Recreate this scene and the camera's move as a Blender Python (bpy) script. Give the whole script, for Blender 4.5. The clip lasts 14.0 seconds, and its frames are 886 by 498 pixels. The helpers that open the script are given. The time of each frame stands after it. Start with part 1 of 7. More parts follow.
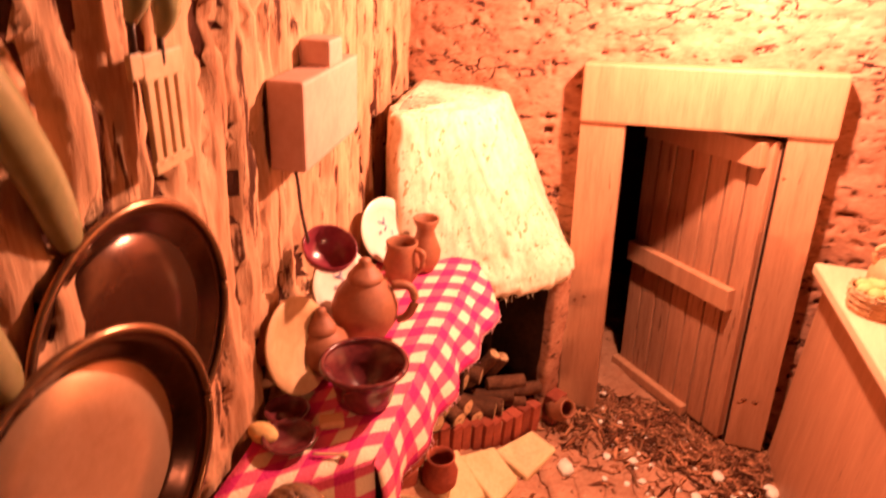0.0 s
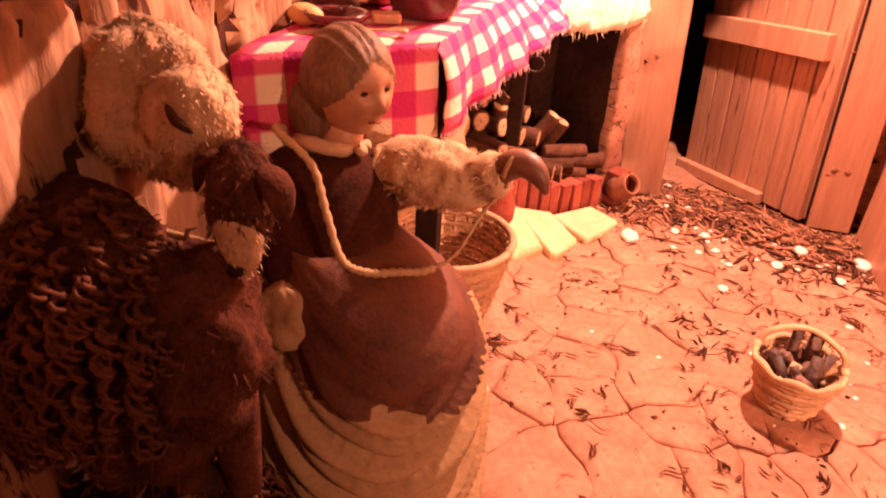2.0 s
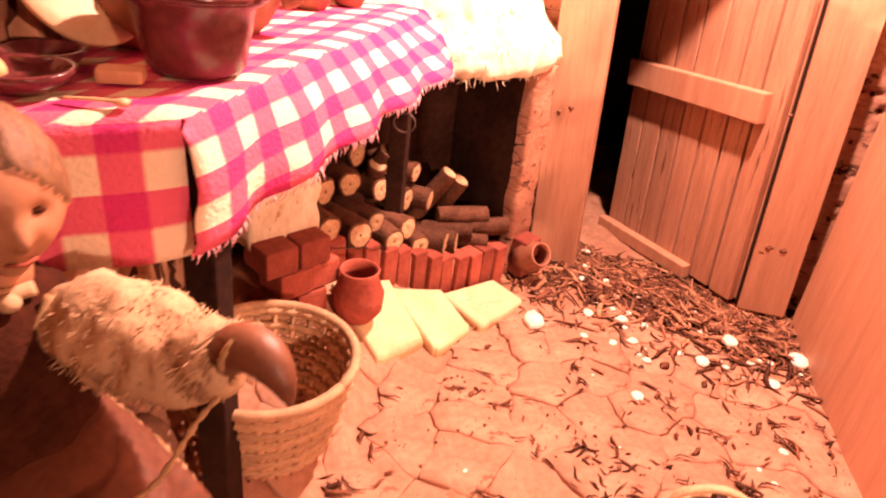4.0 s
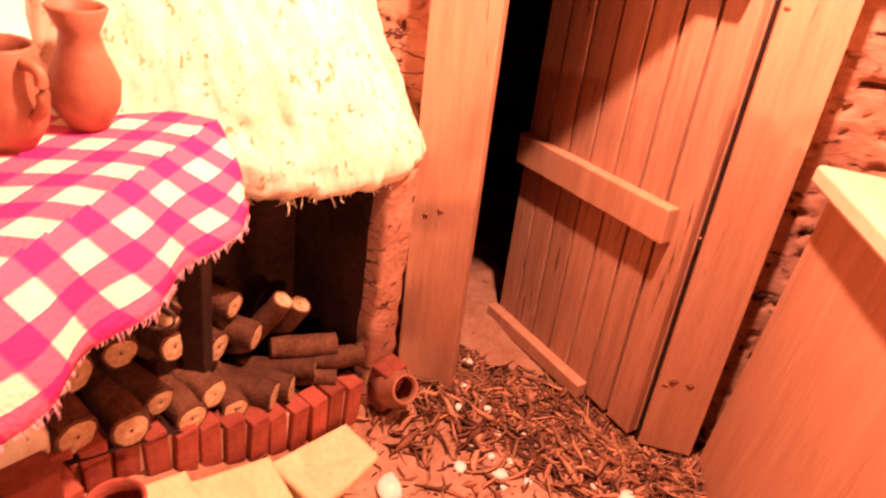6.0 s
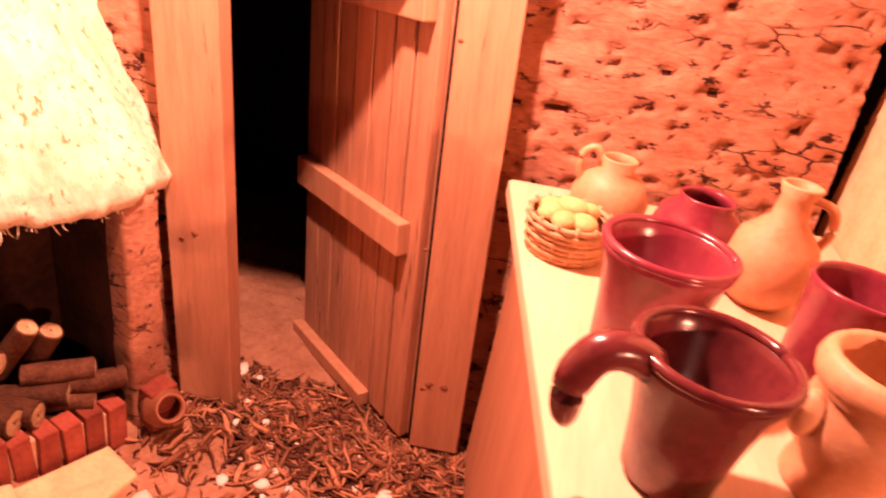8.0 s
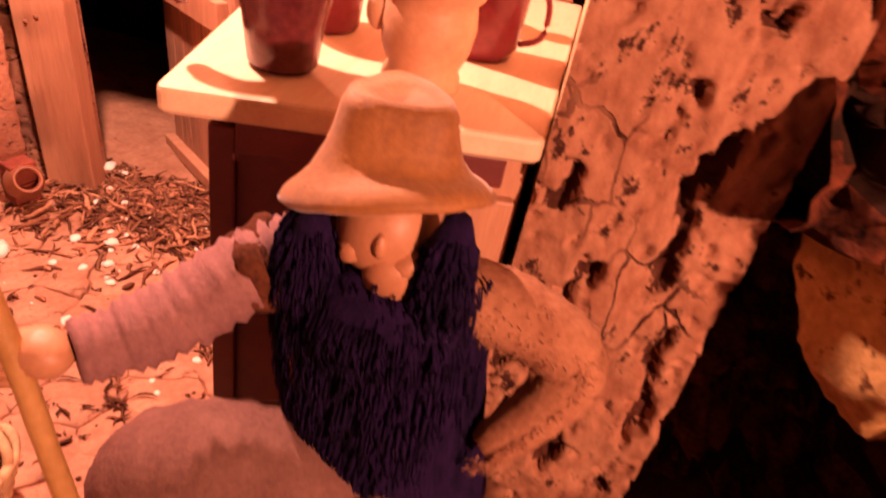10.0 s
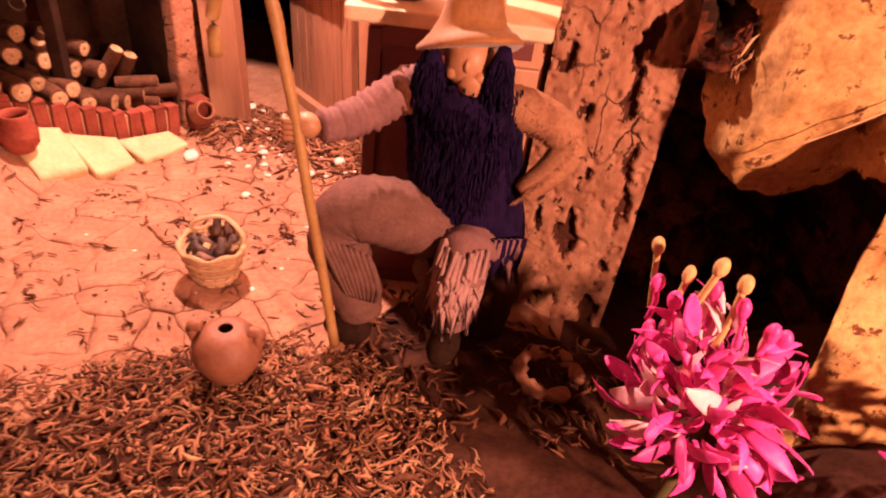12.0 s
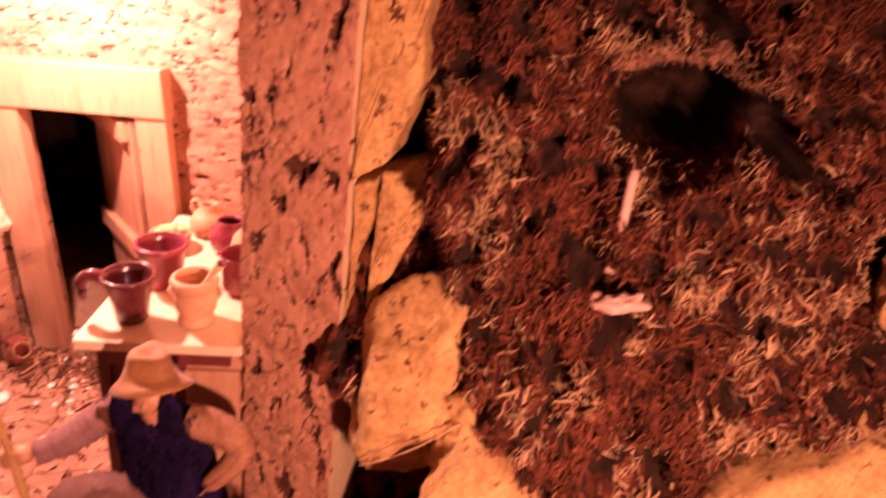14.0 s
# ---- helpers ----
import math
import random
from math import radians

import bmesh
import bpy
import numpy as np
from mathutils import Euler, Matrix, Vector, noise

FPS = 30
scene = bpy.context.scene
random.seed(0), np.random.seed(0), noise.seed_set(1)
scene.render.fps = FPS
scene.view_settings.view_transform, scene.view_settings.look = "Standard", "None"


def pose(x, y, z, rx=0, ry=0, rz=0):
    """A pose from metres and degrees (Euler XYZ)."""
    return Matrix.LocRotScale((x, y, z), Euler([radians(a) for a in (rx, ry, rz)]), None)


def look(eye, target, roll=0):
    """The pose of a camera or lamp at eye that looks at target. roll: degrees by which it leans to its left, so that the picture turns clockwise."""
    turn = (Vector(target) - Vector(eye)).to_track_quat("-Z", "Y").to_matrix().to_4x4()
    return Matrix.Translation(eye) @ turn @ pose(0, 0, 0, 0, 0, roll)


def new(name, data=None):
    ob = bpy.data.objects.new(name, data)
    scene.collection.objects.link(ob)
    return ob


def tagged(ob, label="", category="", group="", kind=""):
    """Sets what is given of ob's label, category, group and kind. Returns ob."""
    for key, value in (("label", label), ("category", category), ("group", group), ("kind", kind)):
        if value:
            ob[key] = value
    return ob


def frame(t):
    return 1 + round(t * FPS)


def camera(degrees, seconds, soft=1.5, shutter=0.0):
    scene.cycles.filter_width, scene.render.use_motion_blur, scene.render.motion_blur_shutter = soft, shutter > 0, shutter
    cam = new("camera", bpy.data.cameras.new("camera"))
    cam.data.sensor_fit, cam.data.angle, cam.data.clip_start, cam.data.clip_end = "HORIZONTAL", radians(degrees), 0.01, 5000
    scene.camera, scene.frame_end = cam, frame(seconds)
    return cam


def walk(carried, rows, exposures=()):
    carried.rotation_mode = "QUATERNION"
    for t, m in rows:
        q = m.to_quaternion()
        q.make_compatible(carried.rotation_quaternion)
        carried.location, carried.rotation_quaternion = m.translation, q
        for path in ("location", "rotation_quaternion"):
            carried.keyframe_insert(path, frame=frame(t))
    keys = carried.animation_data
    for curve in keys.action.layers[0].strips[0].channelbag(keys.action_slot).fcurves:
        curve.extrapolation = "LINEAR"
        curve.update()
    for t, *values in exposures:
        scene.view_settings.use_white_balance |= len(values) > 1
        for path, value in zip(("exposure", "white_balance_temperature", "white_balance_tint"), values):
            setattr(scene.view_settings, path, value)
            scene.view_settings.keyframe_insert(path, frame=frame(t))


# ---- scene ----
cam = camera(68.3, 14.0, soft=2.0, shutter=0.4)
PATH = [
    (0, (0.0727, -0.3972, 0.2991), (-0.0069, -0.2346, 0.2141), 3.29),
    (0.5, (0.0708, -0.4004, 0.2652), (-0.0153, -0.2447, 0.1740), 3.00),
    (1, (0.0694, -0.4071, 0.2328), (-0.0181, -0.2526, 0.1408), 5.08),
    (1.5, (0.0638, -0.4060, 0.1946), (-0.0167, -0.2493, 0.0999), 5.60),
    (2, (0.0745, -0.4158, 0.1779), (-0.0081, -0.2638, 0.0776), 3.67),
    (2.5, (0.0765, -0.4066, 0.1694), (-0.0063, -0.2548, 0.0688), 3.98),
    (3, (0.0741, -0.3853, 0.1700), (-0.0027, -0.2297, 0.0705), 5.28),
    (3.5, (0.0697, -0.3597, 0.1735), (-0.0005, -0.1996, 0.0764), 7.12),
    (3.7, (0.0732, -0.3500, 0.1754), (0.0016, -0.1893, 0.0803), 7.09),
    (5.8, (0.0597, -0.2440, 0.2003), (0.0075, -0.0770, 0.1035), 10.09),
    (6, (0.0618, -0.2377, 0.2081), (0.0124, -0.0710, 0.1093), 10.45),
    (6.5, (0.0761, -0.2300, 0.2205), (0.0290, -0.0613, 0.1241), 10.62),
    (7, (0.0929, -0.2260, 0.2268), (0.0498, -0.0539, 0.1345), 10.51),
    (7.2, (0.0997, -0.2254, 0.2289), (0.0591, -0.0521, 0.1378), 10.56),
    (9.3, (0.2048, -0.2443, 0.2144), (0.1818, -0.0735, 0.1128), 12.23),
    (9.5, (0.2124, -0.2515, 0.2099), (0.1907, -0.0824, 0.1054), 12.56),
    (10, (0.2332, -0.2740, 0.2013), (0.2132, -0.1077, 0.0921), 12.25),
    (10.5, (0.2499, -0.3015, 0.2010), (0.2333, -0.1405, 0.0835), 11.74),
    (11, (0.2657, -0.3454, 0.1883), (0.2439, -0.1776, 0.0817), 11.42),
    (11.5, (0.2698, -0.3696, 0.1972), (0.2391, -0.2076, 0.0841), 9.76),
    (12, (0.2625, -0.4038, 0.2157), (0.2259, -0.2430, 0.1026), 8.15),
    (12.5, (0.2749, -0.4217, 0.2439), (0.2352, -0.2597, 0.1336), 7.45),
    (13, (0.3011, -0.4407, 0.2724), (0.2653, -0.2700, 0.1746), 8.40),
    (13.5, (0.3419, -0.4216, 0.3183), (0.3064, -0.2504, 0.2211), 7.18),
    (14, (0.3739, -0.3989, 0.3558), (0.3476, -0.2207, 0.2688), 7.74),
]
LIGHT_METER = [(0.0, -0.42, 7400, 16), (0.5, -0.35, 6900, 17), (1.0, 0.05, 6500, 9), (2.0, 0.64, 5950, 8), (3.5, 0.70, 5000, -9), (6.0, 0.10, 6500, 17), (7.0, -0.12, 6900, 31), (9.5, -0.12, 6300, 24), (10.0, 0.16, 6050, 14), (11.0, 0.24, 5450, 9), (12.5, 0.42, 5250, -7), (13.5, 0.28, 5300, -9), (14.0, 0.08, 5350, 14)]
walk(cam, [(t, look(eye, target, roll)) for t, eye, target, roll in PATH], LIGHT_METER)

# ---- light ----
world = bpy.data.worlds.new("world")
world.use_nodes = True
scene.world = world
world.node_tree.nodes["Background"].inputs[0].default_value = (1.0, 0.32, 0.16, 1)
world.node_tree.nodes["Background"].inputs[1].default_value = 0.048


def lamp(name, at, watts, colour, radius):
    data = bpy.data.lights.new(name, "POINT")
    data.energy, data.color, data.shadow_soft_size = watts, colour, radius
    ob = new(name, data)
    ob.location = at
    return ob


lamp("lamp_over_door", (0.050, -0.072, 0.335), 9.5, (1.0, 0.47, 0.33), 0.006)


def spot(name, at, aim, watts, colour, cone, radius):
    """A lamp limited to a soft cone, which weakens its light on the left side."""
    data = bpy.data.lights.new(name, "SPOT")
    data.energy, data.color, data.shadow_soft_size = watts, colour, radius
    data.spot_size, data.spot_blend = radians(cone), 0.8
    ob = new(name, data)
    ob.matrix_world = Matrix.Translation(at) @ (Vector(aim) - Vector(at)).to_track_quat("-Z", "Y").to_matrix().to_4x4()
    return ob


spot("lamp_over_bank", (0.518, -0.462, 0.262), (0.375, -0.155, 0.150), 15.5, (1.0, 0.40, 0.23), 112, 0.008)


# ---- materials ----
def mat(name, c1, c2, rough=0.8, scale=60, fine=400, bump=0.3, metal=0.0, stretch=(1, 1, 1), spots=None, spot_scale=150, spot_at=0.62, vary=0.0, island=False, sheen=0.0, cracks=0.0, crack_scale=60):
    m = bpy.data.materials.new(name)
    m.use_nodes = True
    nt = m.node_tree
    bs = nt.nodes["Principled BSDF"]
    link = nt.links.new

    def node(kind, **kw):
        n = nt.nodes.new(kind)
        for k, v in kw.items():
            n.inputs[k].default_value = v
        return n

    tc = node("ShaderNodeTexCoord")
    mp = node("ShaderNodeMapping")
    mp.inputs["Scale"].default_value = stretch
    link(tc.outputs["Object"], mp.inputs["Vector"])
    big = node("ShaderNodeTexNoise", Scale=scale, Detail=6.0, Roughness=0.6)
    small = node("ShaderNodeTexNoise", Scale=fine, Detail=4.0, Roughness=0.65)
    link(mp.outputs[0], big.inputs["Vector"])
    link(mp.outputs[0], small.inputs["Vector"])
    mixf = node("ShaderNodeMix")
    mixf.inputs[0].default_value = 0.42
    link(big.outputs["Fac"], mixf.inputs[2])
    link(small.outputs["Fac"], mixf.inputs[3])
    ramp = node("ShaderNodeValToRGB")
    ramp.color_ramp.elements[0].position, ramp.color_ramp.elements[1].position = 0.36, 0.66
    ramp.color_ramp.elements[0].color, ramp.color_ramp.elements[1].color = (*c1, 1), (*c2, 1)
    link(mixf.outputs[0], ramp.inputs[0])
    colour = ramp.outputs[0]
    height = mixf.outputs[0]
    if spots:
        sp = node("ShaderNodeTexNoise", Scale=spot_scale, Detail=5.0, Roughness=0.7)
        link(mp.outputs[0], sp.inputs["Vector"])
        sr = node("ShaderNodeValToRGB")
        sr.color_ramp.elements[0].position, sr.color_ramp.elements[1].position = spot_at, spot_at + 0.05
        link(sp.outputs["Fac"], sr.inputs[0])
        mx = nt.nodes.new("ShaderNodeMix")
        mx.data_type = "RGBA"
        link(sr.outputs[0], mx.inputs[0])
        link(colour, mx.inputs[6])
        mx.inputs[7].default_value = (*spots, 1)
        colour = mx.outputs[2]
    if cracks:
        warp = node("ShaderNodeVectorMath")
        warp.operation = "ADD"
        wn = node("ShaderNodeTexNoise", Scale=crack_scale * 1.6, Detail=4.0)
        ws = node("ShaderNodeVectorMath")
        ws.operation = "SCALE"
        ws.inputs["Scale"].default_value = 0.55 / crack_scale
        link(mp.outputs[0], wn.inputs["Vector"])
        link(wn.outputs["Color"], ws.inputs[0])
        link(mp.outputs[0], warp.inputs[0])
        link(ws.outputs[0], warp.inputs[1])
        vo = node("ShaderNodeTexVoronoi", Scale=crack_scale)
        vo.feature = "DISTANCE_TO_EDGE"
        link(warp.outputs[0], vo.inputs["Vector"])
        cm = node("ShaderNodeMapRange")
        cm.inputs["From Min"].default_value, cm.inputs["From Max"].default_value = cracks * 0.3, cracks
        link(vo.outputs["Distance"], cm.inputs["Value"])
        gate = node("ShaderNodeTexNoise", Scale=crack_scale * 0.45, Detail=3.0)
        link(mp.outputs[0], gate.inputs["Vector"])
        gr = node("ShaderNodeMapRange")
        gr.inputs["From Min"].default_value, gr.inputs["From Max"].default_value = 0.36, 0.46
        link(gate.outputs["Fac"], gr.inputs["Value"])
        mxv = node("ShaderNodeMath")
        mxv.operation = "MAXIMUM"
        link(cm.outputs[0], mxv.inputs[0])
        link(gr.outputs[0], mxv.inputs[1])
        mc = nt.nodes.new("ShaderNodeMix")
        mc.data_type = "RGBA"
        link(mxv.outputs[0], mc.inputs[0])
        mc.inputs[6].default_value = (*spots, 1)
        link(colour, mc.inputs[7])
        colour = mc.outputs[2]
        hm = node("ShaderNodeMath")
        hm.operation = "MULTIPLY"
        link(height, hm.inputs[0])
        link(mxv.outputs[0], hm.inputs[1])
        height = hm.outputs[0]
    if vary:
        rnd = nt.nodes.new("ShaderNodeNewGeometry") if island else nt.nodes.new("ShaderNodeObjectInfo")
        hs = nt.nodes.new("ShaderNodeHueSaturation")
        mr = node("ShaderNodeMapRange")
        mr.inputs["To Min"].default_value, mr.inputs["To Max"].default_value = 1 - vary, 1 + vary
        link(rnd.outputs["Random Per Island" if island else "Random"], mr.inputs["Value"])
        link(mr.outputs[0], hs.inputs["Value"])
        link(colour, hs.inputs["Color"])
        colour = hs.outputs[0]
    link(colour, bs.inputs["Base Color"])
    bs.inputs["Roughness"].default_value = rough
    bs.inputs["Metallic"].default_value = metal
    if rough >= 0.8:
        bs.inputs["Specular IOR Level"].default_value = 0.12   # matt: weak gloss keeps dark tones from greying
    if sheen:
        bs.inputs["Sheen Weight"].default_value = sheen
    if bump:
        bp = node("ShaderNodeBump", Strength=bump, Distance=0.0012)
        link(height, bp.inputs["Height"])
        link(bp.outputs[0], bs.inputs["Normal"])
    return m


CORK = mat("cork", (0.28, 0.115, 0.068), (0.50, 0.26, 0.165), 0.9, 70, 420, 0.9, stretch=(0.55, 1, 1.35), spots=(0.040, 0.014, 0.010), spot_scale=120, spot_at=0.585, cracks=0.040, crack_scale=95)
BARK = mat("bark_board", (0.33, 0.15, 0.08), (0.66, 0.40, 0.24), 0.85, 60, 330, 1.0, stretch=(1, 1, 0.16), spots=(0.07, 0.024, 0.013), spot_scale=95, spot_at=0.56)
WALL_END = mat("daubed_cork", (0.25, 0.10, 0.056), (0.45, 0.23, 0.135), 0.92, 75, 330, 1.0, stretch=(1, 1, 0.6), spots=(0.05, 0.018, 0.012), spot_scale=150, spot_at=0.58, cracks=0.030, crack_scale=75)
DENT = mat("bruised_pine", (0.16, 0.06, 0.03), (0.30, 0.13, 0.07), 0.8, 90, 500, 0.5)
CREAM_CUT = mat("cut_cork", (0.55, 0.36, 0.2), (0.7, 0.5, 0.3), 0.85, 90, 500, 0.4)
PINE = mat("pine", (0.31, 0.135, 0.075), (0.48, 0.245, 0.14), 0.6, 50, 260, 0.35, stretch=(6, 6, 0.5), vary=0.12, spots=(0.15, 0.055, 0.028), spot_scale=40, spot_at=0.62)
PINE_FRAME = mat("planed_pine", (0.38, 0.175, 0.095), (0.52, 0.27, 0.155), 0.5, 40, 240, 0.3, stretch=(5, 5, 0.4), spots=(0.20, 0.08, 0.04), spot_scale=45, spot_at=0.66)
PINE_TOP = mat("pale_board", (0.62, 0.42, 0.26), (0.74, 0.54, 0.36), 0.5, 40, 240, 0.12, stretch=(4, 0.5, 4))
MAROON = mat("maroon_paint", (0.10, 0.016, 0.014), (0.15, 0.028, 0.022), 0.5, 40, 300, 0.2)
PLASTER = mat("lime_plaster", (0.58, 0.46, 0.31), (0.80, 0.71, 0.54), 0.85, 90, 300, 1.0, stretch=(1, 1, 0.6), spots=(0.42, 0.24, 0.12), spot_scale=260, spot_at=0.58)
# Near-black for the sooty hearth, black parts and shade painted into gaps and holes.
SOOT_SHADE_BLACK = mat("soot_shade_black", (0.013, 0.005, 0.003), (0.038, 0.016, 0.009), 0.95, 50, 300, 0.6)
BRICK = mat("brick", (0.20, 0.045, 0.030), (0.33, 0.085, 0.050), 0.85, 90, 500, 0.6, vary=0.25)
MORTAR = mat("mortar", (0.50, 0.28, 0.17), (0.66, 0.42, 0.27), 0.9, 90, 500, 0.6)
SLAB = mat("sand_slab", (0.58, 0.42, 0.22), (0.74, 0.58, 0.34), 0.85, 70, 420, 0.6)
CLAY = mat("clay_floor", (0.26, 0.115, 0.065), (0.42, 0.22, 0.135), 0.85, 45, 330, 0.8, spots=(0.10, 0.04, 0.024), spot_scale=70, spot_at=0.62)
FLAG = mat("clay_flag", (0.32, 0.145, 0.085), (0.50, 0.27, 0.17), 0.8, 45, 330, 0.9, vary=0.05, spots=(0.20, 0.08, 0.045), spot_scale=120, spot_at=0.62)
WRAP = mat("pale_leg_wrap", (0.30, 0.16, 0.15), (0.44, 0.26, 0.24), 0.9, 110, 800, 0.7)
SHRED = mat("bark_shred", (0.075, 0.024, 0.013), (0.20, 0.085, 0.045), 0.85, 120, 700, 0.5, vary=0.6, island=True)
SHRED_PALE = mat("straw_shred", (0.30, 0.15, 0.07), (0.55, 0.34, 0.18), 0.85, 120, 700, 0.4, vary=0.45, island=True)
# Dark brown for soil, and for shade painted round the man's feet.
SOIL_SHADE_BROWN = mat("soil_shade_brown", (0.030, 0.010, 0.006), (0.085, 0.032, 0.018), 0.95, 60, 380, 0.9)
PEBBLE = mat("white_pebble", (0.72, 0.66, 0.54), (0.86, 0.82, 0.72), 0.6, 120, 600, 0.3)
LOG_BARK = mat("twig_bark", (0.045, 0.017, 0.010), (0.135, 0.058, 0.031), 0.85, 150, 700, 0.9, vary=0.35)
LOG_END = mat("twig_end", (0.30, 0.17, 0.090), (0.56, 0.38, 0.21), 0.8, 300, 900, 0.5, vary=0.25)
TERRA = mat("terracotta", (0.22, 0.075, 0.038), (0.33, 0.13, 0.065), 0.6, 60, 420, 0.3)
TERRA_PALE = mat("pale_terracotta", (0.46, 0.22, 0.11), (0.60, 0.33, 0.18), 0.55, 60, 420, 0.3)
TERRA_DARK = mat("glazed_brown", (0.070, 0.012, 0.015), (0.14, 0.028, 0.030), 0.22, 50, 420, 0.08)
TERRA_RED = mat("glazed_maroon", (0.16, 0.020, 0.036), (0.24, 0.040, 0.058), 0.25, 50, 420, 0.08)
CHINA = mat("china", (0.74, 0.70, 0.60), (0.84, 0.80, 0.70), 0.25, 60, 300, 0.05)
CHINA_BLUE = mat("blue_paint", (0.10, 0.12, 0.30), (0.16, 0.18, 0.40), 0.35, 60, 300, 0.0)
PAN = mat("browned_pan", (0.060, 0.022, 0.012), (0.11, 0.045, 0.024), 0.20, 30, 500, 0.05, metal=0.6)
# Paler than PAN: bright reflected light on the base is put into the colour.
PAN_BASE_LIT = mat("lit_pan_base", (0.60, 0.36, 0.22), (0.72, 0.47, 0.30), 0.32, 25, 300, 0.10, metal=0.55)
PAN_RIM = mat("pan_rim", (0.26, 0.13, 0.07), (0.38, 0.21, 0.11), 0.22, 60, 500, 0.05, metal=0.7)
HANDLE = mat("enamel_handle", (0.24, 0.22, 0.10), (0.34, 0.31, 0.16), 0.25, 40, 300, 0.05)
BOARD = mat("chopping_board", (0.48, 0.26, 0.20), (0.58, 0.34, 0.27), 0.6, 60, 300, 0.15)
SPOON_WOOD = mat("spoon_wood", (0.46, 0.28, 0.14), (0.60, 0.40, 0.22), 0.55, 60, 350, 0.2)
WICKER = mat("wicker", (0.36, 0.20, 0.10), (0.58, 0.37, 0.20), 0.75, 120, 700, 0.4, vary=0.2)
BREAD = mat("bread", (0.50, 0.32, 0.12), (0.66, 0.46, 0.20), 0.75, 120, 500, 0.4)
COAL = mat("charred_stick", (0.040, 0.016, 0.012), (0.20, 0.10, 0.07), 0.6, 150, 600, 0.7, vary=0.5)
FELT = mat("felt_hat", (0.19, 0.066, 0.012), (0.34, 0.135, 0.028), 0.7, 60, 700, 0.35, sheen=0.2)
SKIN = mat("painted_skin", (0.36, 0.16, 0.075), (0.46, 0.22, 0.115), 0.5, 80, 500, 0.2)
NAVY = mat("navy_wool", (0.004, 0.0015, 0.012), (0.018, 0.006, 0.045), 0.95, 160, 900, 1.0, stretch=(1, 1, 0.3))
# Dark cork and bark of the pits, their shade put into the colour.
PORE_SHADE = mat("pore_shade", (0.045, 0.014, 0.008), (0.095, 0.034, 0.020), 0.95, 150, 700, 0.8)
SLEEVE = mat("sleeve_cloth", (0.17, 0.08, 0.08), (0.28, 0.14, 0.13), 0.85, 110, 800, 0.7)
TROUSER = mat("trouser_cloth", (0.12, 0.055, 0.045), (0.20, 0.10, 0.08), 0.85, 110, 800, 0.6)
FUR = mat("fleece", (0.44, 0.27, 0.15), (0.66, 0.46, 0.27), 0.95, 60, 500, 0.8)
FUR_DARK = mat("dark_fleece", (0.035, 0.010, 0.005), (0.13, 0.042, 0.019), 0.95, 150, 900, 1.0)
FUR_RUST = mat("rust_fleece", (0.21, 0.085, 0.045), (0.38, 0.185, 0.10), 0.95, 80, 600, 0.8)
FUR_CURL = mat("rusty_curls", (0.075, 0.024, 0.012), (0.20, 0.072, 0.034), 0.9, 150, 900, 0.8)
HAIR = mat("painted_hair", (0.075, 0.026, 0.010), (0.25, 0.125, 0.048), 0.6, 90, 900, 0.8, stretch=(1, 1, 0.3))
SHAWL = mat("shawl_cloth", (0.025, 0.006, 0.002), (0.076, 0.019, 0.007), 0.9, 110, 800, 0.7)
BANK_MOSS = mat("bank_moss", (0.028, 0.007, 0.004), (0.23, 0.068, 0.030), 0.9, 40, 500, 0.6, vary=0.7, island=True)
BANK = mat("bank_soil", (0.004, 0.001, 0.0006), (0.155, 0.040, 0.017), 0.95, 75, 420, 1.0)
SKIRT = mat("skirt_cloth", (0.069, 0.017, 0.005), (0.161, 0.044, 0.012), 0.7, 70, 700, 0.6)
BLOUSE = mat("blouse_cloth", (0.34, 0.20, 0.095), (0.50, 0.32, 0.165), 0.8, 90, 700, 0.5)
ROPE = mat("hemp_rope", (0.40, 0.24, 0.12), (0.58, 0.38, 0.20), 0.85, 300, 1200, 0.6)
ROCK = mat("rock", (0.27, 0.13, 0.045), (0.62, 0.37, 0.135), 0.9, 60, 340, 1.0, spots=(0.11, 0.042, 0.016), spot_scale=120, spot_at=0.58)
CANE = mat("cane_wood", (0.30, 0.15, 0.04), (0.44, 0.24, 0.08), 0.55, 90, 500, 0.3)
PETAL = mat("pink_petal", (0.56, 0.018, 0.22), (0.82, 0.08, 0.42), 0.5, 90, 500, 0.2, vary=0.35)
PETAL_PALE = mat("pale_petal", (0.80, 0.38, 0.46), (0.88, 0.55, 0.58), 0.55, 90, 500, 0.1, vary=0.1)
STAMEN = mat("stamen", (0.46, 0.26, 0.09), (0.62, 0.40, 0.16), 0.6, 150, 600, 0.2)
CANE_DARK = mat("dark_horn", (0.12, 0.038, 0.016), (0.22, 0.085, 0.036), 0.5, 90, 500, 0.2)
LEAF_STEM = mat("stem_green", (0.06, 0.05, 0.015), (0.12, 0.09, 0.03), 0.7, 90, 500, 0.3)
ROOM = mat("dim_room", (0.16, 0.12, 0.10), (0.22, 0.17, 0.14), 0.9, 3, 20, 0.1)
IRON = mat("wire", (0.05, 0.03, 0.025), (0.10, 0.06, 0.05), 0.5, 90, 500, 0.2, metal=0.5)
MOSS = mat("dry_moss", (0.24, 0.095, 0.05), (0.46, 0.23, 0.125), 0.9, 120, 700, 0.6, vary=0.6, island=True)


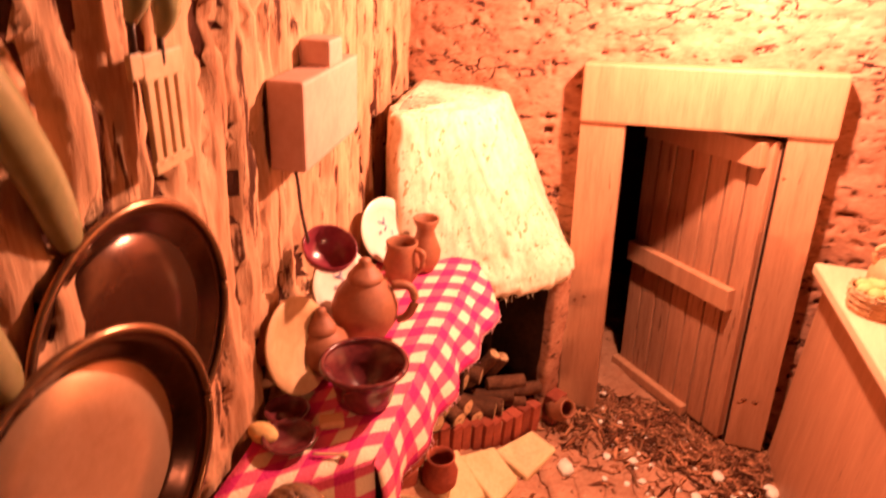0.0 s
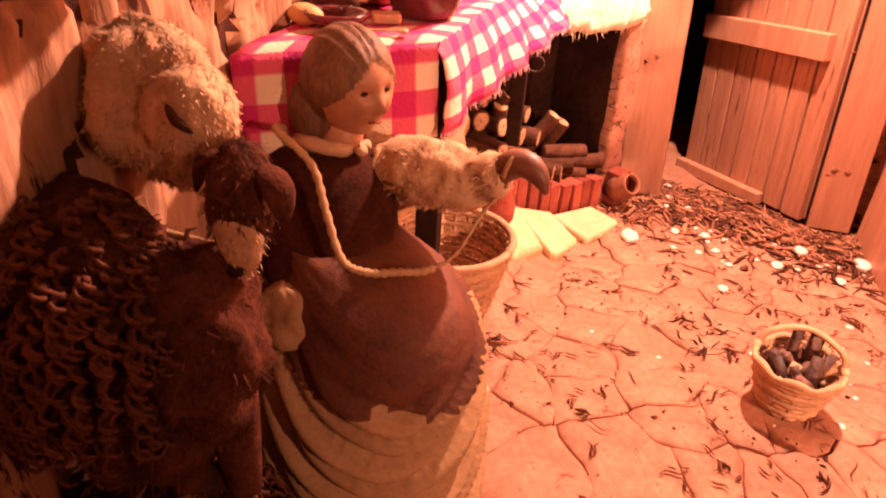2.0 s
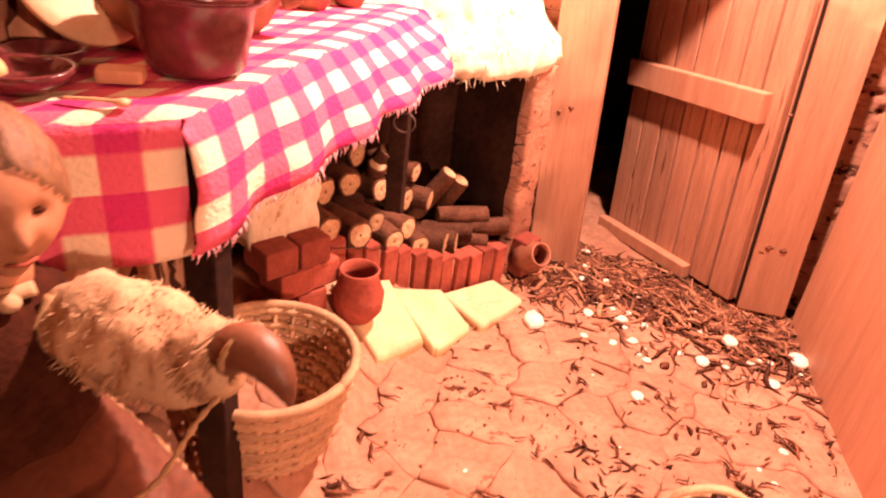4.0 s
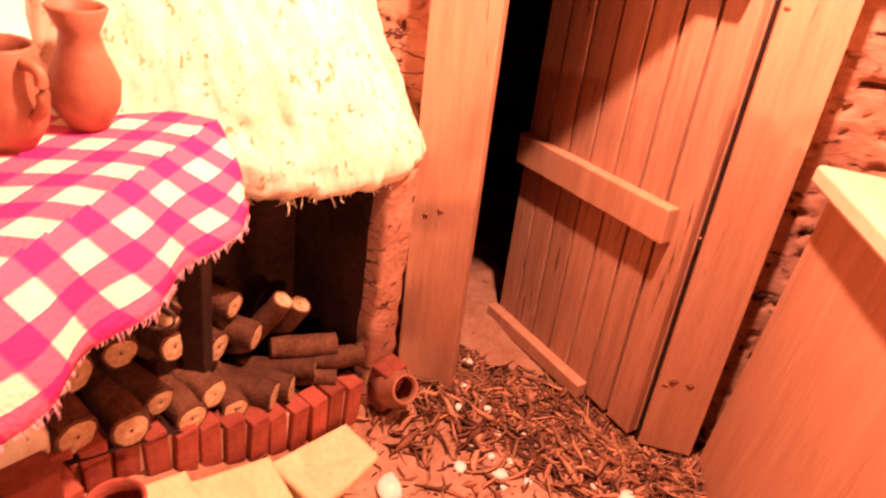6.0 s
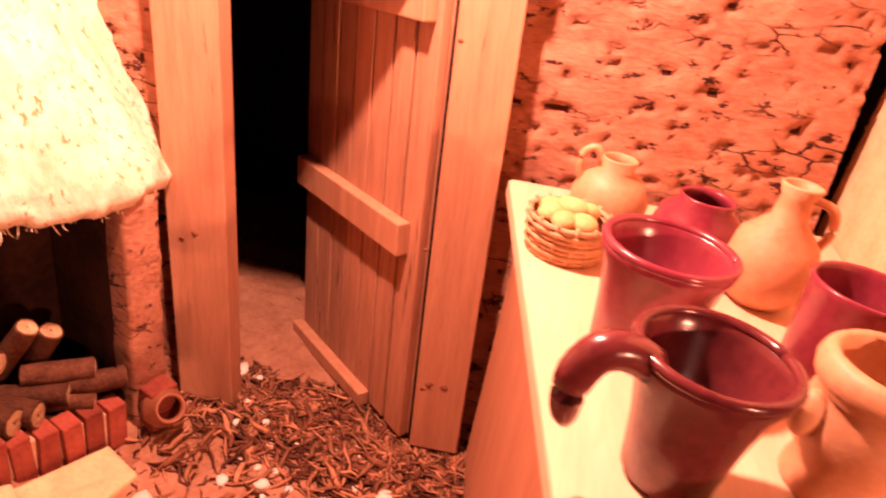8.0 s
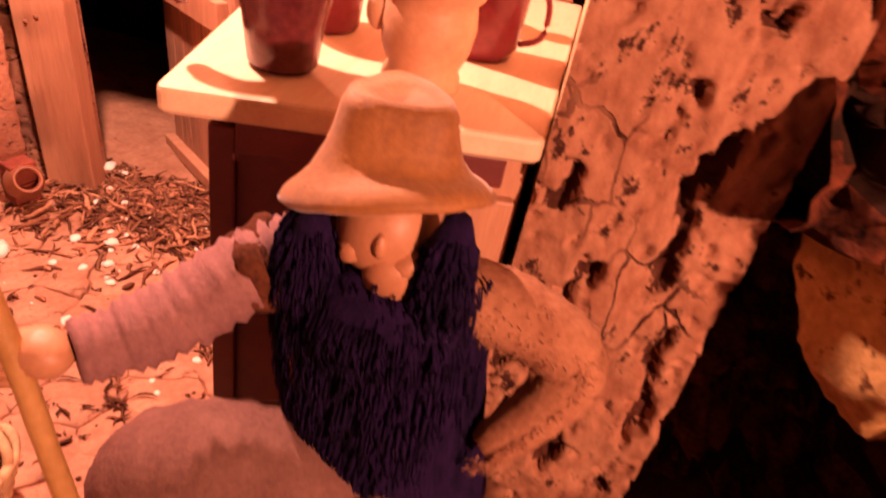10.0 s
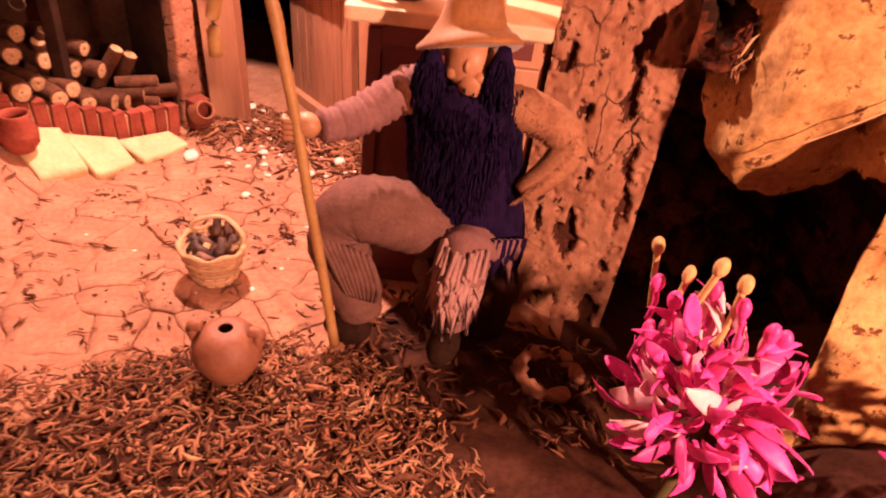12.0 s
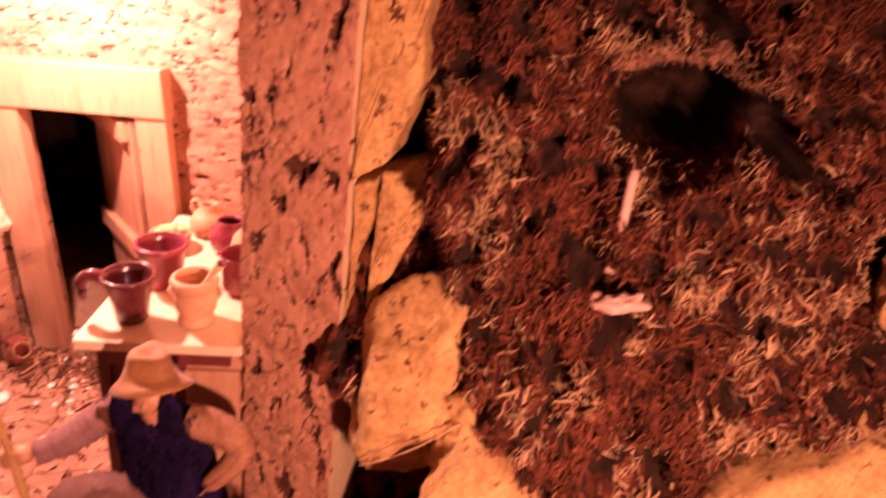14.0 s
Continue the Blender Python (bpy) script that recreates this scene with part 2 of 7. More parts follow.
def gingham(name, s):
    """A woven check: two bands of dyed thread that cross."""
    m = bpy.data.materials.new(name)
    m.use_nodes = True
    nt = m.node_tree
    bs, link = nt.nodes["Principled BSDF"], nt.links.new
    uv = nt.nodes.new("ShaderNodeUVMap")
    sep = nt.nodes.new("ShaderNodeSeparateXYZ")
    link(uv.outputs[0], sep.inputs[0])
    bands = []
    for k in (0, 1):
        mul = nt.nodes.new("ShaderNodeMath")
        mul.operation, mul.inputs[1].default_value = "MULTIPLY", 1 / s
        fr = nt.nodes.new("ShaderNodeMath")
        fr.operation = "FRACT"
        ramp = nt.nodes.new("ShaderNodeValToRGB")
        ramp.color_ramp.elements[0].position, ramp.color_ramp.elements[1].position = 0.47, 0.53
        link(sep.outputs[k], mul.inputs[0])
        link(mul.outputs[0], fr.inputs[0])
        link(fr.outputs[0], ramp.inputs[0])
        bands.append(ramp.outputs[0])
    add = nt.nodes.new("ShaderNodeMath")
    add.operation = "ADD"
    link(bands[0], add.inputs[0])
    link(bands[1], add.inputs[1])
    half = nt.nodes.new("ShaderNodeMath")
    half.operation, half.inputs[1].default_value = "MULTIPLY", 0.5
    link(add.outputs[0], half.inputs[0])
    cr = nt.nodes.new("ShaderNodeValToRGB")
    cr.color_ramp.elements[0].color = (0.72, 0.60, 0.44, 1)
    cr.color_ramp.elements[1].color = (0.47, 0.010, 0.135, 1)
    mid = cr.color_ramp.elements.new(0.5)
    mid.color = (0.60, 0.085, 0.165, 1)
    link(half.outputs[0], cr.inputs[0])
    weave = nt.nodes.new("ShaderNodeTexNoise")
    weave.inputs["Scale"].default_value = 900
    tc = nt.nodes.new("ShaderNodeTexCoord")
    link(tc.outputs["Object"], weave.inputs["Vector"])
    bp = nt.nodes.new("ShaderNodeBump")
    bp.inputs["Strength"].default_value, bp.inputs["Distance"].default_value = 0.5, 0.001
    link(weave.outputs[0], bp.inputs["Height"])
    link(bp.outputs[0], bs.inputs["Normal"])
    link(cr.outputs[0], bs.inputs["Base Color"])
    bs.inputs["Roughness"].default_value = 0.85
    return m


CHECK = gingham("gingham", 0.0152)


# ---- mesh building ----
class Geo:
    """Vertices and faces of one mesh, with a material index and smoothness for each face."""

    def __init__(self):
        self.v, self.f, self.m, self.s = [], [], [], []

    def add(self, verts, faces, mi=0, smooth=True):
        o = len(self.v)
        self.v += [tuple(p) for p in verts]
        self.f += [tuple(o + i for i in q) for q in faces]
        self.m += [mi] * len(faces)
        self.s += [smooth] * len(faces)
        return self

    def grid(self, rows, mi=0, smooth=True, closed=False, caps=False):
        n = len(rows[0])
        verts = [p for r in rows for p in r]
        faces = []
        for i in range(len(rows) - 1):
            for j in range(n if closed else n - 1):
                k = (j + 1) % n
                faces.append((i * n + j, i * n + k, (i + 1) * n + k, (i + 1) * n + j))
        if caps:
            faces.append(tuple(reversed(range(n))))
            faces.append(tuple(range((len(rows) - 1) * n, len(rows) * n)))
        return self.add(verts, faces, mi, smooth)

    def lathe(self, profile, at=(0, 0, 0), segs=28, mi=0, axis=None, squash=1.0):
        q = axis if axis is not None else Matrix.Identity(3)
        rows = []
        for r, z in profile:
            rows.append([Vector(at) + q @ Vector((r * math.cos(2 * math.pi * k / segs), squash * r * math.sin(2 * math.pi * k / segs), z)) for k in range(segs)])
        return self.grid(rows, mi, True, True, True)

    def tube(self, pts, radii, segs=10, mi=0, flat=1.0, up=(0, 0, 1), wrinkle=0.0):
        pts = [Vector(p) for p in pts]
        if not isinstance(radii, (list, tuple)):
            radii = [radii] * len(pts)
        rows = []
        for i, p in enumerate(pts):
            d = (pts[min(i + 1, len(pts) - 1)] - pts[max(i - 1, 0)]).normalized()
            a = d.cross(Vector(up))
            if a.length < 0.05:
                a = d.cross(Vector((1, 0, 0)))
            a.normalize()
            b = d.cross(a)
            r = radii[i]
            if wrinkle:
                r *= 1 + wrinkle * math.sin(i * 2.4) + wrinkle * 0.6 * noise.noise(p * 400)
            rows.append([p + a * (r * math.cos(2 * math.pi * k / segs)) + b * (flat * r * math.sin(2 * math.pi * k / segs)) for k in range(segs)])
        return self.grid(rows, mi, True, True, True)

    def ball(self, at, radii, mi=0, segs=20, rings=12, turn=None, rough=0.0, freq=120.0, sharp=False):
        q = turn if turn is not None else Matrix.Identity(3)
        if isinstance(radii, (int, float)):
            radii = (radii,) * 3
        rows = []
        for i in range(rings + 1):
            th = math.pi * (0.02 + 0.96 * i / rings)
            row = []
            for k in range(segs):
                ph = 2 * math.pi * k / segs
                u = Vector((math.sin(th) * math.cos(ph), math.sin(th) * math.sin(ph), -math.cos(th)))
                p = Vector((u.x * radii[0], u.y * radii[1], u.z * radii[2]))
                if rough:
                    w = Vector(at) + p
                    n = noise.fractal(w * freq, 0.9, 2.1, 4) if not sharp else noise.ridged_multi_fractal(w * freq, 0.9, 2.1, 4, 1.0, 2.0) - 1.0
                    p += u * n * rough
                row.append(Vector(at) + q @ p)
            rows.append(row)
        return self.grid(rows, mi, True, True, True)

    def box(self, at, size, turn=0.0, mi=0, bevel=0.0008, tilt=None):
        sx, sy, sz = [a / 2 for a in size]
        b = min(bevel, sx * 0.6, sy * 0.6, sz * 0.6)
        q = Matrix.Rotation(turn, 3, "Z")
        if tilt is not None:
            q = q @ tilt
        bm = bmesh.new()
        bmesh.ops.create_cube(bm, size=1.0)
        for w in bm.verts:
            w.co = Vector((w.co.x * 2 * sx, w.co.y * 2 * sy, w.co.z * 2 * sz))
        if b > 0:
            bmesh.ops.bevel(bm, geom=bm.edges[:], offset=b, segments=2, affect="EDGES", profile=0.6)
        bm.verts.index_update()
        verts = [Vector(at) + q @ w.co for w in bm.verts]
        faces = [[w.index for w in fa.verts] for fa in bm.faces]
        bm.free()
        return self.add(verts, faces, mi, False)

    def mesh(self, name, mats):
        me = bpy.data.meshes.new(name)
        me.from_pydata(self.v, [], self.f)
        for m in mats:
            me.materials.append(m)
        me.polygons.foreach_set("material_index", self.m)
        me.polygons.foreach_set("use_smooth", self.s)
        me.update()
        return me


def part(name, geo, mats, parent=None, label=""):
    if not isinstance(mats, (list, tuple)):
        mats = [mats]
    ob = new(name, geo.mesh(name, mats) if isinstance(geo, Geo) else geo)
    ob.parent = parent
    if label:
        ob["label"] = label
    return ob


def thing(name, label, category, group="", kind="", at=(0, 0, 0), geo=None, mats=(), size=(1, 1, 1)):
    """A top-level thing: one mesh, or an Empty at its base."""
    ob = new(name, geo.mesh(name, list(mats)) if geo else None)
    ob.location, ob.scale = at, size
    return tagged(ob, label, category, group, kind)


def spline(pts, n):
    """n points on a smooth curve through pts."""
    p = [Vector(a) for a in pts]
    out = []
    for k in range(n):
        u = k / (n - 1) * (len(p) - 1)
        i = min(int(u), len(p) - 2)
        t = u - i
        a, b, c, d = p[max(i - 1, 0)], p[i], p[i + 1], p[min(i + 2, len(p) - 1)]
        out.append(0.5 * (2 * b + (c - a) * t + (2 * a - 5 * b + 4 * c - d) * t * t + (3 * b - a - 3 * c + d) * t ** 3))
    return out


def lerp(a, b, u):
    return Vector(a) * (1 - u) + Vector(b) * u


def fbm(p, f):
    return noise.fractal(Vector(p) * f, 0.8, 2.0, 4)


RNG = random.Random(7)

# ---- the plan ----
WALL_Y = 0.010                                  # face of the cork wall round the door
OPEN_W, OPEN_H = 0.088, 0.212                   # the doorway
LEFT_A, LEFT_D = Vector((-0.157, 0.010)), Vector((0.312, -0.950))   # foot line of the bark wall
LEFT_N = Vector((0.950, 0.312))
END_X0, END_X1, END_Y = 0.2345, 0.2875, -0.132    # the short end wall beside the counter
TABLE_Z, TOP_Z = 0.1350, 0.1440


def smooth01(u):
    u = max(0.0, min(1.0, u))
    return u * u * (3 - 2 * u)


def ground_z(x, y):
    """Height of the ground: clay yard, a rise to the hearth, a mossy bank in front and a hill beside."""
    z = 0.030 * smooth01((-0.012 - x) / 0.055) * smooth01((-0.03 - y) / 0.10)
    z += 0.008 * smooth01((-0.08 - y) / 0.10)
    z += 0.014 * smooth01((-0.200 - y - 0.74 * max(0.0, 0.155 - x)) / 0.045) * smooth01((x - 0.01) / 0.06)
    z += 0.050 * smooth01((x - 0.30) / 0.09) * smooth01((-0.10 - y) / 0.05)
    return z


def hill_y(x, z):
    edge = 0.352 - 0.42 * (z - 0.205)
    return -0.152 + 0.55 * (z - 0.211) + 0.26 * (x - 0.357) + 0.055 * smooth01((edge - x) / 0.022) + 0.06 * smooth01((0.115 - z) / 0.04) * smooth01((0.43 - x) / 0.03) + 0.085 * smooth01((0.150 - z) / 0.03) * smooth01((0.405 - x) / 0.03)


def steps(a, b, d):
    n = max(1, round((b - a) / d))
    return [a + (b - a) * k / n for k in range(n + 1)]


# turn, lean and scale that fit the doorway and its wall to the camera's view
SKEW = Matrix.Translation((0.01014, -0.00576, -0.00244)) @ Matrix(((0.99206, -0.10907, -0.06254, 0), (0.11014, 0.99382, 0.01387, 0), (0.06064, -0.02065, 0.99795, 0), (0, 0, 0, 1))) @ Matrix.Scale(0.988, 4)


# ---- ground and walls ----
def build_ground():
    xs = [-0.95, -0.6, -0.4] + steps(-0.28, 0.60, 0.0030) + [0.75, 0.95]
    ys = [-0.95, -0.8, -0.65] + steps(-0.50, 0.20, 0.0030) + [0.5, 0.95]
    rows = [[(x, y, ground_z(x, y) - 0.0012 + 0.0016 * fbm((x, y, 0), 70) + 0.0008 * fbm((x, y, 3), 240)) for x in xs] for y in ys]
    g = Geo().grid(rows)
    ob = part("ground", g, [CLAY, SOIL_SHADE_BROWN])
    me = ob.data
    # Dark faces: soil of bed and bank; round the man's feet, painted shade.
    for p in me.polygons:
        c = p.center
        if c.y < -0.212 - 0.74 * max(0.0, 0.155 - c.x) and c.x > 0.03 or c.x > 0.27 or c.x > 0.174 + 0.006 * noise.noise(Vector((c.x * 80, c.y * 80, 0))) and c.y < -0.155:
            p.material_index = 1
    return tagged(ob, "trodden reddish clay ground with bark litter", "ground", kind="structure")


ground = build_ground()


def rough_panel(name, o, u, w, h, depth, us, vs, relief, mats, hole=None, label="", cat="wall", dark_below=-0.0030):
    """An upright slab with a rough face. o: foot of its left end, u: way along it; the face looks to u turned by -90 degrees."""
    u = Vector((u[0], u[1], 0)).normalized()
    n = Vector((u.y, -u.x, 0))
    o = Vector((o[0], o[1], 0))
    a = sorted(set(steps(0, w, us) + ([hole[0], hole[1]] if hole else [])))
    b = sorted(set(steps(0, h, vs) + ([hole[3]] if hole else [])))
    g = Geo()
    front = [[o + u * s + Vector((0, 0, z)) + n * (0 if (hole and hole[0] - 0.012 < s < hole[1] + 0.012 and z < hole[3] + 0.012) else relief(s, z)) for s in a] for z in b]
    na = len(a)
    verts = [p for r in front for p in r]
    faces = []
    for i in range(len(b) - 1):
        for j in range(na - 1):
            if hole and a[j] >= hole[0] - 1e-6 and a[j + 1] <= hole[1] + 1e-6 and b[i + 1] <= hole[3] + 1e-6:
                continue
            faces.append((i * na + j, i * na + j + 1, (i + 1) * na + j + 1, (i + 1) * na + j))
    g.add(verts, faces, 0, True)
    # Faces deeper than the limit get the colour that carries the pits' shade.
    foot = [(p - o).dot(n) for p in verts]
    g.m = [2 if sum(foot[i] for i in q) / 4 < dark_below else 0 for q in faces]
    back = -n * depth

    def quad(p, q, mi=1):
        g.add([p, q, q + back, p + back], [(0, 1, 2, 3)], mi, False)

    for i in range(len(b) - 1):
        quad(front[i + 1][0], front[i][0])
        quad(front[i][-1], front[i + 1][-1])
    for j in range(na - 1):
        quad(front[-1][j], front[-1][j + 1])
    P = lambda s, z: o + u * s + Vector((0, 0, z)) + back
    if hole:
        x0, x1, _, z1 = hole
        for q in ((0, x0, 0, h), (x1, w, 0, h), (x0, x1, z1, h)):
            g.add([P(q[0], q[2]), P(q[0], q[3]), P(q[1], q[3]), P(q[1], q[2])], [(0, 1, 2, 3)], 1, False)
        e = lambda s, z: o + u * s + Vector((0, 0, z))
        quad(e(x0, z1), e(x0, 0))
        quad(e(x1, 0), e(x1, z1))
        quad(e(x1, z1), e(x0, z1))
    else:
        g.add([P(0, 0), P(0, h), P(w, h), P(w, 0)], [(0, 1, 2, 3)], 1, False)
    ob = part(name, g, mats)
    return tagged(ob, label, cat, kind="structure")


def pits(p, f, level, deep):
    v = noise.fractal(p * f, 0.9, 2.1, 5)
    return -deep * smooth01((v - level) / 0.25)


def cork_relief(s, z):
    p = Vector((s, z, 1.3))
    return 0.0009 * fbm(p, 45) + pits(Vector((s * 0.75, z * 1.5, 0.2)), 150, 0.34, 0.0030)


def bark_relief(s, z):
    p = Vector((s * 1.0, z * 0.22, 4.0))
    return 0.0026 * fbm(p, 75) + pits(Vector((s, z * 0.24, 9.1)), 110, 0.12, 0.0042)


def end_relief(s, z):
    p = Vector((s, z, 7.7))
    star = math.hypot(s - 0.0275, z - 0.2495) / 0.0070 + 0.9 * noise.noise(Vector((s, z, 3.0)) * 260)
    return 0.0020 * fbm(p, 45) + pits(Vector((s * 1.6, z * 0.8, 2.5)), 62, 0.27, 0.0045) + pits(Vector((s, z, 5.5)), 190, 0.30, 0.0018) - 0.0075 * smooth01(1.35 - star)


wall_back = rough_panel("wall_back", (-0.170, WALL_Y), (1, 0), 0.403, 0.42, 0.012, 0.0018, 0.0018, cork_relief, [CORK, CORK, PORE_SHADE], hole=(0.162, 0.178 + OPEN_W, 0, OPEN_H + 0.004), label="pitted reddish cork wall round the doorway", dark_below=-0.0020)
wall_back.matrix_basis = SKEW
far = LEFT_A + LEFT_D * -0.012
near = LEFT_A + LEFT_D * 0.62
wall_left = rough_panel("wall_left", near, (far - near), 0.632, 0.42, 0.012, 0.0018, 0.0030, bark_relief, [BARK, BARK, PORE_SHADE], label="flaky upright bark board wall hung with pans", dark_below=-0.0030)
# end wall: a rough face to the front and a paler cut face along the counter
wall_right = rough_panel("wall_right", (END_X0, END_Y), (1, 0), END_X1 - END_X0, 0.44, 0.175, 0.0010, 0.0010, end_relief, [WALL_END, CREAM_CUT, PORE_SHADE], label="short end wall of daubed pitted cork", dark_below=-0.0032)
# box behind the door: its near-black colour stands in for the lack of light
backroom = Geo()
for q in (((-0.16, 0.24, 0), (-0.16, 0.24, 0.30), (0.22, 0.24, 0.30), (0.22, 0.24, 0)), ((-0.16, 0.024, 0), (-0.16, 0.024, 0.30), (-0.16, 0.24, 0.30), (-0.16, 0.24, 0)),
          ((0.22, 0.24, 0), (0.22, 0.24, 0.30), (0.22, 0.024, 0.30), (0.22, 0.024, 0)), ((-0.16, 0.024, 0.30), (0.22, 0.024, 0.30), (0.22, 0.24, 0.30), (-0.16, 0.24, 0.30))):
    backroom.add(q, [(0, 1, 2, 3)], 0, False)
tagged(part("wall_backroom", backroom, SOOT_SHADE_BLACK), "near-black walls in place of the unlit space behind the door", "wall", kind="structure").matrix_basis = SKEW
# the room in which the model stands
room = Geo()
X, Y, Z0, Z1 = 0.90, 0.90, -0.01, 0.95
for q in (((-X, -Y, Z0), (X, -Y, Z0), (X, -Y, Z1), (-X, -Y, Z1)), ((X, -Y, Z0), (X, Y, Z0), (X, Y, Z1), (X, -Y, Z1)), ((X, Y, Z0), (-X, Y, Z0), (-X, Y, Z1), (X, Y, Z1)), ((-X, Y, Z0), (-X, -Y, Z0), (-X, -Y, Z1), (-X, Y, Z1))):
    room.add(q, [(0, 1, 2, 3)], 0, False)
tagged(part("wall_room", room, ROOM), "dim plain walls of the room around", "wall", kind="structure")
tagged(part("ceiling", Geo().add([(-X, -Y, Z1), (X, -Y, Z1), (X, Y, Z1), (-X, Y, Z1)], [(0, 1, 2, 3)], 0, False), ROOM), "dim plain ceiling", "ceiling", kind="structure")


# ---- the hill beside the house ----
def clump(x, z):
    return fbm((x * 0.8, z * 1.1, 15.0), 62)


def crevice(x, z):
    """A cleft running down beside the hole, its shade painted in near-black."""
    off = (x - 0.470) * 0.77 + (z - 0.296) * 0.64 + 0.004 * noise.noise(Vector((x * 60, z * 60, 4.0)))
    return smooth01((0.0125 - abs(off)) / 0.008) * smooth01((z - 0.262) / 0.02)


def bank_y(x, z):
    """Face of the bank: clumps and hollows on the slope, with one dark hole."""
    y = hill_y(x, z) + 0.020 * fbm((x, z, 2.0), 16)
    y += 0.012 * fbm((x, z, 5.0), 42) + 0.030 * max(0.0, clump(x, z) - 0.10) + 0.007 * fbm((x, z, 8.0), 130)
    d = math.hypot((x - 0.432) / 0.030, (z - 0.292) / 0.021)
    return y + 0.100 * smooth01((1.35 - d) / 0.6) + 0.060 * crevice(x, z)


def build_hill():
    rows = [[(x, bank_y(x, z), z) for x in steps(0.285, 0.62, 0.0026) + [0.68, 0.76, 0.85]] for z in steps(-0.01, 0.46, 0.0026) + [0.52]]
    ob = part("hillside", Geo().grid(rows), [BANK, SOOT_SHADE_BLACK])
    # Near-black faces paint shade into the hole, the clump hollows and the cleft.
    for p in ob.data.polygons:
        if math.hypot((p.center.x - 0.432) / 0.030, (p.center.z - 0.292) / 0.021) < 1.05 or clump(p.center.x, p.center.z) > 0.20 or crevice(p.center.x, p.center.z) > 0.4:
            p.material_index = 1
    return tagged(ob, "steep bank of dark shredded bark and soil", "bank", kind="structure")


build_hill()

# ---- door ----
def build_door():
    door = thing("door_1", "open plank door in a planed pine frame", "door", kind="structure")
    jw = 0.027
    part("jamb", Geo().box((-jw / 2 - 0.0008, 0.0035, 0.106), (jw, 0.0110, OPEN_H), bevel=0.0008), PINE_FRAME, door)
    part("jamb", Geo().box((OPEN_W + 0.0115, 0.0035, 0.106), (0.023, 0.0110, OPEN_H), bevel=0.0008), PINE_FRAME, door)
    part("lintel", Geo().box(((OPEN_W - jw + 0.023) / 2, 0.0085, OPEN_H + 0.0175), (OPEN_W + jw + 0.025, 0.025, 0.035), bevel=0.0015), PINE_FRAME, door)
    hinge, free = Vector((0.0845, 0.0000, 0)), Vector((0.0095, 0.0760, 0))
    u = (free - hinge).normalized()
    n = Vector((-u.y, u.x, 0))                  # towards the yard
    if n.y > 0:
        n = -n
    length = (free - hinge).length
    turn = math.atan2(u.y, u.x)
    leaf = part("leaf", Geo().box(hinge + u * length / 2 - n * 0.0030 + Vector((0, 0, 0.1055)), (length, 0.0015, 0.203), turn, bevel=0.0003), PINE, door)
    n_pl = 7
    w = length / n_pl
    for k in range(n_pl):
        wk = w - (0.0012, 0.0021, 0.0014, 0.0010, 0.0018, 0.0011, 0.0014)[k]
        g = Geo().box(hinge + u * (w * (k + 0.5)) + n * (0.0002 * (k % 2)) + Vector((0, 0, 0.1055)), (wk, 0.0045, 0.205 - 0.001 * (k % 2)), turn, bevel=0.0006)
        part("plank", g, PINE, leaf)
    for z, s0, s1, h in ((0.1040, 0.008, length - 0.001, 0.015), (0.199, 0.004, length - 0.004, 0.015), (0.0050, 0.030, length + 0.002, 0.008)):
        part("batten", Geo().box(hinge + u * (s0 + s1) / 2 + n * 0.0052 + Vector((0, 0, z)), (s1 - s0, 0.0062, h), turn, bevel=0.0008, tilt=Matrix.Rotation(0.02, 3, "Y")), PINE_FRAME, leaf)
    # near-black strip that paints the shade in the gap beside the leaf
    part("rebate", Geo().box((OPEN_W - 0.0006, 0.0105, 0.106), (0.0014, 0.0200, OPEN_H - 0.004), bevel=0.0002), SOOT_SHADE_BLACK, door, "near-black strip painting the shade of the door gap")
    # dents and bruises in the jambs
    for x, z, r in ((-0.0150, 0.0935, 0.0013), (-0.0212, 0.0905, 0.0009), (0.0900, 0.1880, 0.001), (0.0860, 0.1045, 0.0008), (0.0945, 0.0380, 0.002), (0.1010, 0.0375, 0.0017), (0.0910, 0.0345, 0.0013)):
        part("dent", Geo().ball((x, -0.0021, z), (r * 1.1, 0.00025, r * 0.6), 0, 12, 8, rough=r * 0.5, freq=700), DENT, door)
    door.matrix_basis = SKEW
    return door


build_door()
# a post that stands in the dark behind the door
thing("post", "dark upright wooden post standing behind the door", "post", geo=Geo().box((0.030, 0.155, 0.10), (0.030, 0.012, 0.20), 0.3, bevel=0.001), mats=[MAROON]).matrix_basis = SKEW

# ---- fireplace ----
FL, FU, FN = Vector((-0.060, -0.157, 0)), Vector((0.312, 0.950, 0)), Vector((0.950, -0.312, 0))


def fp(s, out, z):
    return FL + FU * s + FN * out + Vector((0, 0, z))


def rounded(corners, radii, n=6):
    """A closed outline through corners, each rounded off."""
    out = []
    for i, (c, r) in enumerate(zip(corners, radii)):
        p, q = Vector(corners[i - 1]), Vector(corners[(i + 1) % len(corners)])
        c = Vector(c)
        a, b = c + (p - c).normalized() * r, c + (q - c).normalized() * r
        for k in range(n):
            t = k / (n - 1)
            out.append(a * (1 - t) ** 2 + c * 2 * t * (1 - t) + b * t ** 2)
    return out


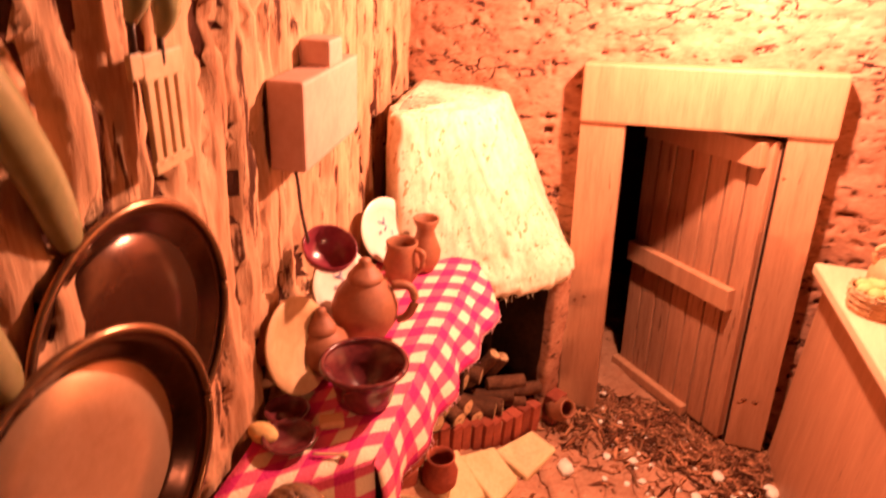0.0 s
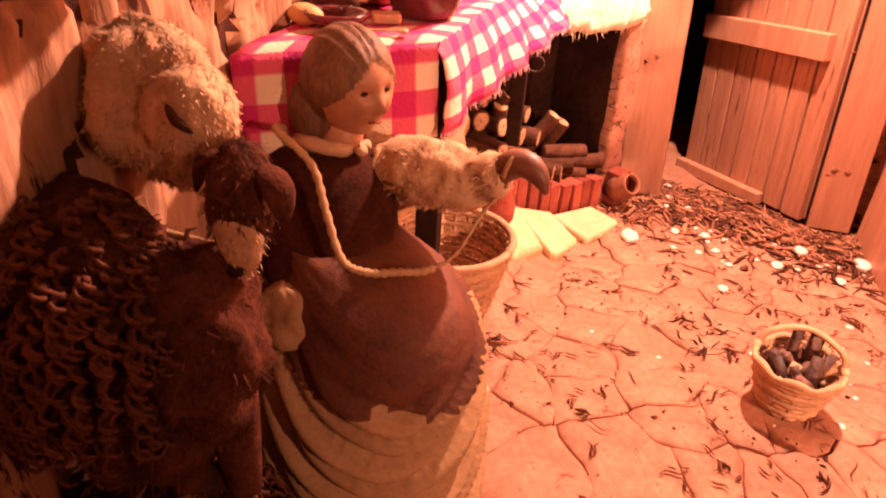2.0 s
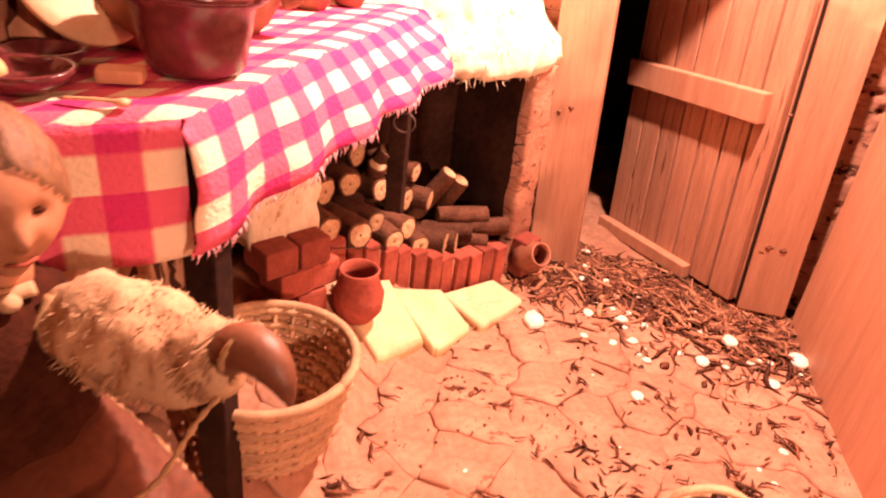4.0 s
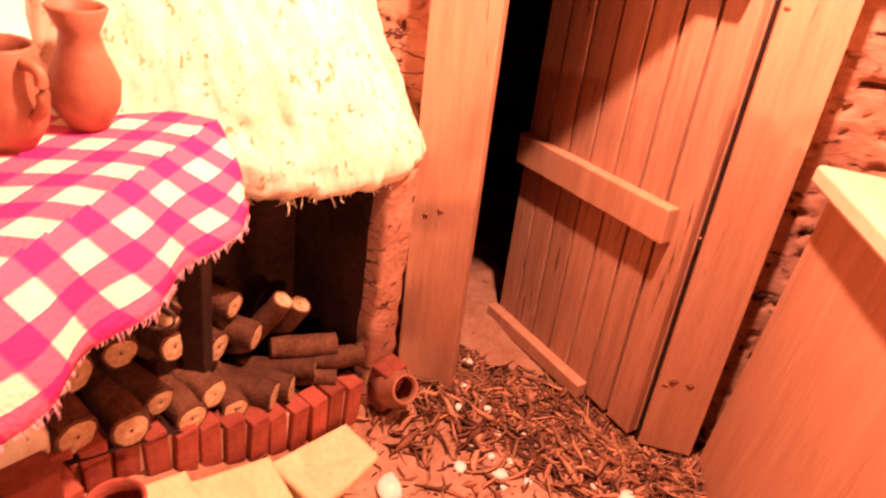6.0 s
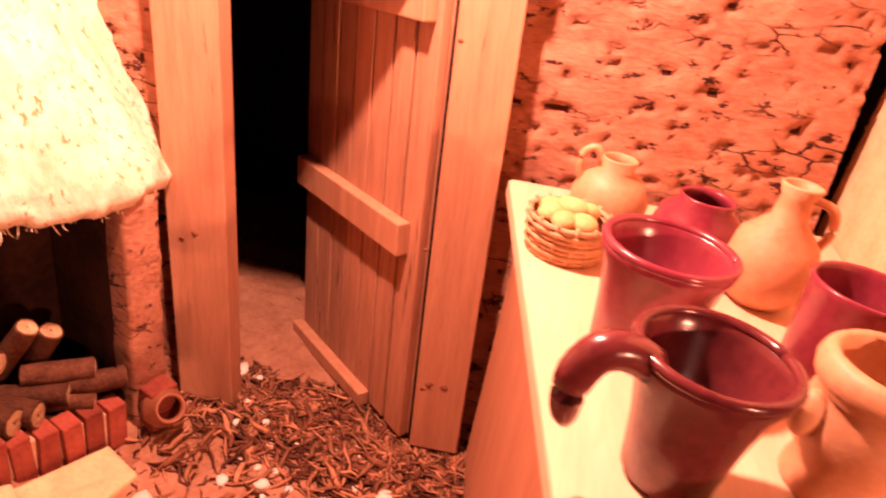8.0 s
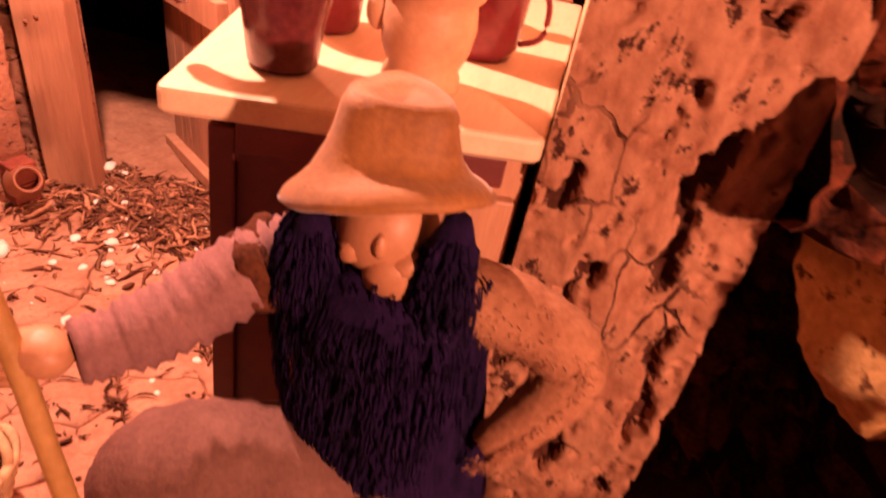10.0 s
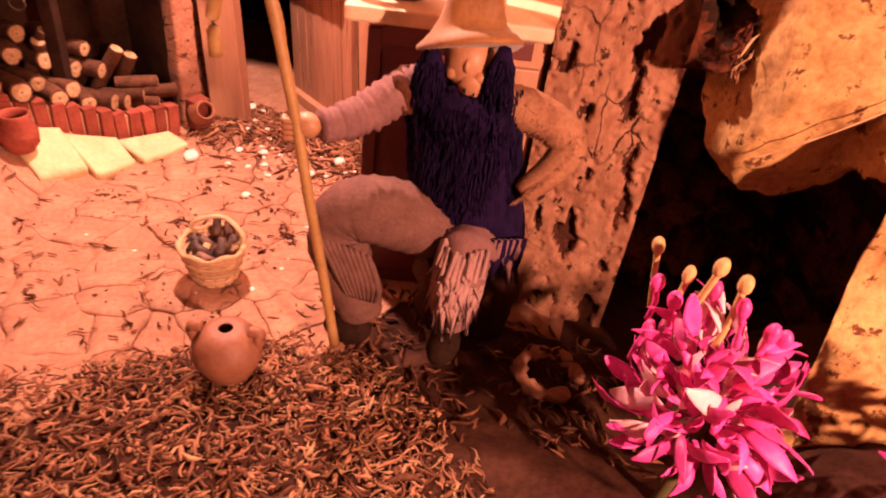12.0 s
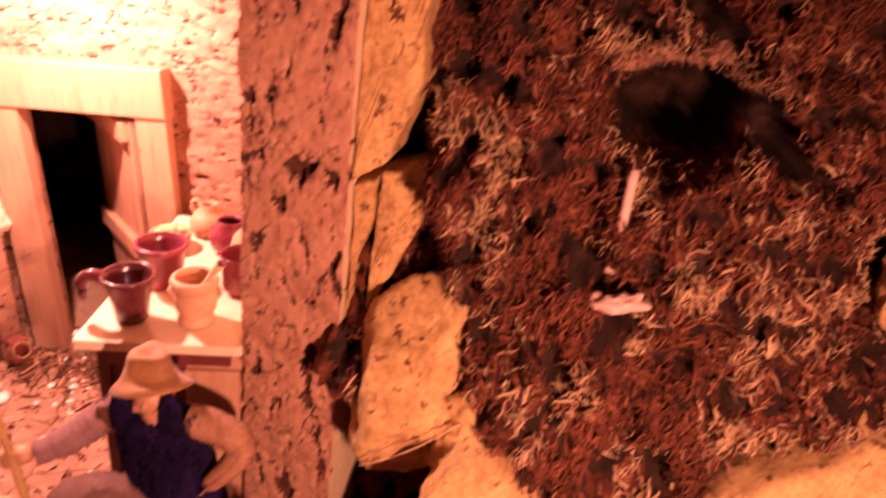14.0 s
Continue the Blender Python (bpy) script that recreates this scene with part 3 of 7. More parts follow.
def build_fireplace():
    f = thing("fireplace", "corner fireplace with a white plaster hood and brick kerb", "fireplace")
    # hood: a leaning shell of rough plaster with a rolled lower edge
    low = [Vector((-0.0880, -0.1250, 0)), fp(0.133, 0.004, 0), Vector((-0.030, 0.012, 0)), Vector((-0.150, 0.012, 0)), Vector((-0.1120, -0.0960, 0))]
    top = [Vector((-0.1000, -0.1070, 0)), Vector((-0.0740, -0.0460, 0)), Vector((-0.082, 0.012, 0)), Vector((-0.150, 0.012, 0)), Vector((-0.1150, -0.0950, 0))]
    g = Geo()
    rows = []
    cuts = []

    def gouge(p):
        """Trowel strokes and pits, deepest towards the lower edge."""
        low_part = smooth01((0.170 - p.z) / 0.035)
        s = (p - FL).dot(FU)
        stroke = noise.noise(Vector((s * 300 + p.z * 90, p.z * 110, 3.0)))
        pit = noise.noise(Vector((s * 520, p.z * 420, 8.0)))
        return FN * (low_part * (-0.0034 * max(0.0, stroke - 0.05) - 0.0020 * max(0.0, pit - 0.1)) + 0.0003 * pit)

    for z, u, grow in ((0.1080, 0.0, -0.006), (0.1062, 0.0, -0.002), (0.1075, 0.0, 0.0015), (0.112, 0.0, 0.003), (0.120, 0.045, 0.0025), (0.132, 0.17, 0.001), (0.148, 0.33, 0.0005), (0.166, 0.49, 0), (0.184, 0.65, 0), (0.202, 0.81, 0), (0.216, 0.93, 0), (0.222, 0.975, 0), (0.2255, 0.995, -0.0015), (0.2265, 1.0, -0.006)):
        c = [lerp(a, b, u) for a, b in zip(low, top)]
        mid = sum(c, Vector()) / 5
        c = [p + (p - mid).normalized() * grow for p in c]
        z = z if z < 0.115 else 0.115 + (z - 0.115) * 0.895
        ring = rounded(c, (0.012, 0.020, 0.004, 0.004, 0.008), 14)
        if not cuts:
            cuts = [max(1, round((b - a).length / 0.0022)) for a, b in zip(ring, ring[1:] + ring[:1])]
        ring = [a.lerp(b, k / n) for a, b, n in zip(ring, ring[1:] + ring[:1], cuts) for k in range(n)]
        row = []
        for i, p in enumerate(ring):
            nn = (p - mid).normalized()
            zz = z + (0.011 * smooth01(1 - (p - FL).dot(FU) / 0.11) if z < 0.125 else 0) + 0.0022 * fbm((p.x, p.y, 0.0), 60) + (0.004 * max(0.0, 1 - abs((p - fp(0.139, 0, 0)).length) / 0.03) if z < 0.13 else 0)
            row.append(p + nn * (0.0016 * fbm((p.x, p.y, z), 55) + 0.0007 * fbm((p.x, p.y, z), 220)) + Vector((0, 0, zz)))
        rows.append(row)
    # more rows between, for the roughness
    fine = []
    for a, b in zip(rows, rows[1:]):
        n = max(2, round((b[0] - a[0]).length / 0.0020))
        for k in range(n):
            mids = [p.lerp(q, k / n) for p, q in zip(a, b)]
            fine.append([p + gouge(p) for p in mids])
    fine.append(rows[-1])
    g.grid(fine, 0, True, True, True)
    part("hood", g, PLASTER, f, "rough white plaster hood")
    # fibres of the plaster hanging from its lower edge
    fringe, rf = Geo(), random.Random(91)
    for k in range(420):
        i = rf.randrange(len(rows[1]))
        p, q = rows[1][i], rows[1][(i + 1) % len(rows[1])]
        p = p.lerp(q, rf.random()) if (q - p).length < 0.02 else p
        d = Vector((rf.uniform(-1, 1), rf.uniform(-1, 1), rf.uniform(-1.6, -0.2))) * rf.uniform(0.0010, 0.0030)
        fringe.tube([p + Vector((0, 0, 0.001)), p + d * 0.6, p + d + Vector((rf.uniform(-0.001, 0.001), rf.uniform(-0.001, 0.001), 0))], [0.0003, 0.00025, 0.0001], 4)
    part("fringe", fringe, PLASTER, f, "frayed plaster fibres")
    # side piers
    def pier(s0, s1, z0, z1, m, name, d=0.05):
        rows = []
        for z in steps(z0, z1, 0.006):
            ring = rounded([fp(s0, 0, z), fp(s1, 0, z), fp(s1, -d, z), fp(s0, -d, z)], (0.003, 0.003, 0.001, 0.001), 5)
            c = fp((s0 + s1) / 2, -d / 2, z)
            rows.append([p + (p - c).normalized() * 0.0018 * fbm(p, 110) for p in ring])
        part(name, Geo().grid(rows, 0, True, True, True), m, f)
    pier(0.126, 0.142, -0.002, 0.112, CORK, "pier")
    pier(-0.026, 0.004, 0.060, 0.114, PLASTER, "pier")
    # chamber: sooty back and sides, open to the front
    for q in (((0.002, -0.062), (0.128, -0.045)), ((0.002, 0.0), (0.002, -0.062)), ((0.1215, -0.055), (0.1210, -0.004))):
        ch = Geo().grid([[fp(lerp((q[0][0], q[0][1], 0), (q[1][0], q[1][1], 0), u)[0], lerp((q[0][0], q[0][1], 0), (q[1][0], q[1][1], 0), u)[1], z) + FN * 0.0015 * fbm((u, z * 9, q[0][0]), 7) for u in steps(0, 1, 0.08)] for z in steps(-0.002, 0.118, 0.008)])
        part("chamber_wall", ch, SOOT_SHADE_BLACK, f)
    # brick kerb: upright bricks along the front, following the rise of the ground
    bm_ = Geo().box((0, 0, 0), (0.0078, 0.010, 0.0225), bevel=0.0009)
    me = bm_.mesh("brick", [BRICK])
    for k in range(13):
        s = 0.006 + k * 0.0091
        base = ground_z(*fp(s, 0.004, 0)[:2])
        ob = part("brick", me, None, f)
        ob.matrix_basis = Matrix.Translation(fp(s, -0.010 + 0.08 * s + 0.0008 * math.sin(k * 2.1), base + 0.0095 + 0.0008 * math.sin(k * 1.3))) @ Matrix.Rotation(math.atan2(FU.y, FU.x), 4, "Z") @ Matrix.Rotation(0.05 * math.sin(k * 3.7), 4, "Y")
    joint = Geo().box((0, 0, 0), (0.0022, 0.0070, 0.0190), bevel=0.0004).mesh("mortar_joint", [MORTAR])
    for k in range(12):
        s = 0.01055 + k * 0.0091
        ob = part("mortar_joint", joint, None, f)
        ob.matrix_basis = Matrix.Translation(fp(s, -0.0108 + 0.08 * s, ground_z(*fp(s, 0.004, 0)[:2]) + 0.0080)) @ Matrix.Rotation(math.atan2(FU.y, FU.x), 4, "Z")
    me2 = Geo().box((0, 0, 0), (0.013, 0.016, 0.0105), bevel=0.001).mesh("brick", [BRICK])
    for s, z in ((-0.019, 0.035), (-0.006, 0.036), (-0.013, 0.047), (0.000, 0.047), (-0.019, 0.058), (-0.005, 0.058), (0.134, 0.006), (0.134, 0.017)):
        ob = part("brick", me2, None, f)
        ob.matrix_basis = Matrix.Translation(fp(s, 0.001 + 0.001 * math.sin(s * 900), z)) @ Matrix.Rotation(math.atan2(FU.y, FU.x), 4, "Z")
    # bed on which the logs lie
    rows = [[fp(s, o, ground_z(*fp(s, 0, 0)[:2]) + 0.0165 + 0.002 * fbm((s, o, 0), 90)) for s in steps(0.003, 0.127, 0.006)] for o in steps(-0.060, -0.002, 0.006)]
    part("hearth_bed", Geo().grid(rows), SOOT_SHADE_BLACK, f)
    return f


build_fireplace()


def log(name_at, length, r, way, tilt=0.0):
    g = Geo()
    n, segs = 9, 16
    salt = Vector(name_at) * 90
    bend = r * 0.5 * noise.noise(salt)
    rows = []
    for i in range(n):
        z = length * i / (n - 1)
        row = []
        for k in range(segs):
            a = 2 * math.pi * k / segs
            w = r * (1 + 0.13 * noise.noise(salt + Vector((math.cos(a) * 1.6, math.sin(a) * 1.6, z * 130))) + 0.05 * math.sin(3 * a))
            row.append(Vector((w * math.cos(a) + bend * math.sin(math.pi * i / (n - 1)), w * math.sin(a), z)))
        rows.append(row)
    g.grid(rows, 0, True, True, False)
    for row, zc, sg in ((rows[0], 0.0, -1), (rows[-1], length, 1)):
        rings = [row]
        for u, out, m in ((0.84, 0.0003, 0), (0.40, 0.0006, 1), (0.10, 0.0003, 1)):
            rings.append([Vector((p.x * u, p.y * u, zc + sg * (out + 0.0004 * noise.noise(salt + p * 500)))) for p in row])
        for q, m in ((0, 0), (1, 1), (2, 1)):
            g.grid([rings[q], rings[q + 1]], m, True, True)
        g.add(rings[3] + [Vector((0, 0, zc))], [(k, (k + 1) % segs, segs) for k in range(segs)], 0, True)
    ob = thing("firewood_log", "short cut twig log lying in the hearth", "log", "logs in the hearth", geo=g, mats=[LOG_BARK, LOG_END])
    way = Vector(way).normalized()
    ob.matrix_basis = Matrix.Translation(name_at) @ way.to_track_quat("Z", "Y").to_matrix().to_4x4()
    return ob


# the front row, end on, then a second and third course behind and above
for k, (s, z, r, yaw, ln, out) in enumerate((
        (0.012, 0.0055, 0.0062, 0.05, 0.030, 0.004), (0.026, 0.0050, 0.0060, -0.10, 0.028, 0.007), (0.037, 0.0105, 0.0052, 0.1, 0.030, 0.003), (0.046, 0.0040, 0.0056, 0.0, 0.030, 0.006),
        (0.056, 0.0110, 0.0054, 0.15, 0.032, 0.003), (0.064, 0.0045, 0.0050, -0.2, 0.026, 0.005), (0.078, 0.0070, 0.0060, 0.55, 0.026, 0.006), (0.087, 0.0065, 0.0056, 0.6, 0.030, 0.005),
        (0.100, 0.0095, 0.0048, 0.85, 0.030, 0.003), (0.108, 0.0050, 0.0048, 0.9, 0.034, 0.007), (0.112, 0.0165, 0.0050, 1.0, 0.026, 0.002), (0.121, 0.0120, 0.0048, 1.05, 0.022, 0.009),
        (0.018, 0.0180, 0.0060, 0.2, 0.030, -0.008), (0.033, 0.0225, 0.0058, -0.1, 0.030, -0.010), (0.050, 0.0235, 0.0056, 0.1, 0.030, -0.010), (0.066, 0.0225, 0.0056, 0.3, 0.030, -0.010),
        (0.083, 0.0230, 0.0056, 0.5, 0.030, -0.012), (0.040, 0.0350, 0.0056, 0.2, 0.028, -0.016), (0.060, 0.0360, 0.0058, -0.1, 0.028, -0.018), (0.078, 0.0350, 0.0050, 0.35, 0.030, -0.018))):
    base = ground_z(*fp(s, 0, 0)[:2]) + 0.017
    way = FN * math.cos(yaw) + FU * math.sin(yaw) + Vector((0, 0, 0.05 * math.sin(k * 1.9)))
    log(fp(s, out - 0.013, base + z) - way.normalized() * ln + way.normalized() * 0.003, ln, r, way)
for k, (s, z, u) in enumerate(((0.045, 0.040, 0.2), (0.060, 0.042, -0.2), (0.085, 0.038, 0.25), (0.098, 0.034, 0.15))):
    log(fp(s, -0.040, ground_z(*fp(s, 0, 0)[:2]) + z - 0.020), 0.040, 0.0046, FN * 0.35 + FU * u + Vector((0, 0, 0.7)))

# a wire ring hung on a thread under the hood
wire = thing("wire_ring", "thin wire ring hanging on a thread under the hood", "ring")
part("loop", Geo().tube([Vector((-0.0352 + 0.0035 * math.cos(a), -0.1380 + 0.0015 * math.cos(a), 0.1050 + 0.0035 * math.sin(a))) for a in [2 * math.pi * k / 24 for k in range(25)]], 0.0004, 6), IRON, wire)
part("thread", Geo().tube([(-0.0352, -0.1380, 0.1085), (-0.0356, -0.1372, 0.1140)], 0.0003, 5), IRON, wire)

# hearth slabs in front, ragged and nearly touching
for k, (s0, s1, o0, o1) in enumerate(((0.0708, 0.109, 0.006, 0.030), (0.0387, 0.0716, 0.004, 0.031), (0.008, 0.0396, 0.002, 0.030))):
    rows = []
    c = fp((s0 + s1) / 2, (o0 + o1) / 2, 0)
    for zz, u in ((-0.004, 1.0), (0.0026, 1.0), (0.0040, 0.975), (0.0046, 0.90), (0.0048, 0.75), (0.0048, 0.5), (0.0047, 0.25)):
        ring = rounded([fp(s0, o0, 0), fp(s1, o0, 0), fp(s1 - 0.003 * (k % 2), o1 - 0.003, 0), fp(s0 + 0.002, o1 + 0.002, 0)], (0.0008, 0.0008, 0.0030, 0.0025), 14)
        row = []
        for p in ring:
            e = p + (p - c).normalized() * (0.0022 * fbm(p, 90) + 0.0010 * fbm(p, 300))
            w = c + (e - c) * u
            row.append(w + Vector((0, 0, ground_z(w.x, w.y) + zz + (0.0012 * fbm((w.x, w.y, 4), 110) + 0.0005 * fbm((w.x, w.y, 4), 400)) * (zz > 0.003))))
        rows.append(row)
    thing("hearth_slab", "worn cream sandstone slab before the fireplace", "stone slab", "hearth slabs", geo=Geo().grid(rows, 0, True, True, True), mats=[SLAB])


# ---- pots, by turned profiles ----
def wall_profile(outer, thick=0.0012, floor=0.0015):
    """A hollow vessel: up the outside, over the rim and down the inside."""
    inner = [(max(r - thick, 0.0004), z) for r, z in outer if z > floor]
    return [(0.0003, outer[0][1])] + outer + [(outer[-1][0] - thick * 0.5, outer[-1][1] + thick * 0.45)] + inner[::-1] + [(0.0003, floor)]


def vessel(name, label, cat, at, outer, m, handles=(), lid=None, group="", segs=30, turn=0.0, extra=None, thick=0.0012, rim=False):
    t = thing(name, label, cat, group, at=at)
    t.rotation_euler = (0, 0, turn)
    part("body", Geo().lathe(wall_profile(outer, thick), segs=segs), m, t)
    for pts, r in handles:
        part("handle", Geo().tube(spline(pts, 14), r, 8), m, t)
    if lid:
        part("lid", Geo().lathe(lid, segs=24), m, t)
    if rim:
        r, z = outer[-1]
        part("rim", Geo().tube([Vector(((r - thick * 0.4) * math.cos(a), (r - thick * 0.4) * math.sin(a), z + 0.0006)) for a in [2 * math.pi * k / 40 for k in range(41)]], 0.0011, 8), m, t)
    if extra:
        extra(t)
    return t


# ---- table with its cloth and crockery ----
T_NR, T_FR, T_FL, T_NL = Vector((-0.0220, -0.2490, 0)), Vector((-0.0600, -0.0850, 0)), Vector((-0.1050, -0.1130, 0)), Vector((-0.0530, -0.2990, 0))


def build_table():
    t = thing("side_table", "small dark wooden table against the bark wall", "table")
    c = [T_NR, T_FR, T_FL, T_NL]
    mid = sum(c, Vector()) / 4
    rows = []
    for z in (TABLE_Z - 0.008, TABLE_Z - 0.0015):
        rows.append([p + (mid - p).normalized() * 0.003 + Vector((0, 0, z)) for p in c])
    part("tabletop", Geo().grid(rows, 0, False, True, True), MAROON, t)
    for p in c:
        q = p + (mid - p).normalized() * 0.011
        zg = ground_z(q.x, q.y)
        part("leg", Geo().box((q.x, q.y, (zg + TABLE_Z - 0.008) / 2), (0.008, 0.008, TABLE_Z - 0.008 - zg + 0.002), 0.3, bevel=0.0008), SOOT_SHADE_BLACK, t)


build_table()


def build_cloth():
    """A check cloth over the table, hanging down at the front and along the open side."""
    g = Geo()
    uvs = []
    e1 = (T_FR - T_NR)
    e2 = (T_NL - T_NR)
    l1, l2 = e1.length, e2.length
    o1 = Vector((e1.y, -e1.x, 0)).normalized()
    if o1.x < 0:
        o1 = -o1
    o2 = Vector((e2.y, -e2.x, 0)).normalized()
    if o2.y > 0:
        o2 = -o2
    Z = TABLE_Z + 0.0006

    def patch(fn, us, vs):
        rows = [[fn(u, v) for u in us] for v in vs]
        g.grid([[p for p, _ in r] for r in rows], 0, True)
        n = len(us)
        for i in range(len(vs) - 1):
            for j in range(n - 1):
                for a, b in ((i, j), (i, j + 1), (i + 1, j + 1), (i + 1, j)):
                    uvs.append(rows[a][b][1])

    def top(u, v):
        p = T_NR + e1 * u + (e2 * (1 - u) + (T_FL - T_FR) * u) * v
        return p + Vector((0, 0, Z + 0.0006 * fbm(p, 45))), (u * l1, v * l2)

    patch(top, steps(0, 1, 0.04), steps(0, 1, 0.1))

    low_n, low_f = Vector((-0.0165, -0.2540, 0.1095)), Vector((-0.0340, -0.1030, 0.1185))

    def side(u, d):
        p = T_NR + e1 * u + Vector((0, 0, Z))
        q = lerp(low_n, low_f, u)
        wav = 0.0018 * math.sin(u * 29) * d + 0.0014 * d * fbm((u * 3, d, 0), 3)
        return p * (1 - d) + q * d + o1 * (0.0022 * math.sin(math.pi * d) + wav), (u * l1 * (1 - 0.2 * d), -d * 0.037)

    patch(side, steps(0, 1, 0.02), [0, 0.03] + steps(0.1, 1, 0.1))

    def front(u, d):
        p = T_NR + e2 * u
        wav = 0.0014 * math.sin(u * 11) * d
        return p + o2 * (0.002 * d + wav) + Vector((0, 0, Z - d * 0.0285)), (-d * 0.0285 - 0.0015, u * l2)

    patch(front, steps(0, 1, 0.05), [0, 0.03] + steps(0.1, 1, 0.1))
    ob = thing("tablecloth", "red and white gingham cloth hanging over the table edge", "tablecloth", geo=g, mats=[CHECK])
    layer = ob.data.uv_layers.new(name="UVMap")
    for k, uv in enumerate(uvs):
        layer.data[k].uv = uv
    bm = bmesh.new()
    bm.from_mesh(ob.data)
    bmesh.ops.remove_doubles(bm, verts=bm.verts[:], dist=0.0015)
    bm.to_mesh(ob.data)
    bm.free()
    mod = ob.modifiers.new("thickness", "SOLIDIFY")
    mod.thickness, mod.offset = 0.0007, 0
    # frayed fringe along the hanging edge
    fr = Geo()
    for k in range(150):
        u = k / 149
        p, _ = side(u, 1.0)
        q = p + o1 * RNG.uniform(-0.0008, 0.0012) + Vector((RNG.uniform(-0.0006, 0.0006), RNG.uniform(-0.0008, 0.0008), -RNG.uniform(0.0012, 0.0028)))
        fr.tube([p + Vector((0, 0, 0.0004)), (p + q) / 2 + o1 * 0.0003, q], [0.00022, 0.0002, 0.0001], 4)
    part("fringe", fr, PETAL_PALE, ob, "frayed pale thread fringe")


build_cloth()
TZ = TABLE_Z + 0.0014
jug_lid = lambda r, z: [(0.0003, z - 0.0005), (r, z), (r * 1.02, z + 0.0010), (r * 0.86, z + 0.0030), (r * 0.80, z + 0.0032), (r * 0.62, z + 0.0055), (r * 0.56, z + 0.0057), (r * 0.34, z + 0.0080), (r * 0.36, z + 0.0092), (0.0004, z + 0.0104)]
vessel("lidded_jug", "round terracotta jug with a stepped lid and handle", "jug", (-0.0670, -0.1870, TZ), [(0.0075, 0), (0.0105, 0.003), (0.0142, 0.010), (0.0148, 0.016), (0.0125, 0.023), (0.0080, 0.028), (0.0074, 0.029)], TERRA,
       handles=[([(0.010, 0.006, 0.026), (0.017, 0.009, 0.026), (0.0195, 0.010, 0.019), (0.0165, 0.009, 0.011), (0.0125, 0.007, 0.009)], 0.0020)], lid=jug_lid(0.0078, 0.0288))
vessel("lidded_jug", "small round terracotta jug with a stepped lid", "jug", (-0.0670, -0.2185, TZ), [(0.0065, 0), (0.0092, 0.0025), (0.0118, 0.0075), (0.0120, 0.0118), (0.0100, 0.0165), (0.0062, 0.0195), (0.0058, 0.0200)], TERRA, lid=jug_lid(0.0062, 0.0198))
vessel("cooking_pot", "dark glazed brown pot with a wide rim", "pot", (-0.0415, -0.2255, TZ), [(0.0092, 0), (0.0106, 0.0015), (0.0124, 0.0100), (0.0132, 0.0145), (0.0158, 0.0160), (0.0164, 0.0170)], TERRA_DARK, rim=True)
vessel("small_pot", "small open terracotta pot with a handle", "pot", (-0.0790, -0.1350, TZ), [(0.0055, 0), (0.0085, 0.005), (0.0095, 0.012), (0.0075, 0.019), (0.0082, 0.0235)], TERRA, handles=[([(0.008, 0.0, 0.021), (0.0125, 0, 0.020), (0.012, 0, 0.012), (0.009, 0, 0.009)], 0.0014)])
vessel("vase", "slender terracotta vase with a flared mouth", "vase", (-0.0765, -0.1145, TZ), [(0.0050, 0), (0.0080, 0.006), (0.0086, 0.012), (0.0055, 0.020), (0.0046, 0.024), (0.0072, 0.030)], TERRA)


def plate(label, at, r, face, m=CHINA, deco=True):
    """A plate that leans on the wall; face: the way it looks."""
    t = thing("plate", label, "plate", "plates leaning on the wall", at=at)
    q = Vector(face).normalized().to_track_quat("Z", "Y").to_matrix().to_4x4()
    t.matrix_basis = Matrix.Translation(at) @ q
    part("body", Geo().lathe([(0.0003, -0.0004), (r * 0.55, -0.0004), (r * 0.66, 0.0006), (r * 0.97, 0.0024), (r, 0.0028), (r * 0.97, 0.0034), (r * 0.66, 0.0018), (r * 0.56, 0.0008), (0.0003, 0.0008)], segs=36), m, t)
    if deco:
        for k in range(7):
            a = k * 2.4
            p = Vector((r * 0.3 * math.cos(a) * (k % 3) / 2, r * 0.34 * math.sin(a), 0.0011))
            part("painted_sprig", Geo().tube([p, p + Vector((0.0010 * math.cos(k), 0.0016 * math.sin(k * 1.7 + 1), 0.0001)), p + Vector((0.0022 * math.cos(k * 2.2), 0.0026 * math.sin(k * 1.3 + 1), 0))], [0.0003, 0.0004, 0.0002], 5, flat=0.4), CHINA_BLUE, t)
    return t


plate("white china plate with painted sprigs", (-0.0860, -0.1790, TZ + 0.0165), 0.0165, (0.80, -0.25, 0.35))
plate("white china plate with faint painting", (-0.0985, -0.1215, TZ + 0.0200), 0.0180, (0.85, -0.20, 0.38))
plate("deep cream dish leaning on the bark wall", (-0.0690, -0.2325, TZ + 0.0195), 0.0190, (0.86, 0.05, 0.30), SPOON_WOOD, False)
for at, r, m in (((-0.0500, -0.2600, TZ), 0.0095, TERRA_DARK), ((-0.0600, -0.2490, TZ), 0.0085, TERRA_DARK)):
    vessel("saucer", "small dark glazed dish on the gingham cloth", "dish", at, [(r * 0.5, 0), (r * 0.8, 0.002), (r, 0.0042)], m, group="dark dishes")
thing("butter_dish", "pale square dish with a folded rim", "dish", geo=Geo().box((-0.0440, -0.2435, TZ + 0.0015), (0.009, 0.006, 0.003), 0.7, bevel=0.0009), mats=[TERRA_PALE])
thing("spoon", "small pale wooden spoon on the cloth", "spoon", geo=Geo().tube(spline([(-0.0400, -0.2600, TZ + 0.0008), (-0.0340, -0.2570, TZ + 0.0012), (-0.0290, -0.2545, TZ + 0.0011)], 8), [0.0006] * 6 + [0.0015, 0.0012], 8, flat=0.6), mats=[SPOON_WOOD])
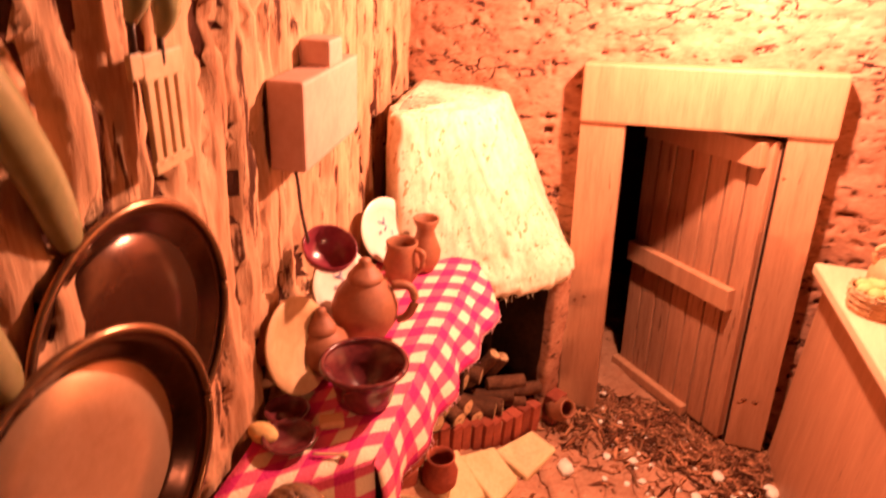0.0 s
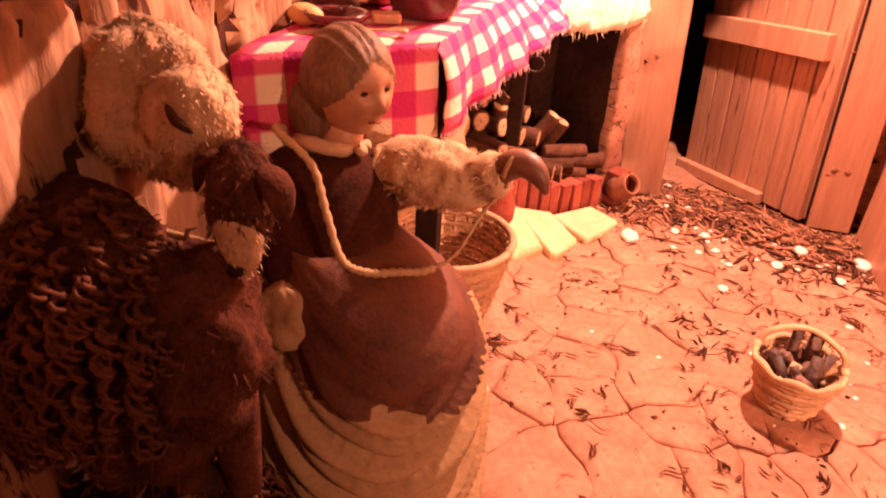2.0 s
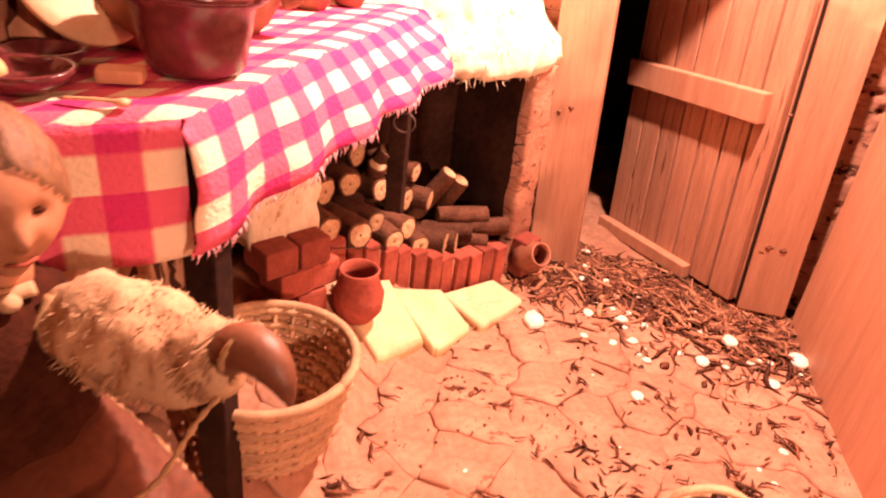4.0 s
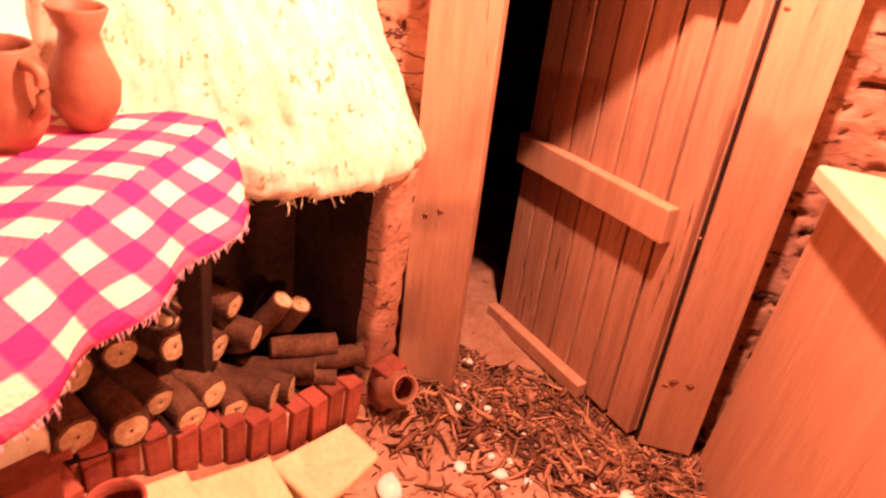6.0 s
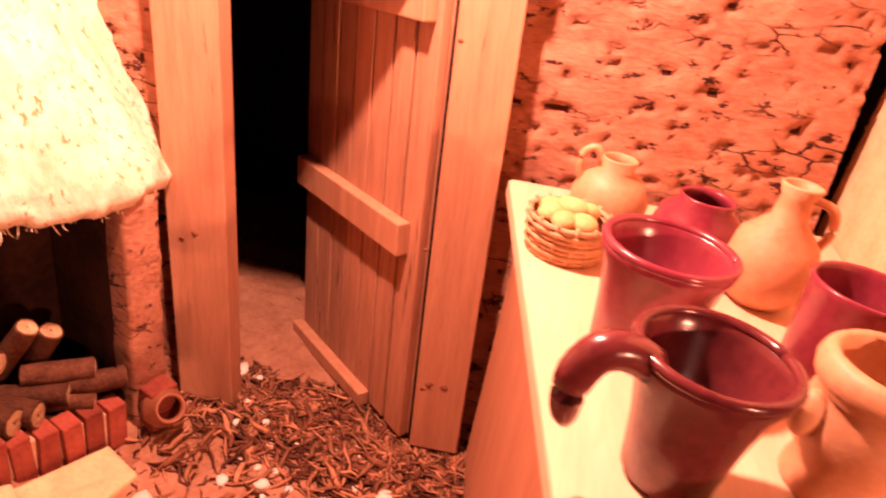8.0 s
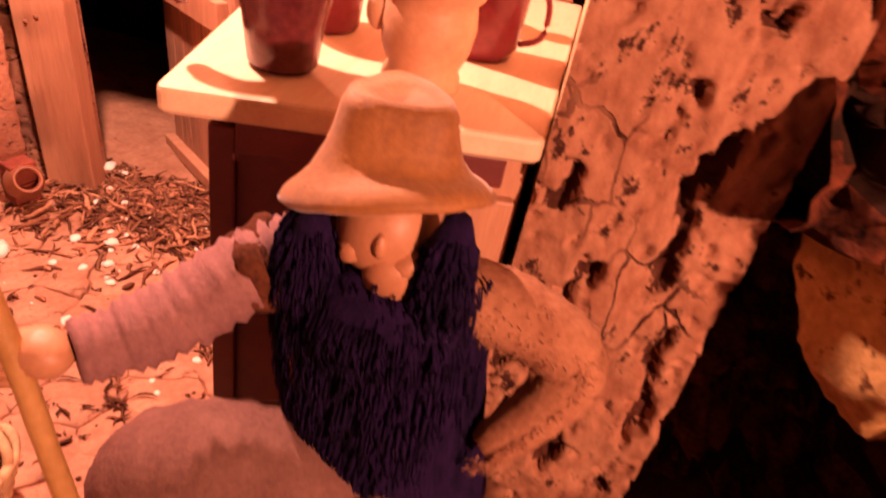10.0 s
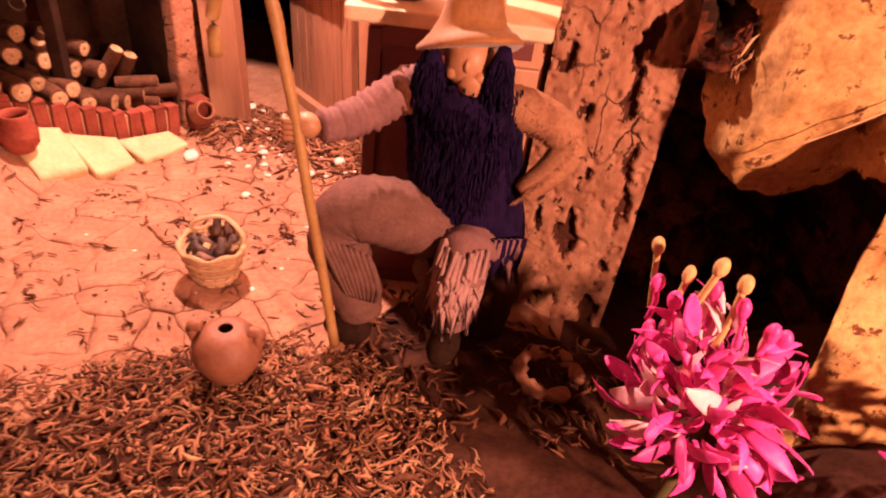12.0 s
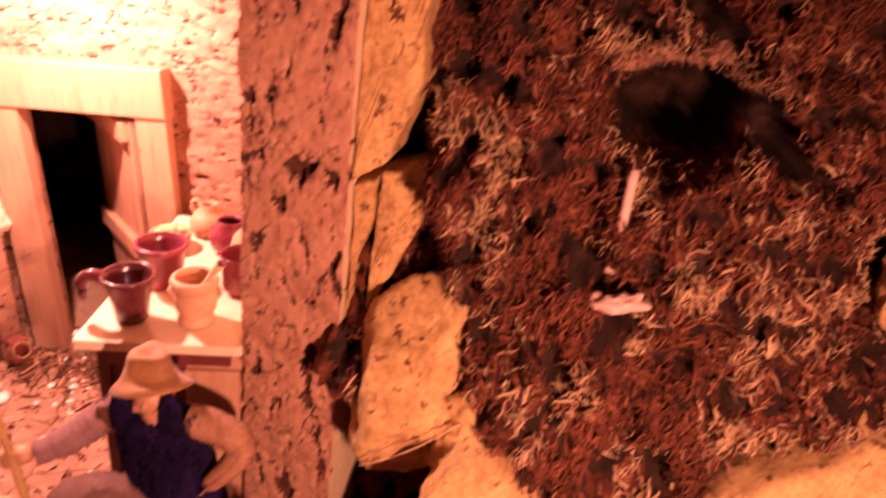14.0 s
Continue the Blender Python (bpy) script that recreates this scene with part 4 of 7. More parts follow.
thing("bread_roll", "small cream bread roll on the cloth", "bread", geo=Geo().ball((-0.0600, -0.2620, TZ + 0.0026), (0.0060, 0.004, 0.003), rough=0.0004), mats=[BREAD])


# ---- what hangs on the bark wall ----
def wall_pt(y, out, z):
    """A point at y, so far out from the bark wall's face."""
    s = (y - LEFT_A.y) / LEFT_D.y
    p = LEFT_A + LEFT_D * s + LEFT_N * out
    return Vector((p.x, p.y, z))


def pan(label, at, r, face, handle_end, deep=0.0090, base=None):
    t = thing("frying_pan", label, "frying pan", "pans on the bark wall", at=at)
    face = Vector(face).normalized()
    q = face.to_track_quat("Z", "Y").to_matrix()
    part("bowl", Geo().lathe([(r * 0.70, -deep), (r * 0.74, -deep), (r * 0.80, -deep + 0.0010), (r * 0.90, -deep * 0.45), (r * 0.985, -0.0012), (r * 0.972, -0.0008), (r * 0.905, -deep * 0.25), (r * 0.860, -deep * 0.50), (r * 0.800, -deep + 0.0022), (r * 0.775, -deep + 0.0013), (r * 0.70, -deep + 0.0010)], axis=q, segs=64), PAN, t)
    part("base", Geo().lathe([(0.0003, -deep + 0.0002), (r * 0.755, -deep + 0.0002), (r * 0.765, -deep + 0.0012), (r * 0.755, -deep + 0.0018), (r * 0.4, -deep + 0.0020), (0.0003, -deep + 0.0020)], axis=q, segs=64), base or PAN, t, "flat pan base")
    part("rim", Geo().tube([q @ Vector((r * 0.992 * math.cos(a), r * 0.992 * math.sin(a), -0.0003)) for a in [2 * math.pi * k / 72 for k in range(73)]], 0.0010, 8, up=tuple(face)), PAN_RIM, t)
    end = Vector(handle_end) - Vector(at)
    d = (end - face * end.dot(face)).normalized()
    start = d * r * 1.0 - face * 0.002
    pts = spline([start, start + d * 0.008 + face * 0.002, start + d * 0.022 + face * 0.0045, start + d * 0.045 + face * 0.005, start + d * 0.060 + face * 0.003], 14)
    part("handle", Geo().tube(pts, [0.0028, 0.0033, 0.0038, 0.0041, 0.0043, 0.0045, 0.0046, 0.0047, 0.0047, 0.0046, 0.0044, 0.0041, 0.0036, 0.0022], 14, flat=0.62, up=tuple(face)), HANDLE, t, "greenish enamelled handle")
    part("ferrule", Geo().tube([start - d * 0.003, start + d * 0.004], [0.0032, 0.0036], 12, flat=0.6, up=tuple(face)), PAN_RIM, t)
    part("hanging_ring", Geo().tube([pts[-1] + d * 0.003 + (d * math.cos(a) + d.cross(face) * math.sin(a)) * 0.0030 for a in [2 * math.pi * k / 16 for k in range(17)]], 0.0005, 6), IRON, t)
    return t


PAN1_AT, PAN1_R, PAN1_F = (-0.0275, -0.3386, 0.1967), 0.0325, (0.985, 0.16, 0.05)
PAN2_AT, PAN2_R, PAN2_F = (-0.0455, -0.3115, 0.2098), 0.0335, (0.97, 0.22, 0.02)
pan("browned iron frying pan with greenish handle, hung lowest", PAN1_AT, PAN1_R, PAN1_F, (-0.024, -0.362, 0.260), 0.0068, PAN_BASE_LIT)
pan("browned iron frying pan half behind another", PAN2_AT, PAN2_R, PAN2_F, (-0.037, -0.345, 0.290), 0.0056)

ladle = thing("ladle", "dark red ladle hanging from the bark wall on its thin handle", "ladle")
part("bowl", Geo().lathe(wall_profile([(0.002, 0), (0.0065, 0.0012), (0.0095, 0.0045), (0.0108, 0.0090)], 0.0008, 0.0006), at=(-0.0700, -0.2100, 0.1830), axis=Vector((0.42, -0.25, 0.85)).normalized().to_track_quat("Z", "Y").to_matrix()), TERRA_RED, ladle)
part("handle", Geo().tube(spline([(-0.0720, -0.2180, 0.1930), (-0.0740, -0.2190, 0.2060), (-0.0755, -0.2195, 0.2220), (-0.0765, -0.2280, 0.2520)], 14), 0.0007, 7), IRON, ladle)

board = thing("chopping_board", "thick pinkish wooden chopping board on the bark wall", "chopping board")
turnb = math.atan2(-LEFT_D.y, -LEFT_D.x)
part("body", Geo().box(wall_pt(-0.2010, 0.0075, 0.2400), (0.0640, 0.013, 0.0310), turnb, bevel=0.0014), BOARD, board)
part("handle", Geo().box(wall_pt(-0.1960, 0.0075, 0.2600), (0.0160, 0.012, 0.010), turnb, bevel=0.0014), BOARD, board)


def spatula(at_y, z, label, slots, w=0.017, h=0.026, out=0.007):
    t = thing("spatula", label, "spatula", "utensils on the bark wall")
    if slots:
        for k in range(4):
            part("slat", Geo().box(wall_pt(at_y, out, z) + Vector((LEFT_D.x, LEFT_D.y, 0)) * (w * (k - 1.5) / 4), (w / 4 - 0.0014, 0.0014, h), turnb, bevel=0.0004), SPOON_WOOD, t)
        part("blade", Geo().box(wall_pt(at_y, out, z + h / 2), (w, 0.0016, 0.006), turnb, bevel=0.0006), SPOON_WOOD, t)
        part("blade_tip", Geo().box(wall_pt(at_y, out, z - h / 2), (w, 0.0014, 0.003), turnb, bevel=0.0004), SPOON_WOOD, t)
    else:
        part("blade", Geo().box(wall_pt(at_y, out, z), (w, 0.0014, h), turnb, bevel=0.0006), SPOON_WOOD, t)
    part("handle", Geo().tube(spline([wall_pt(at_y, out + 0.0005, z + h / 2 + 0.006), wall_pt(at_y, out + 0.003, z + h / 2 + 0.014), wall_pt(at_y + 0.001, out + 0.003, z + h / 2 + 0.04), wall_pt(at_y + 0.001, out + 0.001, z + h / 2 + 0.055)], 12), [0.0012, 0.0016, 0.0022, 0.0030, 0.0034, 0.0036, 0.0036, 0.0036, 0.0035, 0.0034, 0.0030, 0.0020], 12), HANDLE, t, "greenish enamelled handle")
    part("shank", Geo().tube([wall_pt(at_y, out + 0.0002, z + h / 2), wall_pt(at_y, out + 0.0006, z + h / 2 + 0.008)], 0.0008, 8), IRON, t)
    return t


spatula(-0.2960, 0.2605, "slotted pale wooden spatula with greenish handle", True, 0.016, 0.022)
spatula(-0.3126, 0.2740, "narrow wooden spatula with greenish handle", False, 0.0040, 0.0050, 0.012)

# ---- counter ----
C_FL, C_NL, C_NR, C_FR = Vector((0.1140, 0.004, 0)), Vector((0.1520, -0.1570, 0)), Vector((0.2340, -0.1320, 0)), Vector((0.2340, 0.028, 0))


def prism(corners, z0, z1, bevel=0.0010, r=0.002, rough=0.0):
    c = sum(corners, Vector()) / len(corners)
    rows = []
    for z, ins in ((z0, bevel), (z0 + bevel, 0), (z1 - bevel, 0), (z1 - bevel * 0.3, bevel * 0.35), (z1, bevel)):
        ring = rounded(corners, [r] * len(corners), 5)
        rows.append([p + (c - p).normalized() * (ins + (rough * fbm(p, 90) if rough else 0)) + Vector((0, 0, z)) for p in ring])
    return Geo().grid(rows, 0, False, True, True)


def build_counter():
    t = thing("counter", "wooden counter with a pale board top and maroon panels", "counter")
    part("worktop", prism([C_FL, C_NL, C_NR, C_FR], TOP_Z - 0.0065, TOP_Z, 0.0012, 0.0025), PINE_TOP, t, "pale planed board top")
    u1 = (C_NL - C_FL).normalized()
    u2 = (C_NR - C_NL).normalized()
    b_nl = C_NL + u2 * 0.0095 - u1 * 0.0070
    b_fl = C_FL + u2 * 0.0095
    b_nr = C_NR - u1 * 0.0070 - u2 * 0.001
    b_fr = C_FR - Vector((0.001, 0, 0))
    part("body", prism([b_fl, b_nl, b_nr, b_fr], -0.003, TOP_Z - 0.0064, 0.0004, 0.0008), PINE_FRAME, t)
    out = Vector((u2.y, -u2.x, 0))
    if out.y > 0:
        out = -out
    w = (b_nr - b_nl).length
    tn = math.atan2(u2.y, u2.x)
    mid = (b_nl + b_nr) / 2
    for s, ww, z, h in ((-w / 2 + 0.003, 0.006, 0.066, 0.138), (0.0, w - 0.012, 0.1325, 0.008), (0.0, w - 0.012, 0.006, 0.010)):
        part("rail", Geo().box(mid + u2 * s + out * 0.0016 + Vector((0, 0, z)), (ww, 0.0034, h), tn, bevel=0.0005), MAROON, t)
    part("front_panel", Geo().box(mid - u2 * 0.012 + out * 0.0006 + Vector((0, 0, 0.069)), (w - 0.036, 0.0012, 0.118), tn, bevel=0.0003), MAROON, t, "dark maroon panel")
    part("door", Geo().box(mid + u2 * (w / 2 - 0.016) + out * 0.0016 + Vector((0, 0, 0.069)), (0.029, 0.0036, 0.112), tn, bevel=0.0008), PINE_FRAME, t)
    return t


build_counter()
CZ = TOP_Z + 0.0002
loop = lambda x, z0, z1, d: [(-x, 0, z1), (-x - d * 0.7, 0, z1 + 0.0015), (-x - d, 0, (z0 + z1) / 2 + 0.001), (-x - d * 0.6, 0, z0 + 0.001), (-x * 0.86, 0, z0)]
vessel("mug", "tall dark maroon glazed mug with a broken handle", "mug", (0.1675, -0.1280, CZ), [(0.0074, 0), (0.0084, 0.0012), (0.0098, 0.012), (0.0118, 0.0215), (0.0134, 0.0252), (0.0138, 0.0268)], TERRA_DARK,
       handles=[([(-0.0110, 0, 0.0246), (-0.0160, 0, 0.0272), (-0.0205, 0.0002, 0.0266), (-0.0232, 0.0004, 0.0222), (-0.0236, 0.0004, 0.0168), (-0.0226, 0.0004, 0.0118)], [0.0034] * 9 + [0.0032, 0.0030, 0.0027, 0.0022, 0.0014])], turn=0.42, thick=0.0018, rim=True)
vessel("mug", "larger maroon glazed pot with a pale lip", "mug", (0.1615, -0.0885, CZ), [(0.0096, 0), (0.0108, 0.001), (0.0118, 0.012), (0.0134, 0.0220), (0.0148, 0.0252), (0.0151, 0.0268)], TERRA_RED, thick=0.0022, rim=True)


def pestle(t):
    p = part("pestle", Geo().tube(spline([(0.000, 0.002, 0.012), (0.006, 0.000, 0.024), (0.0125, -0.001, 0.0345), (0.0160, -0.001, 0.0395)], 12), [0.0030, 0.0030, 0.0027, 0.0023, 0.0020, 0.0018, 0.0018, 0.0018, 0.0020, 0.0024, 0.0028, 0.0022], 10), SPOON_WOOD, t, "pale wooden pestle with a dark knob")
    part("knob", Geo().ball((0.0168, -0.001, 0.0405), (0.0028, 0.0026, 0.0024), 0, 12, 8), TERRA_DARK, p)
    part("lug", Geo().ball((-0.0118, -0.003, 0.0165), (0.0032, 0.003, 0.0050), 0, 12, 8), TERRA_PALE, t)


vessel("mortar", "orange clay mortar holding a wooden pestle", "mortar", (0.1995, -0.1170, CZ), [(0.0096, 0), (0.0101, 0.0012), (0.0097, 0.0034), (0.0089, 0.0052), (0.0110, 0.0100), (0.0117, 0.0155), (0.0112, 0.0195), (0.0108, 0.0212), (0.0124, 0.0232), (0.0129, 0.0256), (0.0122, 0.0278)], TERRA_PALE, extra=pestle, thick=0.0026)
vessel("mug", "maroon cup with a cream lip and wire handle", "mug", (0.2070, -0.0780, CZ), [(0.0095, 0), (0.0115, 0.004), (0.0120, 0.016), (0.0124, 0.0240), (0.0128, 0.0255)], TERRA_RED,
       handles=[([(0.0115, -0.003, 0.021), (0.0175, -0.005, 0.020), (0.0180, -0.005, 0.010), (0.0120, -0.003, 0.006)], 0.0009)])
vessel("jug", "pale round jug with a narrow neck and small handle", "jug", (0.1955, -0.0440, CZ), [(0.0070, 0), (0.0115, 0.005), (0.0130, 0.012), (0.0105, 0.020), (0.0048, 0.026), (0.0042, 0.032), (0.0056, 0.0355)], TERRA_PALE,
       handles=[([(0.0042, 0, 0.0325), (0.0095, 0, 0.031), (0.0115, 0, 0.025), (0.0100, 0, 0.020)], 0.0013)])
vessel("jug", "pale squat jug with a ring handle on top", "jug", (0.1500, -0.0155, CZ), [(0.0085, 0), (0.0125, 0.004), (0.0128, 0.010), (0.0095, 0.0165), (0.0052, 0.019), (0.0060, 0.0225)], TERRA_PALE,
       handles=[([(-0.0050, 0, 0.0200), (-0.0085, 0, 0.0245), (-0.0125, 0, 0.0205), (-0.0110, 0, 0.0145), (-0.0095, 0, 0.0125)], 0.0014)])
vessel("round_pot", "round maroon glazed pot with an open top", "pot", (0.1760, -0.0340, CZ), [(0.0080, 0), (0.0120, 0.004), (0.0138, 0.011), (0.0120, 0.018), (0.0080, 0.0215), (0.0084, 0.023)], TERRA_RED)


def woven(parent, r0, r1, h, rows_n, stakes, m, at=(0, 0, 0)):
    """Basket sides: stakes with weavers passing in and out of them."""
    for k in range(stakes):
        a = 2 * math.pi * k / stakes
        d = Vector((math.cos(a), math.sin(a), 0))
        part("stake", Geo().tube([Vector(at) + d * r0, Vector(at) + d * (r0 + r1) / 2 + Vector((0, 0, h / 2)), Vector(at) + d * r1 + Vector((0, 0, h + 0.0008))], h / 34 + 0.0003, 5), m, parent)
    for i in range(rows_n):
        u = (i + 0.5) / rows_n
        r = r0 + (r1 - r0) * u
        pts = []
        for k in range(stakes * 2 + 1):
            a = math.pi * k / stakes
            w = h / 30 * (1 if (k // 1 + i) % 2 else -1) * (1 if k % 2 == 0 else 0)
            pts.append(Vector(at) + Vector(((r + w) * math.cos(a), (r + w) * math.sin(a), h * u)))
        part("weaver", Geo().tube(pts, h / rows_n * 0.52, 6), m, parent)
    part("base", Geo().lathe([(0.0003, 0), (r0, 0), (r0, 0.0012), (0.0003, 0.0012)], at=at), m, parent)


bb = thing("bread_basket", "round woven basket heaped with pale bread", "basket", at=(0.1395, -0.0455, CZ))
woven(bb, 0.0108, 0.0126, 0.0120, 7, 14, WICKER)
for k in range(7):
    a = k * 0.9
    thing("bread", "small golden bread roll heaped in a basket", "bread", "rolls in the basket", geo=Geo().ball((0.1395 + 0.0062 * math.cos(a) * (k > 0), -0.0455 + 0.0062 * math.sin(a) * (k > 0), CZ + 0.0115 + 0.0022 * (k == 0)), (0.0046, 0.0038, 0.0030), turn=Matrix.Rotation(a, 3, "Z"), rough=0.0004), mats=[BREAD])

# ---- yard ----
bk = thing("coal_basket", "small pale wicker basket filled with charcoal", "basket", at=(0.1005, -0.1845, ground_z(0.1005, -0.1845) + 0.001))
woven(bk, 0.0094, 0.0148, 0.0192, 8, 13, WICKER)
part("rim", Geo().tube([Vector((0.0152 * math.cos(a), 0.0152 * math.sin(a), 0.0198 + 0.0007 * math.sin(7 * a))) for a in [2 * math.pi * k / 56 for k in range(57)]], [0.0013 + 0.0003 * math.sin(k * 0.78) for k in range(57)], 7), WICKER, bk)
part("handle", Geo().tube(spline([(-0.0145, 0.003, 0.0195), (-0.0125, 0.006, 0.0255), (0.000, 0.010, 0.0290), (0.0125, 0.006, 0.0255), (0.0145, 0.003, 0.0195)], 16), 0.0015, 7, flat=0.7), WICKER, bk)
for k in range(11):
    a, rr = k * 2.4, 0.0090 * math.sqrt((k + 0.3) / 11)
    lean = Vector((0.8 * math.cos(a * 1.7), 0.8 * math.sin(a * 2.3), 1.0)).normalized() * (0.0070 + 0.0018 * (k % 3))
    q = Vector((0.1005 + rr * math.cos(a), -0.1845 + rr * math.sin(a), 0.0245))
    thing("charcoal", "dark charred stick standing in the wicker basket", "charcoal", "charcoal in the basket", geo=Geo().tube([q - lean, q, q + lean * 0.9], [0.0024, 0.0027, 0.0022], 4), mats=[COAL])
for dx, dy, r in ((-0.0035, 0.0070, 0.0020), (0.0030, 0.0078, 0.0027)):
    q = Vector((0.1005 + dx, -0.1845 + dy, 0.0140))
    thing("charcoal", "long charred stick rising over the basket's rim", "charcoal", "charcoal in the basket", geo=Geo().tube([q, q + Vector((0.0002, 0.0010, 0.0120)), q + Vector((0.0006, 0.0024, 0.0225))], [r, r * 1.05, r], 6), mats=[COAL])
for dx, dy, lx, ly in ((-0.0025, -0.0060, 0.0018, 0.0030), (0.0070, 0.0035, 0.0040, -0.0010)):
    q = Vector((0.1005 + dx, -0.1845 + dy, 0.0225))
    thing("charcoal", "half-burnt stick with a pale split end", "charcoal", "charcoal in the basket", geo=Geo().tube([q, q + Vector((lx, ly, 0.0075))], [0.0023, 0.0020], 4), mats=[SPOON_WOOD])
zj = ground_z(0.149, -0.2475)
vessel("brown_jar", "round brown clay jar with two ear lugs, half sunk in bark", "jar", (0.149, -0.2475, zj - 0.002), [(0.0055, 0), (0.0095, 0.004), (0.0130, 0.012), (0.0128, 0.018), (0.0092, 0.0228), (0.0046, 0.0250), (0.0036, 0.0245)], TERRA,
       handles=[([(-0.0110, 0, 0.0165), (-0.0130, 0, 0.0235), (-0.0090, 0, 0.0245)], 0.0023), ([(0.0110, 0, 0.0165), (0.0130, 0, 0.0235), (0.0090, 0, 0.0245)], 0.0023)], turn=0.25)
pot = vessel("fallen_pot", "small terracotta pot lying on its side by the door", "pot", (-0.016, -0.030, 0.0085), [(0.0045, 0), (0.0085, 0.004), (0.0090, 0.011), (0.0060, 0.0165), (0.0066, 0.0185)], TERRA)
pot.rotation_euler = (radians(58), 0, radians(60))
vessel("pitcher", "small reddish clay pitcher on the hearth", "pitcher", (-0.042, -0.151, ground_z(-0.042, -0.151) + 0.003), [(0.0060, 0), (0.0095, 0.005), (0.0100, 0.012), (0.0072, 0.019), (0.0080, 0.022)], BRICK)

wb = thing("wicker_basket", "low pale wicker basket under the table", "basket", at=(-0.0340, -0.2130, ground_z(-0.0340, -0.2130)))
woven(wb, 0.018, 0.0262, 0.032, 13, 26, WICKER)
part("rim", Geo().tube([Vector((0.0265 * math.cos(a), 0.0265 * math.sin(a), 0.0325)) for a in [2 * math.pi * k / 36 for k in range(37)]], 0.0016, 7), WICKER, wb)

# ---- the seated man figurine: one mesh, with several painted surfaces ----
MAN = [FELT, SKIN, NAVY, SLEEVE, TROUSER, FUR, SOOT_SHADE_BLACK, FUR_RUST, FUR_DARK, WRAP]


def fuzz(g, places, length, m, rng, thick=0.00016, droop=0.5):
    """Short fine hairs lying over a surface."""
    for p, n in places:
        t = (n * rng.uniform(0.1, 0.5) + Vector((rng.uniform(-1, 1), rng.uniform(-1, 1), rng.uniform(-1, 0.3) - droop))).normalized()
        L = length * rng.uniform(0.5, 1.2)
        side = t.cross(n).normalized() * thick
        g.add([p - side, p + side, p + n * L * 0.22 + t * L * 0.55 + side * 0.7, p + n * L * 0.22 + t * L * 0.55 - side * 0.7, p + n * L * 0.15 + t * L], [(0, 1, 2, 3), (3, 2, 4)], m, True)


